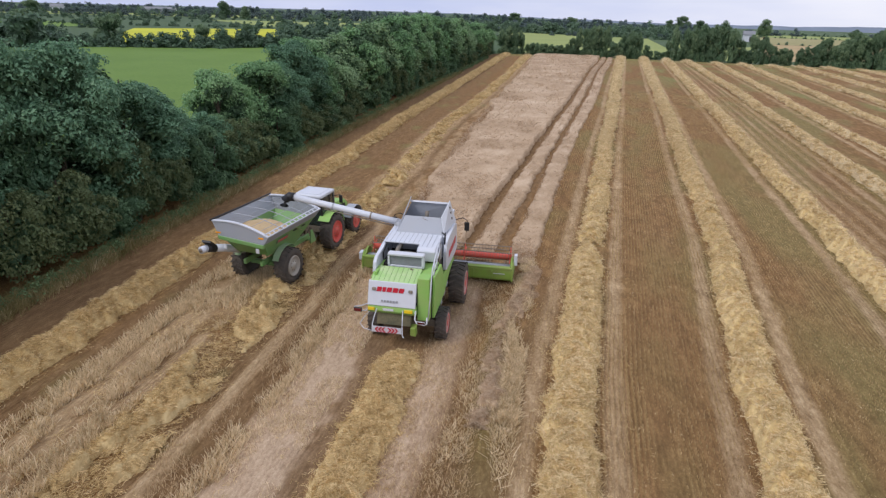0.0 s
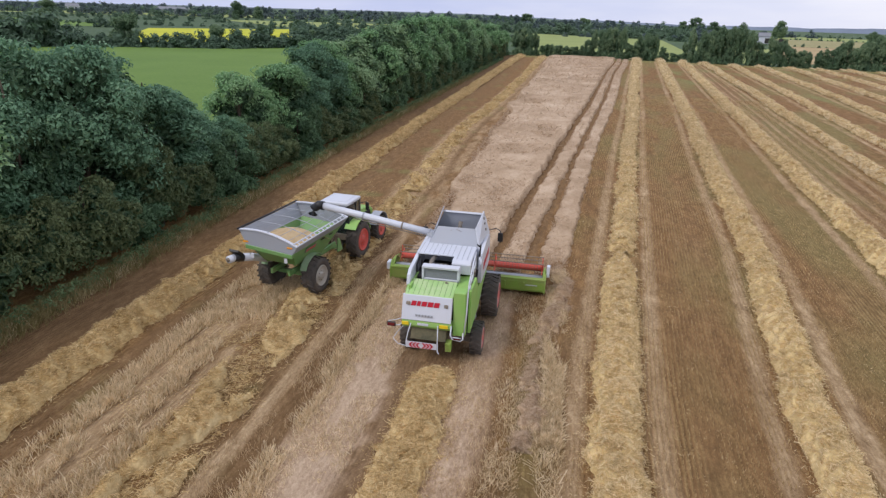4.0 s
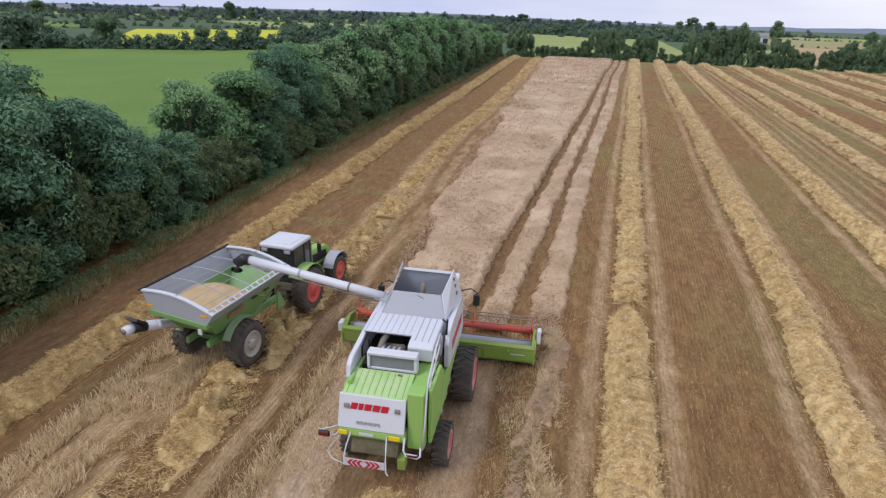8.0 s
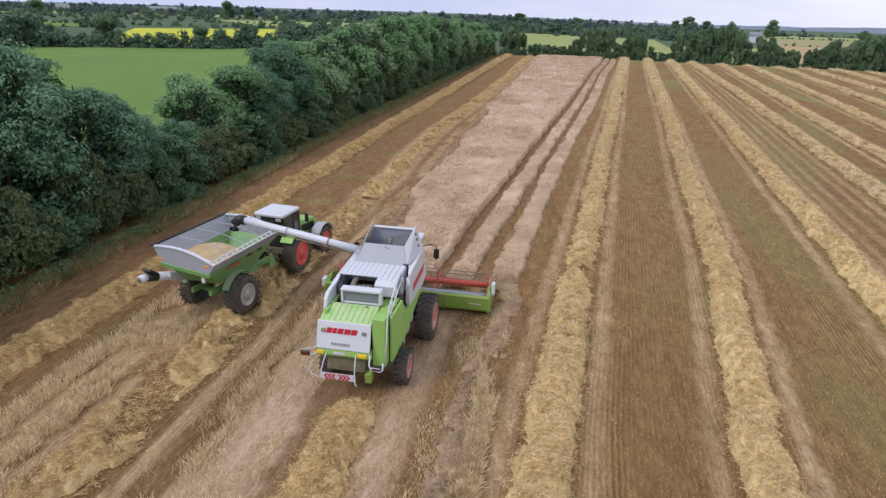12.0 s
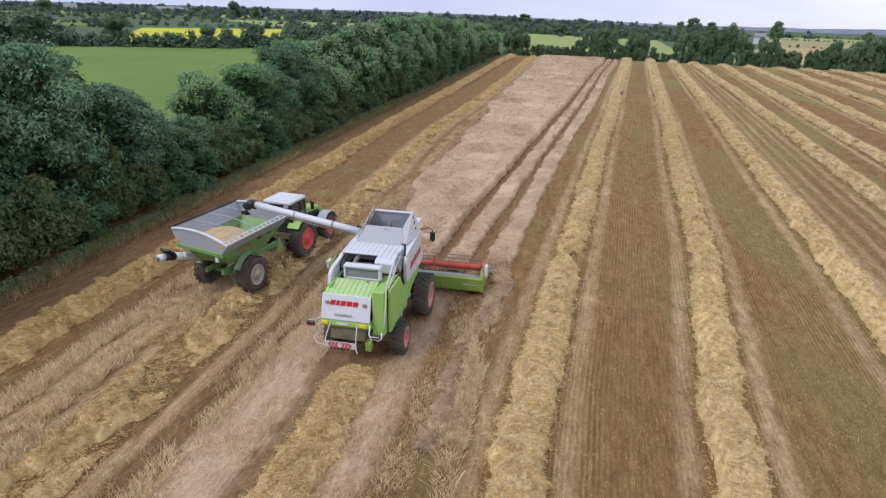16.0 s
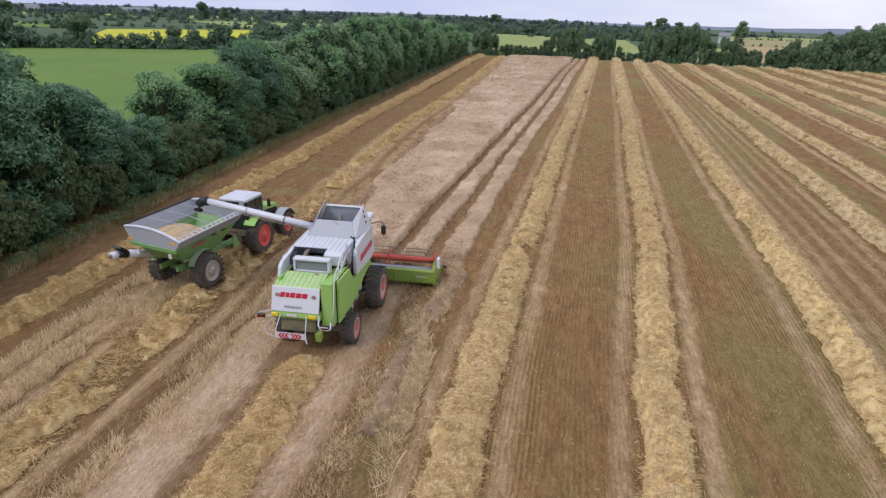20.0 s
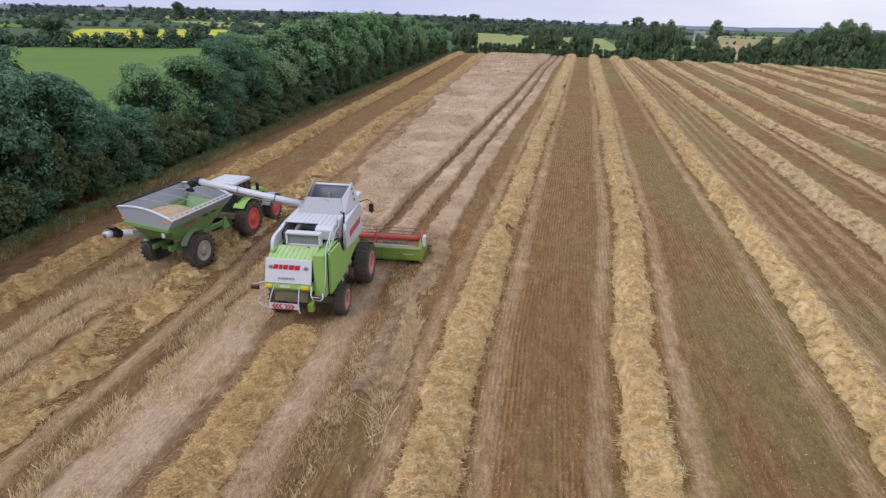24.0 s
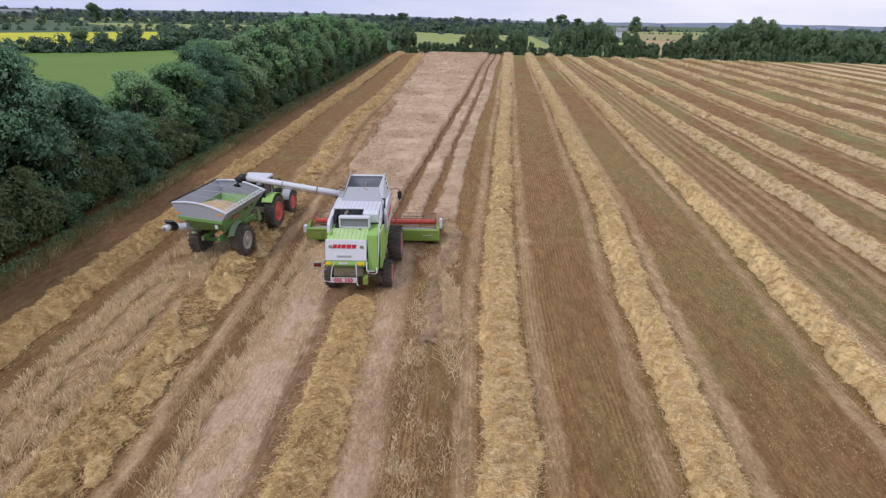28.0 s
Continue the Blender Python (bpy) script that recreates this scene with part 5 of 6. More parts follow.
def build_combine():
    # lower body and chassis
    bm = B()
    box(bm, -0.72, 1.42, 0.35, 5.0, 1.15, 2.66, 0.04)
    cpart("threshing_body", bm, M_INSIDE)
    bm = B()
    box(bm, -1.1, 1.8, 1.0, 1.35, 0.5, 0.85, 0.03)
    box(bm, 0.1, 0.6, 0.9, 1.5, 0.55, 1.25, 0.03)
    cpart("rear_axle", bm, M_DGREY)
    bm = B()
    box(bm, -1.2, 1.9, 4.35, 4.85, 0.75, 1.2, 0.04)
    cpart("front_axle", bm, M_DGREY)
    # sides
    low = [(0.35, 1.25), (0.35, 2.98), (1.75, 2.95), (2.15, 2.33), (4.75, 2.23), (5.0, 1.75), (4.6, 1.95), (3.6, 1.75), (2.6, 1.35), (1.2, 1.25)]
    high = [(2.5, 2.55), (2.45, 3.2), (2.7, 3.56), (3.15, 3.64), (4.75, 3.72), (5.05, 3.6), (5.35, 2.4), (4.85, 2.25), (2.55, 2.35)]
    for nm, x0, x1 in (("side_panel", 1.44, 1.54), ("side_panel", -0.84, -0.74)):
        bm = B()
        prism(bm, low, "x", x0, x1, 0.015)
        cpart(nm, bm, M_GREEN, "seed-green lower side panel")
    bm = B()
    prism(bm, high, "x", 1.46, 1.60, 0.02)
    white_r = cpart("upper_side_panel", bm, M_WHITE, "white upper side panel with red lettering bars")
    bm = B()
    hl = [(0.62, 2.85), (0.72, 3.22), (0.95, 3.38), (1.75, 3.46), (2.1, 3.54), (3.15, 3.58), (4.75, 3.66), (5.2, 2.4), (3.5, 2.33), (0.95, 2.62)]
    prism(bm, hl, "x", -1.0, -0.86, 0.02)
    cpart("upper_side_panel", bm, M_WHITE, "white upper side panel")
    # solid dark block stands in for the shaded gap by the walkway
    bm = B()
    box(bm, 1.31, 1.42, 1.75, 2.46, 2.36, 2.94, 0.01)
    cpart("shaded_opening", bm, M_INSIDE, "dark block for the shaded opening beside the walkway")
    for k in range(4):
        bm = B()
        tube(bm, [(1.40, 1.85 + 0.17 * k, 2.4), (1.40, 1.87 + 0.17 * k, 3.45)], 0.018, 6)
        cpart("guard_bar", bm, M_DGREY)
    # lettering bars on the right upper panel
    for k, (a, b) in enumerate(((3.05, 3.35), (3.42, 3.66), (3.74, 4.04), (4.12, 4.42), (4.5, 4.8))):
        bm = B()
        prism(bm, [(a, 2.72 + 0.02 * k), (b, 2.72 + 0.02 * k), (b + 0.08, 3.02 + 0.02 * k), (a + 0.08, 3.02 + 0.02 * k)], "x", 1.598, 1.606)
        cpart("logo_bar", bm, M_LOGO, "", white_r)
    # rear hood
    bm = B()
    prism(bm, [(0.03, 2.70), (-0.05, 1.62), (0.03, 1.60), (0.12, 2.70)], "x", -0.97, 0.90, 0.015)
    rear = cpart("rear_panel", hang(bm), M_WHITE, "white rear panel with red logo shapes")
    widths = ((-0.64, -0.46), (-0.42, -0.29), (-0.25, -0.06), (-0.02, 0.18), (0.22, 0.41))
    for k, (a, b) in enumerate(widths):
        bm = B()
        prism(bm, [(a, 2.25), (b, 2.25), (b + 0.04, 2.46), (a + 0.04, 2.46)], "y", -0.012, -0.002)
        cpart("logo_bar", hang(bm), M_LOGO, "", rear)
    for k in range(6):
        bm = B()
        box(bm, -0.44 + 0.115 * k, -0.36 + 0.115 * k, -0.045, -0.03, 1.79, 1.88)
        cpart("lettering_bar", hang(bm), M_LETTER, "", rear)
    for a in (-0.74, 0.68):
        bm = B()
        box(bm, a - 0.075, a + 0.075, -0.05, 0.03, 2.28, 2.41, 0.02)
        cpart("work_light", hang(bm), M_DGREY, "small square dark work light", rear)
    bm = B()
    prism(bm, [(-0.03, 1.60), (-0.06, 1.42), (0.0, 1.28), (0.35, 1.28), (0.35, 1.60)], "x", -0.95, 0.92, 0.02)
    skirt = cpart("rear_skirt", hang(bm), M_GREEN, "green rear skirt")
    for a, b in ((-0.95, -0.68), (0.48, 0.80)):
        bm = B()
        box(bm, a, b, -0.095, -0.06, 1.42, 1.56, 0.012)
        cpart("reflector", hang(bm), M_YELLOW, "yellow reflector plate", skirt)
    bm = B()
    box(bm, -0.36, 0.06, -0.075, -0.058, 1.44, 1.54, 0.005)
    cpart("number_plate", hang(bm), M_WHITE, "pale plate with dark bars", skirt)
    # straw hood opening under the skirt
    bm = B()
    prism(bm, [(0.05, 1.28), (-0.25, 0.85), (0.5, 0.75), (0.8, 1.28)], "x", -0.62, 0.72, 0.02)
    cpart("straw_chute", hang(bm), M_CHUTE, "dusty dark rubber straw chute")
    # drive on the right flank, between the wheels
    for y, z, r in ((2.05, 1.12, 0.13), (2.75, 1.30, 0.20), (3.35, 1.42, 0.15)):
        bm = B()
        lathe(bm, [(0.0, 0.02), (0.0, r), (0.025, r - 0.02), (0.05, r), (0.07, r), (0.07, 0.05), (0.10, 0.04), (0.10, 0.01)], (1.44, y, z), 18, "x")
        cpart("drive_pulley", bm, M_GREY, "dusty grey drive pulley", None, True)
    for (ya, za), (yb, zb) in (((2.05, 1.24), (2.75, 1.49)), ((2.05, 1.0), (2.75, 1.11)), ((2.75, 1.49), (3.35, 1.56)), ((2.75, 1.11), (3.35, 1.28))):
        bm = B()
        tube(bm, [(1.475, ya, za), (1.475, yb, zb)], 0.016, 5)
        cpart("drive_belt", bm, M_BLACK)
    bm = B()
    tube(bm, [(1.35, 1.55, 1.0), (1.35, 2.6, 0.92), (1.35, 3.9, 1.02)], 0.06, 8)
    cpart("frame_tube", bm, M_DGREY, "", None, True)
    # right rear box
    bm = B()
    box(bm, 0.93, 1.40, 0.0, 0.5, 1.25, 3.02, 0.03)
    cpart("rear_corner_box", bm, M_GREEN, "tall green corner compartment")
    # green deck with ribs
    bm = B()
    prism(bm, [(0.05, 2.70), (0.05, 2.76), (1.02, 2.98), (1.05, 2.90)], "x", -0.90, 0.90, 0.01)
    deck = cpart("rear_deck", bm, M_DECK, "ribbed green rear deck")
    # grooves drawn as thin darker strips on the deck
    for k in range(9):
        bm = B()
        xx = -0.80 + k * 0.195
        prism(bm, [(0.09, 2.768), (0.09, 2.774), (0.98, 2.974), (0.98, 2.968)], "x", xx, xx + 0.016)
        cpart("deck_groove", bm, M_GROOVE, "", deck)
    for k in range(8):
        bm = B()
        xx = -0.77 + k * 0.195
        prism(bm, [(0.12, 2.772), (0.13, 2.784), (0.96, 2.975), (0.97, 2.968)], "x", xx, xx + 0.13)
        cpart("deck_rib", bm, M_DECK, "", deck)
    bm = B()
    lathe(bm, [(0.0, 0.01), (0.0, 0.055), (0.012, 0.06), (0.014, 0.01)], (0.5, 0.86, 2.965), 12, "z")
    cpart("filler_cap", bm, M_DGREY, "dusty round filler cap", deck)
    bm = B()
    slab(bm, [(0.90, 0.3, 2.80), (1.42, 0.3, 2.98), (1.42, 1.8, 2.98), (0.90, 1.8, 2.9)], 0.03)
    cpart("walkway", bm, M_GREEN, "green walkway plate")
    bm = B()
    slab(bm, [(-0.9, 0.25, 2.80), (-0.90, 1.9, 3.2), (-0.86, 1.9, 2.6), (-0.86, 0.25, 2.6)], 0.04)
    cpart("deck_edge", bm, M_GREEN)
    # radiator box
    bm = B()
    box(bm, -0.50, 0.95, 1.08, 1.32, 2.95, 3.02, 0.01)
    box(bm, -0.50, 0.95, 1.02, 1.34, 3.42, 3.52, 0.02)
    box(bm, -0.50, -0.42, 1.05, 1.32, 3.02, 3.42, 0.01)
    box(bm, 0.86, 0.95, 1.05, 1.32, 3.02, 3.42, 0.01)
    rad = cpart("radiator_frame", bm, M_WHITE, "pale dusty radiator housing")
    bm = B()
    box(bm, -0.42, 0.86, 1.12, 1.28, 3.02, 3.42)
    cpart("radiator_screen", bm, M_SCREEN, "dark fine mesh screen", rad)
    # engine bay
    bm = B()
    box(bm, -0.84, 0.5, 1.34, 3.1, 2.55, 2.95, 0.02)
    cpart("engine_floor", bm, M_INSIDE)
    bm = B()
    box(bm, -0.35, 0.35, 1.5, 2.2, 2.95, 3.22, 0.05)
    cpart("engine_block", bm, M_DGREY)
    for k in range(4):
        bm = B()
        tube(bm, [(-0.2 + 0.16 * k, 1.5, 3.25), (-0.2 + 0.16 * k, 1.62, 3.34), (-0.2 + 0.16 * k, 1.8, 3.3)], 0.05, 8)
        cpart("intake_pipe", bm, M_GREY, "", None, True)
    bm = B()
    tube(bm, [(-0.35, 1.55, 3.1), (-0.28, 1.9, 3.42), (-0.22, 2.2, 3.46)], 0.09, 10)
    cpart("exhaust_pipe", bm, M_DGREY, "", None, True)
    bm = B()
    tube(bm, [(-0.82, 1.6, 3.0), (-0.82, 1.6, 3.3), (-0.82, 2.1, 3.45)], 0.03, 6)
    tube(bm, [(-0.7, 1.9, 2.95), (-0.7, 1.9, 3.4)], 0.025, 6)
    cpart("bay_bracket", bm, M_BLACK)
    # engine roof
    bm = B()
    prism(bm, [(2.08, 3.56), (2.08, 3.62), (3.2, 3.66), (3.2, 3.60)], "x", -0.92, 0.60, 0.01)
    roof = cpart("engine_cover", bm, M_WHITE, "ribbed white engine cover")
    bm = B()
    prism(bm, [(2.15, 2.99), (1.62, 3.05), (1.55, 3.50), (1.75, 3.60), (3.2, 3.66), (3.2, 2.99)], "x", 0.55, 1.30, 0.03)
    intake = cpart("air_intake_box", bm, M_WHITE, "white air intake housing")
    for xx in (0.70, 0.90, 1.10):
        bm = B()
        prism(bm, [(1.80, 3.605), (1.80, 3.613), (3.18, 3.672), (3.18, 3.662)], "x", xx, xx + 0.018)
        cpart("cover_seam", bm, M_GREY, "", intake)
    for k in range(8):
        bm = B()
        xx = -0.86 + 0.19 * k
        prism(bm, [(2.10, 3.618), (2.10, 3.626), (3.18, 3.667), (3.18, 3.66)], "x", xx, xx + 0.018)
        cpart("cover_seam", bm, M_GREY, "", roof)
    bm = B()
    lathe(bm, [(0.0, 0.02), (0.0, 0.30), (0.05, 0.32), (0.1, 0.3), (0.1, 0.02)], (1.31, 2.3, 3.25), 22, "x")
    cpart("rotary_screen", bm, M_GREY, "round grey rotary air screen")
    # grain tank
    bm = B()
    box(bm, -0.86, 1.46, 3.2, 4.95, 2.6, 3.62, 0.03)
    cpart("grain_tank", bm, M_WHITE, "white grain tank body")
    rb, rt = [(-0.66, 3.22, 3.63), (1.32, 3.22, 3.63)], [(1.10, 3.66, 4.24), (-0.42, 3.66, 4.24)]
    bm = B()
    slab(bm, rb + rt, 0.03)
    flap = cpart("tank_flap", bm, M_GREY, "grey rear tank extension flap")
    bm = B()
    for s in (-1, 1):
        slab(bm, [(0.33 + s * 0.02, 3.60, 4.20), (0.33 + s * 0.05, 3.58, 4.18), (0.33 + s * 0.26, 3.53, 4.10), (0.33 + s * 0.22, 3.54, 4.13)], 0.02)
    cpart("flap_brace", bm, M_DGREY, "", flap)
    bm = B()
    slab(bm, [(-0.66, 3.22, 3.63), (-0.46, 3.66, 4.24), (-0.38, 4.72, 4.78), (-0.80, 4.9, 3.66)], 0.035)
    cpart("tank_flap", bm, M_GREY, "grey side tank extension flap")
    bm = B()
    slab(bm, [(1.32, 3.22, 3.63), (1.56, 4.95, 3.70), (1.30, 4.65, 4.72), (1.12, 3.66, 4.24)], 0.035)
    right_flap = cpart("tank_flap", bm, M_WHITE, "white side tank extension flap with slots")
    for z in (3.95, 4.2, 4.42):
        bm = B()
        tt = (z - 3.7) / 1.0
        box(bm, 1.47 - 0.22 * tt, 1.50 - 0.22 * tt + 0.05, 4.42, 4.5, z, z + 0.1)
        cpart("slot", bm, M_DGREY, "", right_flap)
    bm = B()
    slab(bm, [(-0.80, 4.92, 3.66), (1.54, 4.95, 3.70), (1.28, 4.72, 4.55), (-0.38, 4.76, 4.55)], 0.03)
    front_flap = cpart("tank_flap", bm, M_GREY, "grey front tank extension flap")
    bm = B()
    slab(bm, [(-0.42, 4.68, 4.55), (1.3, 4.66, 4.55), (1.3, 4.70, 4.62), (-0.42, 4.72, 4.62)], 0.03)
    cpart("flap_edge", bm, M_WHITE, "", front_flap)
    bm = B()
    tube(bm, [(0.35, 4.2, 3.7), (0.42, 4.3, 4.3)], 0.09, 8)
    cpart("filling_auger", bm, M_DGREY, "", None, True)
    bm = B()
    box(bm, -0.62, 1.32, 3.3, 4.9, 3.625, 3.65, 0.01)
    cpart("tank_floor", bm, M_TANK, "worn dark steel tank floor")
    # cab
    bm = B()
    prism(bm, [(5.05, 1.9), (5.05, 3.55), (6.4, 3.5), (6.75, 2.6), (6.5, 1.9)], "x", -0.40, 1.15, 0.04)
    cab = cpart("cab", bm, M_GLASS, "dark glazed driver's cab")
    bm = B()
    box(bm, -0.5, 1.25, 5.0, 6.7, 3.55, 3.75, 0.06, 2)
    cpart("cab_roof", bm, M_WHITE, "white cab roof", cab)
    bm = B()
    box(bm, -0.3, 1.05, 5.1, 6.4, 1.75, 2.3, 0.02)
    cpart("cab_floor", bm, M_INSIDE, "", cab)
    for sgn, x in ((1, 1.6), (-1, -0.9)):
        bm = B()
        tube(bm, [(x - sgn * 0.35, 5.6, 3.5), (x + sgn * 0.2, 5.5, 3.72), (x + sgn * 0.42, 5.35, 3.66), (x + sgn * 0.42, 5.35, 3.1)], 0.022, 6)
        arm = cpart("mirror_arm", bm, M_BLACK)
        bm = B()
        box(bm, x + sgn * 0.42 - 0.11, x + sgn * 0.42 + 0.11, 5.30, 5.38, 3.18, 3.58, 0.02)
        cpart("mirror", bm, M_BLACK, "black rear-view mirror", arm)
    # unloading auger swung out over the trailer
    a, b = Vector((-0.72, 4.15, 3.72)), Vector((-5.80, 4.53, 4.42))
    bm = B()
    tube(bm, [a, a + (b - a) * 0.33, a + (b - a) * 0.66, b], 0.148, 16)
    pipe = cpart("unloading_auger", bm, M_WHITE, "long white unloading auger tube", None, True)
    for q in (0.03, 0.27, 0.62):
        bm = B()
        d = (b - a).normalized()
        p = a + (b - a) * q
        tube(bm, [p - d * 0.03, p + d * 0.03], 0.166, 16)
        cpart("auger_flange", bm, M_GREY if q != 0.27 else M_DGREY, "", pipe, True)
    bm = B()
    tube(bm, [a + (b - a) * 0.02 + Vector((0, -0.08, -0.19)), a + (b - a) * 0.7 + Vector((0, -0.08, -0.19))], 0.025, 6)
    cpart("hydraulic_hose", bm, M_DGREY, "", pipe, True)
    bm = B()
    d = (b - a).normalized()
    tube(bm, [b - d * 0.05, b + d * 0.18 + Vector((0, 0, -0.02)), b + d * 0.42 + Vector((0, 0, -0.22)), b + d * 0.50 + Vector((0, 0, -0.52))], 0.20, 14, 0.20)
    cpart("auger_spout", bm, M_BLACK, "black rubber discharge spout", pipe, True)
    bm = B()
    tube(bm, [(-0.72, 4.15, 2.7), (-0.72, 4.15, 3.5), (-0.85, 4.16, 3.78)], 0.22, 14)
    cpart("auger_elbow", bm, M_GREY, "", pipe, True)
    # wheels
    wheel(combine, 1.83, 4.62, 0.94, 0.66, 1, M_RIM, 0.52, 22, lip=True)
    wheel(combine, 2 * XC - 1.83, 4.62, 0.94, 0.66, -1, M_RIM, 0.52, 22, lip=True)
    wheel(combine, 1.72, 1.18, 0.66, 0.44, 1, M_RIM, 0.38, 20, lip=True)
    wheel(combine, 2 * XC - 1.72, 1.18, 0.66, 0.44, -1, M_RIM, 0.38, 20, lip=True)
    # rear hazard bar and its tubes
    bm = B()
    box(bm, -0.70, 0.46, -0.62, -0.60, 0.70, 0.96, 0.004)
    bar = cpart("hazard_board", hang(bm), M_WHITE, "white board with red chevrons")
    for k in range(3):
        for s, x0 in ((1, -0.58), (-1, 0.34)):
            bm = B()
            x1 = x0 + s * 0.13 * k
            prism(bm, [(x1, 0.83), (x1 + s * 0.10, 0.94), (x1 + s * 0.17, 0.94), (x1 + s * 0.07, 0.83), (x1 + s * 0.17, 0.72), (x1 + s * 0.10, 0.72)], "y", -0.642, -0.621)
            cpart("chevron", hang(bm), M_LOGO, "", bar)
    for pts in ([(-0.60, -0.05, 1.5), (-0.66, -0.35, 1.2), (-0.68, -0.58, 0.98), (-0.68, -0.58, 0.68)], [(0.42, -0.05, 1.5), (0.46, -0.35, 1.2), (0.48, -0.58, 0.98), (0.49, -0.6, 0.62), (0.56, -0.66, 0.58)]):
        bm = B()
        tube(bm, pts, 0.022, 7)
        cpart("support_tube", hang(bm), M_WHITE, "", None, True)
    bm = B()
    tube(bm, [(-0.9, 0.05, 1.50), (-1.0, -0.15, 1.42), (-1.38, -0.22, 1.40)], 0.02, 7)
    tube(bm, [(-0.9, 0.0, 1.32), (-1.1, -0.2, 1.1), (-1.25, -0.35, 0.85), (-1.05, -0.5, 0.74), (-0.68, -0.6, 0.72)], 0.016, 7)
    tube(bm, [(-0.92, 0.0, 1.66), (-1.15, -0.1, 1.60), (-1.44, -0.2, 1.56)], 0.016, 7)
    cpart("lamp_bracket", hang(bm), M_WHITE, "", None, True)
    bm = B()
    box(bm, -1.46, -1.14, -0.26, -0.18, 1.38, 1.56, 0.02)
    lamp = cpart("rear_lamp", hang(bm), M_BLACK, "dark red rear lamp cluster")
    bm = B()
    box(bm, -1.43, -1.17, -0.268, -0.258, 1.41, 1.53, 0.003)
    cpart("lens", hang(bm), M_REDLENS, "", lamp)
    bm = B()
    box(bm, 1.02, 1.30, -0.36, -0.30, 1.10, 1.20, 0.015)
    lamp = cpart("rear_lamp", hang(bm), M_BLACK, "dark red rear lamp in the step")
    bm = B()
    box(bm, 1.04, 1.28, -0.367, -0.358, 1.115, 1.185, 0.003)
    cpart("lens", hang(bm), M_REDLENS, "", lamp)
    bm = B()
    prism(bm, [(-0.18, 0.42), (-0.22, 0.78), (0.05, 0.85), (0.1, 0.45)], "x", 0.70, 0.92, 0.01)
    cpart("spreader_deflector", hang(bm), M_HEADER, "small green deflector plate")
    # rear ladder and rails
    bm = B()
    tube(bm, [(0.92, -0.05, 1.55), (0.92, -0.25, 1.25), (1.0, -0.34, 1.12), (1.3, -0.34, 1.06), (1.38, -0.28, 1.12), (1.36, -0.1, 1.32)], 0.028, 8)
    tube(bm, [(1.0, -0.34, 1.22), (1.32, -0.33, 1.2)], 0.02, 8)
    cpart("rear_step", hang(bm), M_WHITE, "white tubular rear step", None, True)
    bm = B()
    tube(bm, [(1.36, -0.06, 1.3), (1.44, -0.06, 2.2), (1.46, 0.0, 3.0), (1.46, 0.2, 3.35), (1.47, 1.1, 3.85), (1.47, 1.7, 3.98), (1.47, 1.72, 3.3)], 0.026, 8)
    tube(bm, [(1.46, 0.55, 2.98), (1.46, 0.62, 3.55)], 0.022, 8)
    tube(bm, [(1.47, 1.1, 3.0), (1.47, 1.1, 3.84)], 0.022, 8)
    tube(bm, [(1.46, 0.35, 3.05), (1.47, 1.7, 3.62)], 0.02, 8)
    cpart("handrail", bm, M_WHITE, "white tubular handrail", None, True)
    bm = B()
    tube(bm, [(1.50, 2.55, 3.5), (1.52, 2.55, 4.0)], 0.035, 8)
    tube(bm, [(1.52, 2.55, 3.9), (1.45, 2.48, 3.98), (1.38, 2.5, 4.02)], 0.03, 8)
    cpart("beacon_stalk", bm, M_BLACK, "", None, True)
    # feeder house and header
    bm = B()
    prism(bm, [(5.0, 1.6), (5.4, 1.95), (7.0, 1.0), (7.0, 0.35), (6.6, 0.4)], "x", -0.35, 1.05, 0.03)
    cpart("feeder_house", bm, M_GREEN, "green feeder house")
    x0, x1 = -3.38, 4.08
    bm = B()
    prism(bm, [(6.90, 0.30), (6.86, 0.72), (6.92, 0.86), (7.08, 0.86), (7.06, 0.42), (8.25, 0.16), (8.30, 0.10), (6.95, 0.20)], "x", x0, x1, 0.012)
    header = cpart("header", bm, M_HEADER, "wide green cutting header")
    bm = B()
    prism(bm, [(6.83, 0.80), (6.83, 0.88), (7.02, 0.92), (7.02, 0.84)], "x", x0, x1)
    cpart("header_beam", bm, M_HEADER, "", header)
    for x in (-2.6, -1.4, 2.2, 3.1):
        bm = B()
        prism(bm, [(6.84, 0.3), (6.80, 0.68), (6.86, 0.73), (6.90, 0.3)], "x", x, x + 0.05)
        cpart("header_rib", bm, M_HEADER, "", header)
    bm = B()
    box(bm, 3.2, 3.75, 6.842, 6.85, 0.56, 0.59)
    cpart("decal_bar", bm, M_WHITE, "", header)
    for x, s in ((x0, -1), (x1, 1)):
        bm = B()
        prism(bm, [(6.86, 0.20), (6.84, 0.74), (7.2, 1.05), (7.9, 1.0), (8.6, 0.65), (9.3, 0.22), (9.35, 0.12), (7.0, 0.12)], "x", x - 0.03 * s, x + 0.05 * s, 0.01)
        cpart("crop_divider", bm, M_HEADER, "green crop divider end plate", header)
    bm = B()
    box(bm, x1 + 0.05, x1 + 0.2, 7.3, 7.6, 0.85, 1.4, 0.02)
    cpart("end_marker", bm, M_WHITE, "white end marker", header)
    bm = B()
    box(bm, x0 - 0.24, x0 - 0.05, 7.0, 7.4, 0.6, 1.0, 0.03)
    cpart("end_marker", bm, M_WHITE, "pale end guard", header)
    # intake auger
    bm = B()
    tube(bm, [(x0 + 0.1, 7.5, 0.62), (x1 - 0.1, 7.5, 0.62)], 0.2, 14)
    cpart("intake_auger", bm, M_GREY, "", header, True)
    # reel
    yc, zc = 8.15, 0.97
    bm = B()
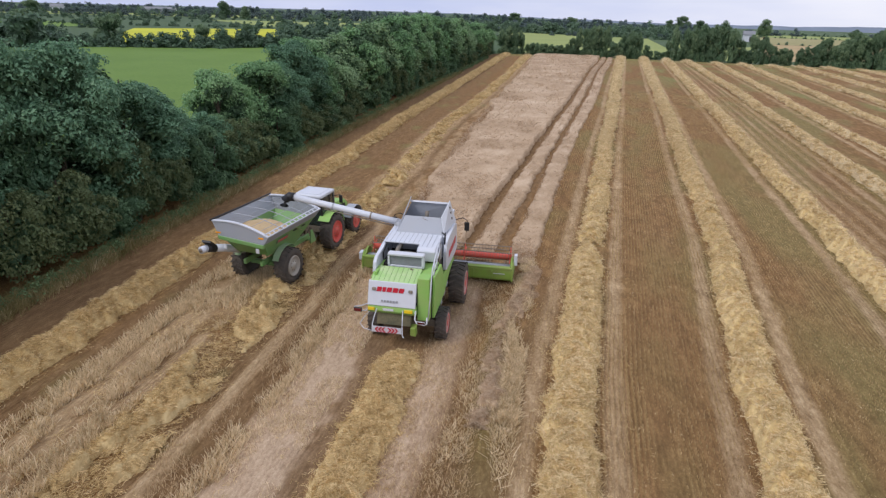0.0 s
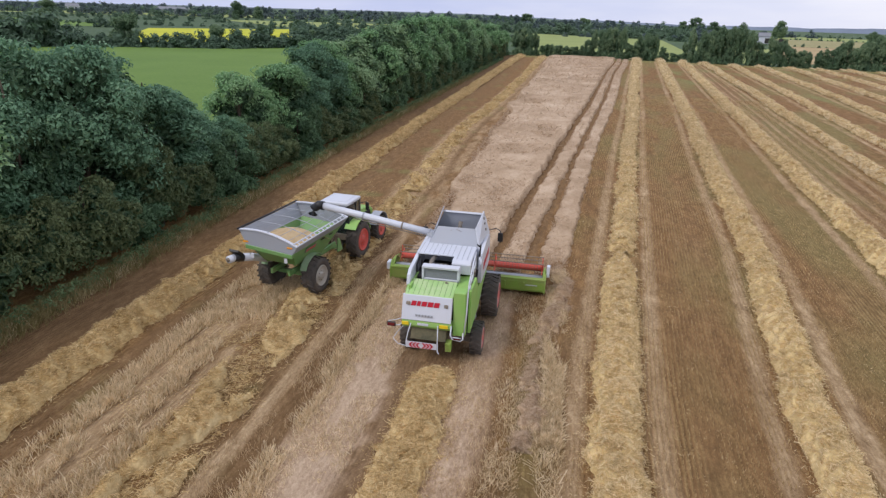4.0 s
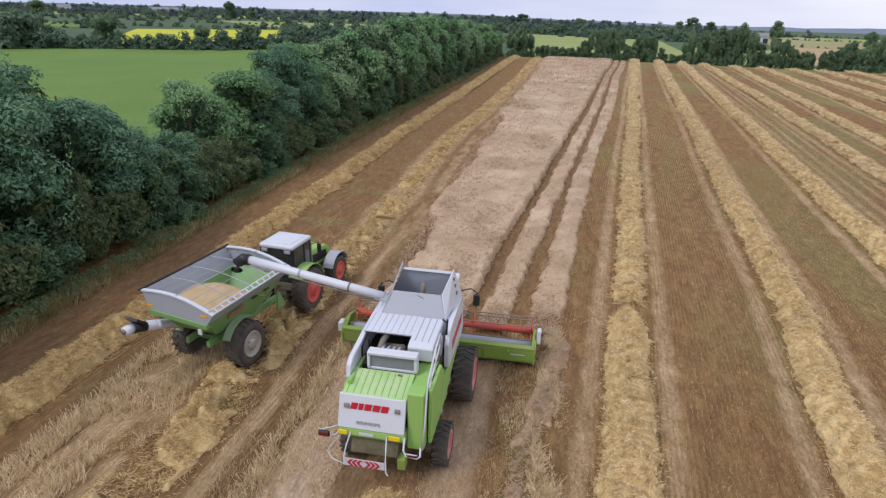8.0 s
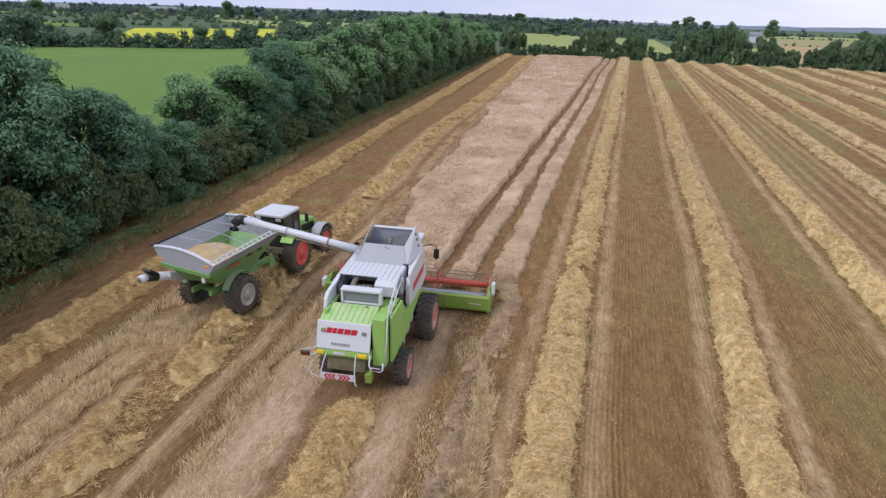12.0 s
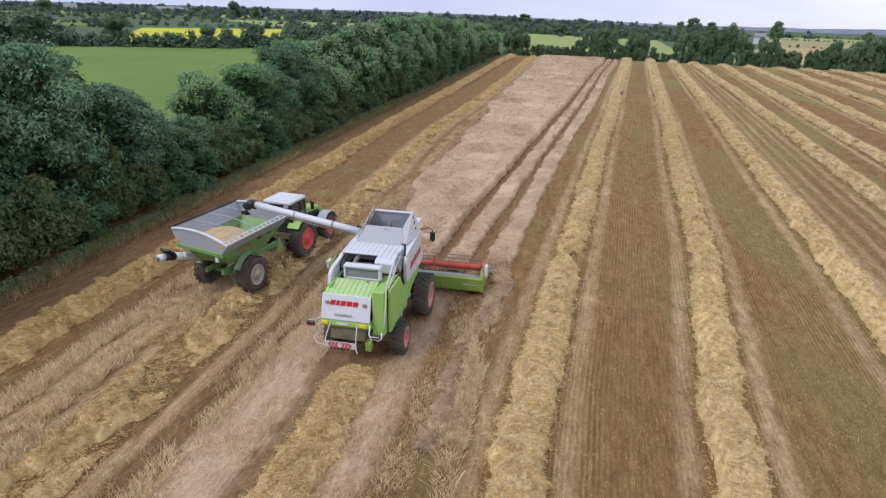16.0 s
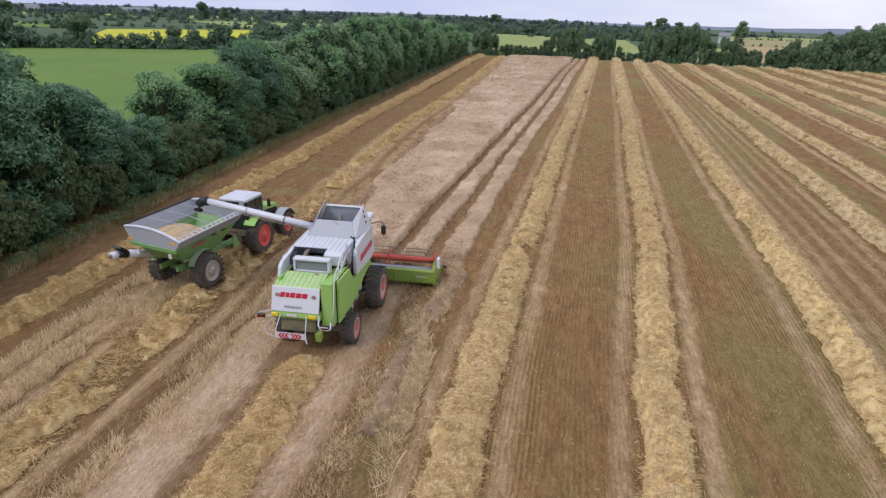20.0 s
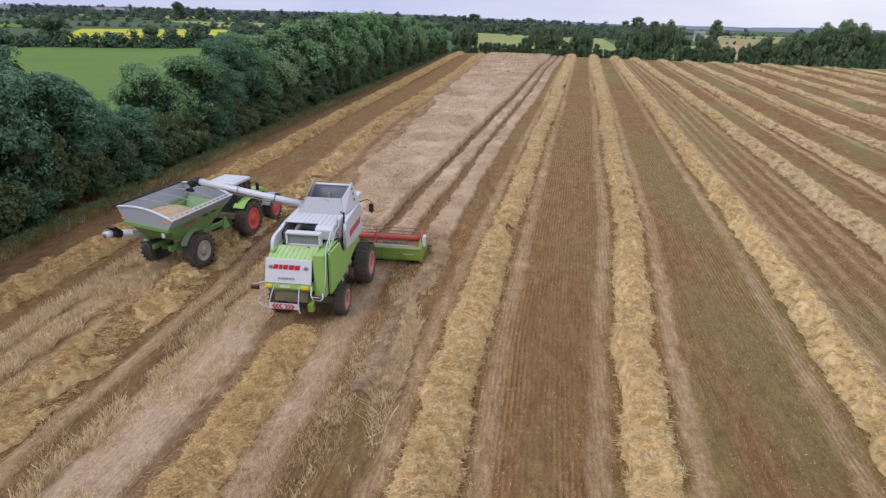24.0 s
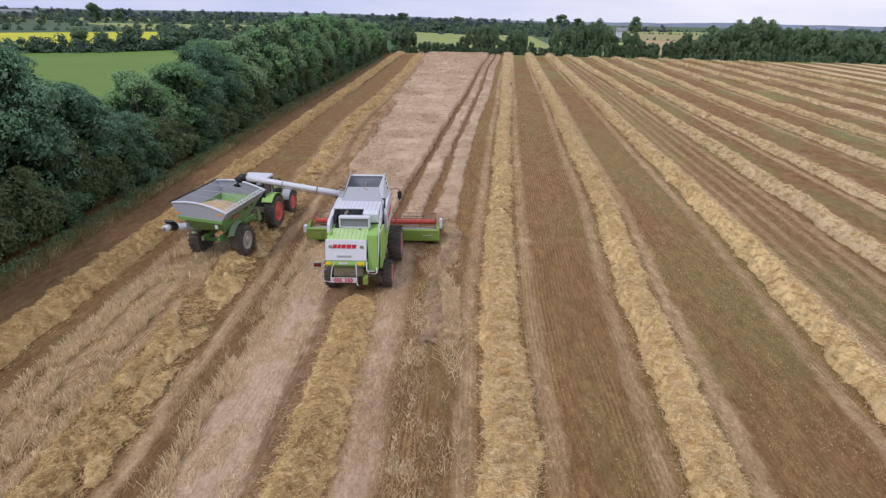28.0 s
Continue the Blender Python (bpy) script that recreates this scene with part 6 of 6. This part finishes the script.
    tube(bm, [(x0 + 0.25, yc, zc), (x1 - 0.12, yc, zc)], 0.15, 16)
    cpart("reel_tube", bm, M_RED, "bright red reel tube", header, True)
    for k in range(6):
        a = 2 * math.pi * k / 6 + 0.35
        yy, z = yc + 0.52 * math.cos(a), zc + 0.52 * math.sin(a)
        bm = B()
        tube(bm, [(x0 + 0.25, yy, z), (x1 - 0.12, yy, z)], 0.022, 6)
        for q in np.arange(x0 + 0.3, x1 - 0.15, 0.15):
            tube(bm, [(q, yy, z), (q + 0.01, yy - 0.03, z - 0.24)], 0.008, 3)
        cpart("tine_bar", bm, M_DGREY, "thin dark tine bar", header)
    for x in (x0 + 0.25, -1.0, 1.6, 3.9):
        for k in range(6):
            a = 2 * math.pi * k / 6 + 0.35
            bm = B()
            tube(bm, [(x, yc, zc), (x, yc + 0.52 * math.cos(a), zc + 0.52 * math.sin(a))], 0.025, 6)
            cpart("reel_spoke", bm, M_RED, "", header)
    for x in (x0 + 0.1, x1 - 0.06):
        bm = B()
        tube(bm, [(x, 6.95, 0.88), (x, 7.5, 1.15), (x, yc, zc)], 0.05, 8)
        cpart("reel_arm", bm, M_HEADER, "", header)


build_combine()

# ---------------------------------------------------------------- grain trailer
TX, TY = 0.6, -2.0
TURN = Matrix.Translation((TX - 8.15, TY + 7.5, 0)) @ Matrix.Rotation(radians(-8.5), 4, "Z") @ Matrix.Translation((8.15 - TX, -7.5 - TY, 0))
trailer = thing("grain_trailer", (-8.15 + TX, 7.1 + TY, 0), "green and grey grain trailer half filled with wheat", "trailer")


def tp(name, bm, mat, label="", parent=None, smooth=False):
    bm.transform(TURN @ Matrix.Translation((TX, TY, 0)))
    return part(name, bm, mat, parent or trailer, label, smooth)


def build_trailer():
    l, r, y0, y1 = -9.60, -6.70, 5.25, 9.80
    lb, rb, z0, z1, zl = -8.85, -7.45, 1.42, 2.90, 3.34
    ml, mr = 2.68, 2.50
    # upper grey walls, leaning outwards
    for nm, a, b in (("side_wall", (lb - 0.45, l), 1), ("side_wall", (rb + 0.45, r), -1)):
        bm = B()
        rim_z, zm = (zl, ml) if b > 0 else (z1, mr)
        slab(bm, [(a[0], y0 + 0.12, zm), (a[0], y1 - 0.1, zm), (a[1], y1, rim_z), (a[1], y0, rim_z)], 0.04 * b)
        tp(nm, bm, M_GREY, "grey upper side wall")
        bm = B()
        slab(bm, [((lb if b > 0 else rb), y0 + 0.8, z0 + 0.2), ((lb if b > 0 else rb), y1 - 1.4, z0), (a[0], y1 - 0.1, zm), (a[0], y0 + 0.12, zm)], 0.04 * b)
        lower = tp("lower_side", bm, M_TGREEN, "green lower side panel")
        for k in range(4):
            bm = B()
            yy = 6.2 + 0.75 * k
            slab(bm, [(a[0] - 0.012 * b * 2, yy, zm - 0.12), (a[0] - 0.012 * b * 2, yy + 0.32, zm - 0.12), (a[0] - 0.012 * b * 2 - 0.01 * b, yy + 0.32, zm - 0.06), (a[0] - 0.024 * b, yy, zm - 0.06)], 0.02 * b)
            if k in (2, 3):
                tp("side_slot", bm, M_BLACK, "", lower)
            else:
                bm.free()
    # rear wall with arched top
    bm = B()
    top = [(l + (r - l) * q, zl + (z1 - zl) * q + 0.22 * math.sin(math.pi * q)) for q in np.linspace(0, 1, 11)]
    prism(bm, [(lb - 0.45, ml), (rb + 0.45, mr)] + top[::-1], "y", y0 - 0.02, y0 + 0.03)
    rw = tp("rear_wall", bm, M_GREY, "grey rear wall with arched top")
    bm = B()
    for (xa, za), (xb, zb) in zip(top, top[1:]):
        slab(bm, [(xa, y0 - 0.06, za), (xb, y0 - 0.06, zb), (xb, y0 + 0.09, zb), (xa, y0 + 0.09, za)], 0.05)
    tp("rear_arch", bm, M_WHITE, "white arched rear rim", rw)
    for xa in (l + 0.16, r - 0.5):
        bm = B()
        box(bm, xa, xa + 0.26, y0 - 0.035, y0 - 0.02, 2.80, 2.87)
        tp("marker_strip", bm, M_ORANGE, "", rw)
    bm = B()
    slab(bm, [(lb - 0.45, y0 + 0.08, ml), (rb + 0.45, y0 + 0.08, mr), (rb + 0.12, y0 + 0.75, z0 + 0.3), (lb - 0.12, y0 + 0.75, z0 + 0.3)], 0.05)
    tp("rear_lower_panel", bm, M_TGREEN, "green lower rear panel")
    bm = B()
    prism(bm, [(l + 0.28, ml - 0.16), (r - 0.28, mr - 0.16), (r - 0.26, mr + 0.02), (l + 0.26, ml + 0.02)], "y", y0 - 0.06, y0 + 0.14, 0.015)
    tp("rear_beam", bm, M_TGREEN, "green cross beam")
    # front wall with arch
    bm = B()
    prism(bm, [(lb - 0.45, ml), (rb + 0.45, mr)] + top[::-1], "y", y1 - 0.03, y1 + 0.02)
    fw = tp("front_wall", bm, M_GREY, "grey front wall with arched top")
    bm = B()
    for (xa, za), (xb, zb) in zip(top, top[1:]):
        slab(bm, [(xa, y1 - 0.09, za), (xb, y1 - 0.09, zb), (xb, y1 + 0.06, zb), (xa, y1 + 0.06, za)], 0.05)
    tp("front_arch", bm, M_WHITE, "white arched front rim", fw)
    bm = B()
    slab(bm, [(lb, y1 - 1.4, z0), (rb, y1 - 1.4, z0), (rb + 0.45, y1 - 0.08, mr), (lb - 0.45, y1 - 0.08, ml)], 0.04)
    tp("front_lower_panel", bm, M_TGREEN, "bright green sloping inner front")
    bm = B()
    box(bm, lb, rb, y0 + 1.65, y1 - 1.35, z0 - 0.04, z0)
    tp("hopper_floor", bm, M_TGREEN)
    # grain load
    gx, gy = np.meshgrid(np.linspace(lb - 0.52, rb + 0.52, 22), np.linspace(y0 + 0.06, y1 - 1.35, 26), indexing="ij")
    gz = 2.62 + 0.36 * np.exp(-(((gx + 8.15) / 1.0) ** 2 + ((gy - 7.0) / 1.3) ** 2)) - 0.42 * sstep(y1 - 2.4, y1 - 1.3, gy) + 0.015 * fnoise(gx * 6, gy * 6, 2)
    turned = np.stack([gx + TX, gy + TY, gz], -1).reshape(-1, 3) @ np.array(TURN.to_3x3()).T + np.array(TURN.translation)
    grid_part("grain_load", turned, quads_of(*gx.shape), M_GRAIN, trailer, "heap of pale wheat grain")
    # ladder rail on the right rim, rolled cover on the left rim
    bm = B()
    tube(bm, [(r, y0, z1 + 0.05), (r, y1, z1 + 0.05)], 0.03, 8)
    tube(bm, [(r - 0.16, y0, z1 + 0.14), (r - 0.16, y1, z1 + 0.14)], 0.03, 8)
    rail = tp("side_rail", bm, M_WHITE, "white ladder-like top rail")
    for k in range(13):
        bm = B()
        yy = y0 + 0.2 + k * 0.34
        slab(bm, [(r, yy, z1 + 0.06), (r, yy + 0.06, z1 + 0.06), (r - 0.16, yy + 0.06, z1 + 0.15), (r - 0.16, yy, z1 + 0.15)], 0.02)
        tp("rail_rung", bm, M_WHITE, "", rail)
    bm = B()
    tube(bm, [(l - 0.02, y0 - 0.1, zl + 0.06), (l - 0.02, (y0 + y1) / 2, zl + 0.04), (l - 0.02, y1 + 0.1, zl + 0.06)], 0.045, 10)
    tp("rolled_cover", bm, M_BLACK, "rolled dark cover along the rim", None, True)
    # hoops and stays over the load
    for yy in (6.5, 7.6, 8.7):
        bm = B()
        tube(bm, [(l + (r - l) * q, yy, zl + (z1 - zl) * q + 0.18 * math.sin(math.pi * q)) for q in np.linspace(0, 1, 9)], 0.018, 6)
        tp("cover_hoop", bm, M_GREY, "", None, True)
    bm = B()
    tube(bm, [(-8.15, y0, 3.39), (-8.15, 7.5, 3.33), (-8.15, y1, 3.39)], 0.018, 6)
    tp("ridge_bar", bm, M_GREY, "", None, True)
    for q in (0.18, 0.34, 0.66, 0.82):
        xx, zz = l + (r - l) * q, zl + (z1 - zl) * q + 0.19 * math.sin(math.pi * q)
        bm = B()
        tube(bm, [(xx, y0, zz + 0.02), (xx, 7.5, zz - 0.03), (xx, y1, zz + 0.02)], 0.011, 5)
        tp("cover_stay", bm, M_GREY, "thin wire stay over the load", None, True)
    # lettering bars on the right side
    bm = B()
    slab(bm, [(rb + 0.40, 6.35, 2.22), (rb + 0.40, 7.25, 2.22), (rb + 0.475, 7.25, 2.40), (rb + 0.475, 6.35, 2.40)], 0.02)
    sign = tp("name_bar", bm, M_DGREY, "dark plate with red lettering bars")
    for k in range(5):
        bm = B()
        slab(bm, [(rb + 0.425, 6.42 + 0.16 * k, 2.255), (rb + 0.428, 6.53 + 0.16 * k, 2.255), (rb + 0.478, 6.53 + 0.16 * k, 2.37), (rb + 0.478, 6.42 + 0.16 * k, 2.37)], 0.012)
        tp("letter_bar", bm, M_RED, "", sign)
    # chassis, axle, mudguards
    bm = B()
    for x in (-8.6, -7.7):
        box(bm, x - 0.07, x + 0.07, y0 + 0.7, 10.2, 1.12, 1.36, 0.015)
    box(bm, -9.3, -7.0, 7.05, 7.25, 0.7, 0.9, 0.02)
    tp("chassis", bm, M_TGREEN, "green steel chassis")
    bm = B()
    tube(bm, [(-8.4, 10.1, 1.05), (-8.0, 11.1, 0.72)], 0.09, 8)
    tube(bm, [(-7.8, 10.1, 1.05), (-8.0, 11.1, 0.72)], 0.09, 8)
    tp("drawbar", bm, M_TGREEN)
    for x in (-7.15, -9.15):
        bm = B()
        slab(bm, [(x, 9.4, 1.15), (x, 9.95, 1.15), (x + 0.02, 9.6, 1.85), (x + 0.02, 9.45, 1.85)], 0.05)
        tp("front_gusset", bm, M_TGREEN)
    for x, s in ((-6.98, 1), (-9.32, -1)):
        wheel(trailer, x + TX, 7.1 + TY, 0.88, 0.64, s, M_RIMG, 0.50, 20, TURN)
        bm = B()
        guard(bm, x - 0.3 if s > 0 else x - 0.02, x + 0.02 if s > 0 else x + 0.3, 7.1, 0.9, 0.98, 0.26 * math.pi, 0.84 * math.pi)
        tp("mudguard", bm, M_DULLGREEN, "dusty green curved mudguard")
    for x in (-9.05, -7.35):
        bm = B()
        box(bm, x - 0.06, x + 0.1, y0 - 0.02, y0 + 0.04, mr - 0.42, mr - 0.2, 0.01)
        tp("rear_plate", bm, M_WHITE, "small pale rear plate")
    # the trailer's own auger, folded back past the rear corner
    bm = B()
    tube(bm, [(-9.05, 6.6, 1.55), (-9.25, 5.5, 2.0), (-9.36, 4.85, 2.2)], 0.18, 14)
    own = tp("trailer_auger", bm, M_WHITE, "folded white trailer auger", None, True)
    bm = B()
    tube(bm, [(-9.34, 4.9, 2.18), (-9.38, 4.62, 2.28), (-9.40, 4.42, 2.33)], 0.19, 12)
    tp("auger_joint", bm, M_BLACK, "dark rubber joint", own, True)
    bm = B()
    slab(bm, [(-9.62, 4.85, 2.36), (-9.16, 4.85, 2.36), (-9.16, 4.5, 2.68), (-9.62, 4.5, 2.68)], 0.1)
    tp("auger_lid", bm, M_BLACK, "", own)
    bm = B()
    tube(bm, [(-9.40, 4.45, 2.32), (-9.43, 4.12, 2.34)], 0.165, 12)
    tp("auger_end", bm, M_WHITE, "", own, True)
    bm = B()
    tube(bm, [(-9.43, 4.13, 2.34), (-9.435, 4.07, 2.342)], 0.09, 12)
    tp("auger_cap", bm, M_DGREY, "dark open auger mouth", own, True)


build_trailer()

# ---------------------------------------------------------------- tractor
AX, AY = -7.65 + TX, 11.85 + TY
AIM = Matrix.Rotation(radians(-6.0), 4, "Z")
SWING = Matrix.Translation((AX, AY, 0)) @ AIM @ Matrix.Translation((-AX, -AY, 0))
tractor = thing("tractor", (AX, AY, 0), "green tractor with white roof and red wheel rims", "tractor")


def ap(name, bm, mat, label="", parent=None, smooth=False):
    bm.transform(Matrix.Translation((AX, AY, 0)) @ AIM @ Matrix.Scale(1.09, 4))
    return part(name, bm, mat, parent or tractor, label, smooth)


def build_tractor():
    bm = B()
    box(bm, -0.28, 0.28, -0.5, 2.9, 0.65, 1.25, 0.03)
    ap("chassis", bm, M_DGREY)
    bm = B()
    prism(bm, [(0.85, 1.25), (0.85, 1.95), (1.5, 1.98), (2.75, 1.80), (3.1, 1.55), (3.12, 1.1), (2.9, 1.0)], "x", -0.42, 0.42, 0.05)
    hood = ap("bonnet", bm, M_GREEN, "green bonnet")
    for s in (-1, 1):
        bm = B()
        prism(bm, [(1.5, 1.3), (1.5, 1.72), (2.7, 1.6), (2.8, 1.25)], "x", s * 0.425, s * 0.435)
        ap("side_grille", bm, M_BLACK, "black side grille", hood)
    bm = B()
    box(bm, -0.35, 0.35, 3.10, 3.14, 1.15, 1.5, 0.01)
    ap("front_grille", bm, M_BLACK, "", hood)
    bm = B()
    tube(bm, [(-0.85, 2.62, 0.7), (0.85, 2.62, 0.7)], 0.09, 8)
    ap("front_axle", bm, M_DGREY)
    bm = B()
    tube(bm, [(-0.85, 0.0, 0.92), (0.85, 0.0, 0.92)], 0.13, 10)
    ap("rear_axle", bm, M_DGREY)
    for s in (-1, 1):
        bm = B()
        tube(bm, [(s * 0.38, -0.5, 0.75), (s * 0.36, -0.95, 0.62), (s * 0.2, -1.05, 0.6)], 0.035, 7)
        ap("hitch_arm", bm, M_DGREY)
        bm = B()
        tube(bm, [(s * 0.12, -0.55, 1.1), (s * 0.14, -0.8, 1.25), (s * 0.16, -1.15, 1.02)], 0.018, 6)
        ap("hydraulic_hose", bm, M_BLACK, "", None, True)
    # cab: posts, panes and roof
    bm = B()
    box(bm, -0.75, 0.75, -0.55, 0.95, 0.95, 1.30, 0.03)
    cab = ap("cab_base", bm, M_DGREY)
    posts = [(-0.74, -0.52), (0.74, -0.52), (-0.78, 0.25), (0.78, 0.25), (-0.66, 0.92), (0.66, 0.92)]
    for x, y in posts:
        bm = B()
        tube(bm, [(x, y, 1.25), (x * 0.95, y * 0.96, 2.72)], 0.045, 6)
        ap("cab_post", bm, M_BLACK, "", cab)
    for c in ([(-0.72, -0.53, 1.3), (0.72, -0.53, 1.3), (0.69, -0.50, 2.7), (-0.69, -0.50, 2.7)], [(-0.65, 0.93, 1.3), (0.65, 0.93, 1.3), (0.62, 0.9, 2.7), (-0.62, 0.9, 2.7)], [(0.75, -0.5, 1.3), (0.78, 0.24, 1.3), (0.74, 0.24, 2.7), (0.71, -0.48, 2.7)], [(0.78, 0.26, 1.3), (0.67, 0.9, 1.3), (0.63, 0.88, 2.7), (0.74, 0.26, 2.7)], [(-0.75, -0.5, 1.3), (-0.78, 0.24, 1.3), (-0.74, 0.24, 2.7), (-0.71, -0.48, 2.7)], [(-0.78, 0.26, 1.3), (-0.67, 0.9, 1.3), (-0.63, 0.88, 2.7), (-0.74, 0.26, 2.7)]):
        bm = B()
        slab(bm, c, 0.012)
        ap("cab_window", bm, M_GLASS, "dark tinted cab window", cab)
    bm = B()
    box(bm, -0.74, 0.74, -0.60, 0.94, 2.68, 2.86, 0.07, 3)
    ap("cab_roof", bm, M_WHITE, "white cab roof", cab, True)
    bm = B()
    box(bm, -0.54, 0.54, -0.42, 0.75, 2.855, 2.88, 0.01)
    ap("roof_panel", bm, M_WHITE, "", cab)
    bm = B()
    box(bm, -0.25, 0.25, -0.25, 0.25, 1.3, 1.75, 0.05)
    box(bm, -0.25, 0.25, -0.32, -0.2, 1.6, 2.25, 0.04)
    ap("seat", bm, M_BLACK, "", cab)
    bm = B()
    tube(bm, [(0.62, 1.0, 1.3), (0.62, 1.02, 2.75)], 0.055, 8)
    ap("exhaust", bm, M_DGREY, "", None, True)
    for s in (-1, 1):
        bm = B()
        tube(bm, [(s * 0.72, 0.8, 2.5), (s * 1.05, 0.9, 2.6), (s * 1.08, 0.9, 2.2)], 0.02, 6)
        box(bm, s * 1.08 - 0.09, s * 1.08 + 0.09, 0.88, 0.94, 2.15, 2.55, 0.015)
        ap("mirror", bm, M_BLACK, "black mirror")
        wheel(tractor, AX + s * 1.07, AY, 1.0, 0.62, s, M_RIM, 0.60, 22, SWING)
        wheel(tractor, AX + s * 1.0, AY + 2.86, 0.76, 0.5, s, M_RIM, 0.45, 20, SWING)
        bm = B()
        guard(bm, min(s * 0.6, s * 1.2), max(s * 0.6, s * 1.2), 0, 0.92, 1.03, 0.08 * math.pi, 0.76 * math.pi)
        ap("rear_fender", bm, M_GREEN, "green rear fender")
        bm = B()
        guard(bm, min(s * 0.68, s * 1.16), max(s * 0.68, s * 1.16), 2.62, 0.72, 0.8, 0.1 * math.pi, 0.87 * math.pi)
        ap("front_fender", bm, M_GREY, "grey front mudguard")
        bm = B()
        box(bm, s * 0.5 - 0.13, s * 0.5 + 0.13, -0.62, -0.56, 2.55, 2.68, 0.01)
        ap("work_light", bm, M_GREY)
    bm = B()
    box(bm, -0.5, 0.5, 3.15, 3.5, 0.6, 1.0, 0.04)
    ap("front_weight", bm, M_DGREY)


build_tractor()
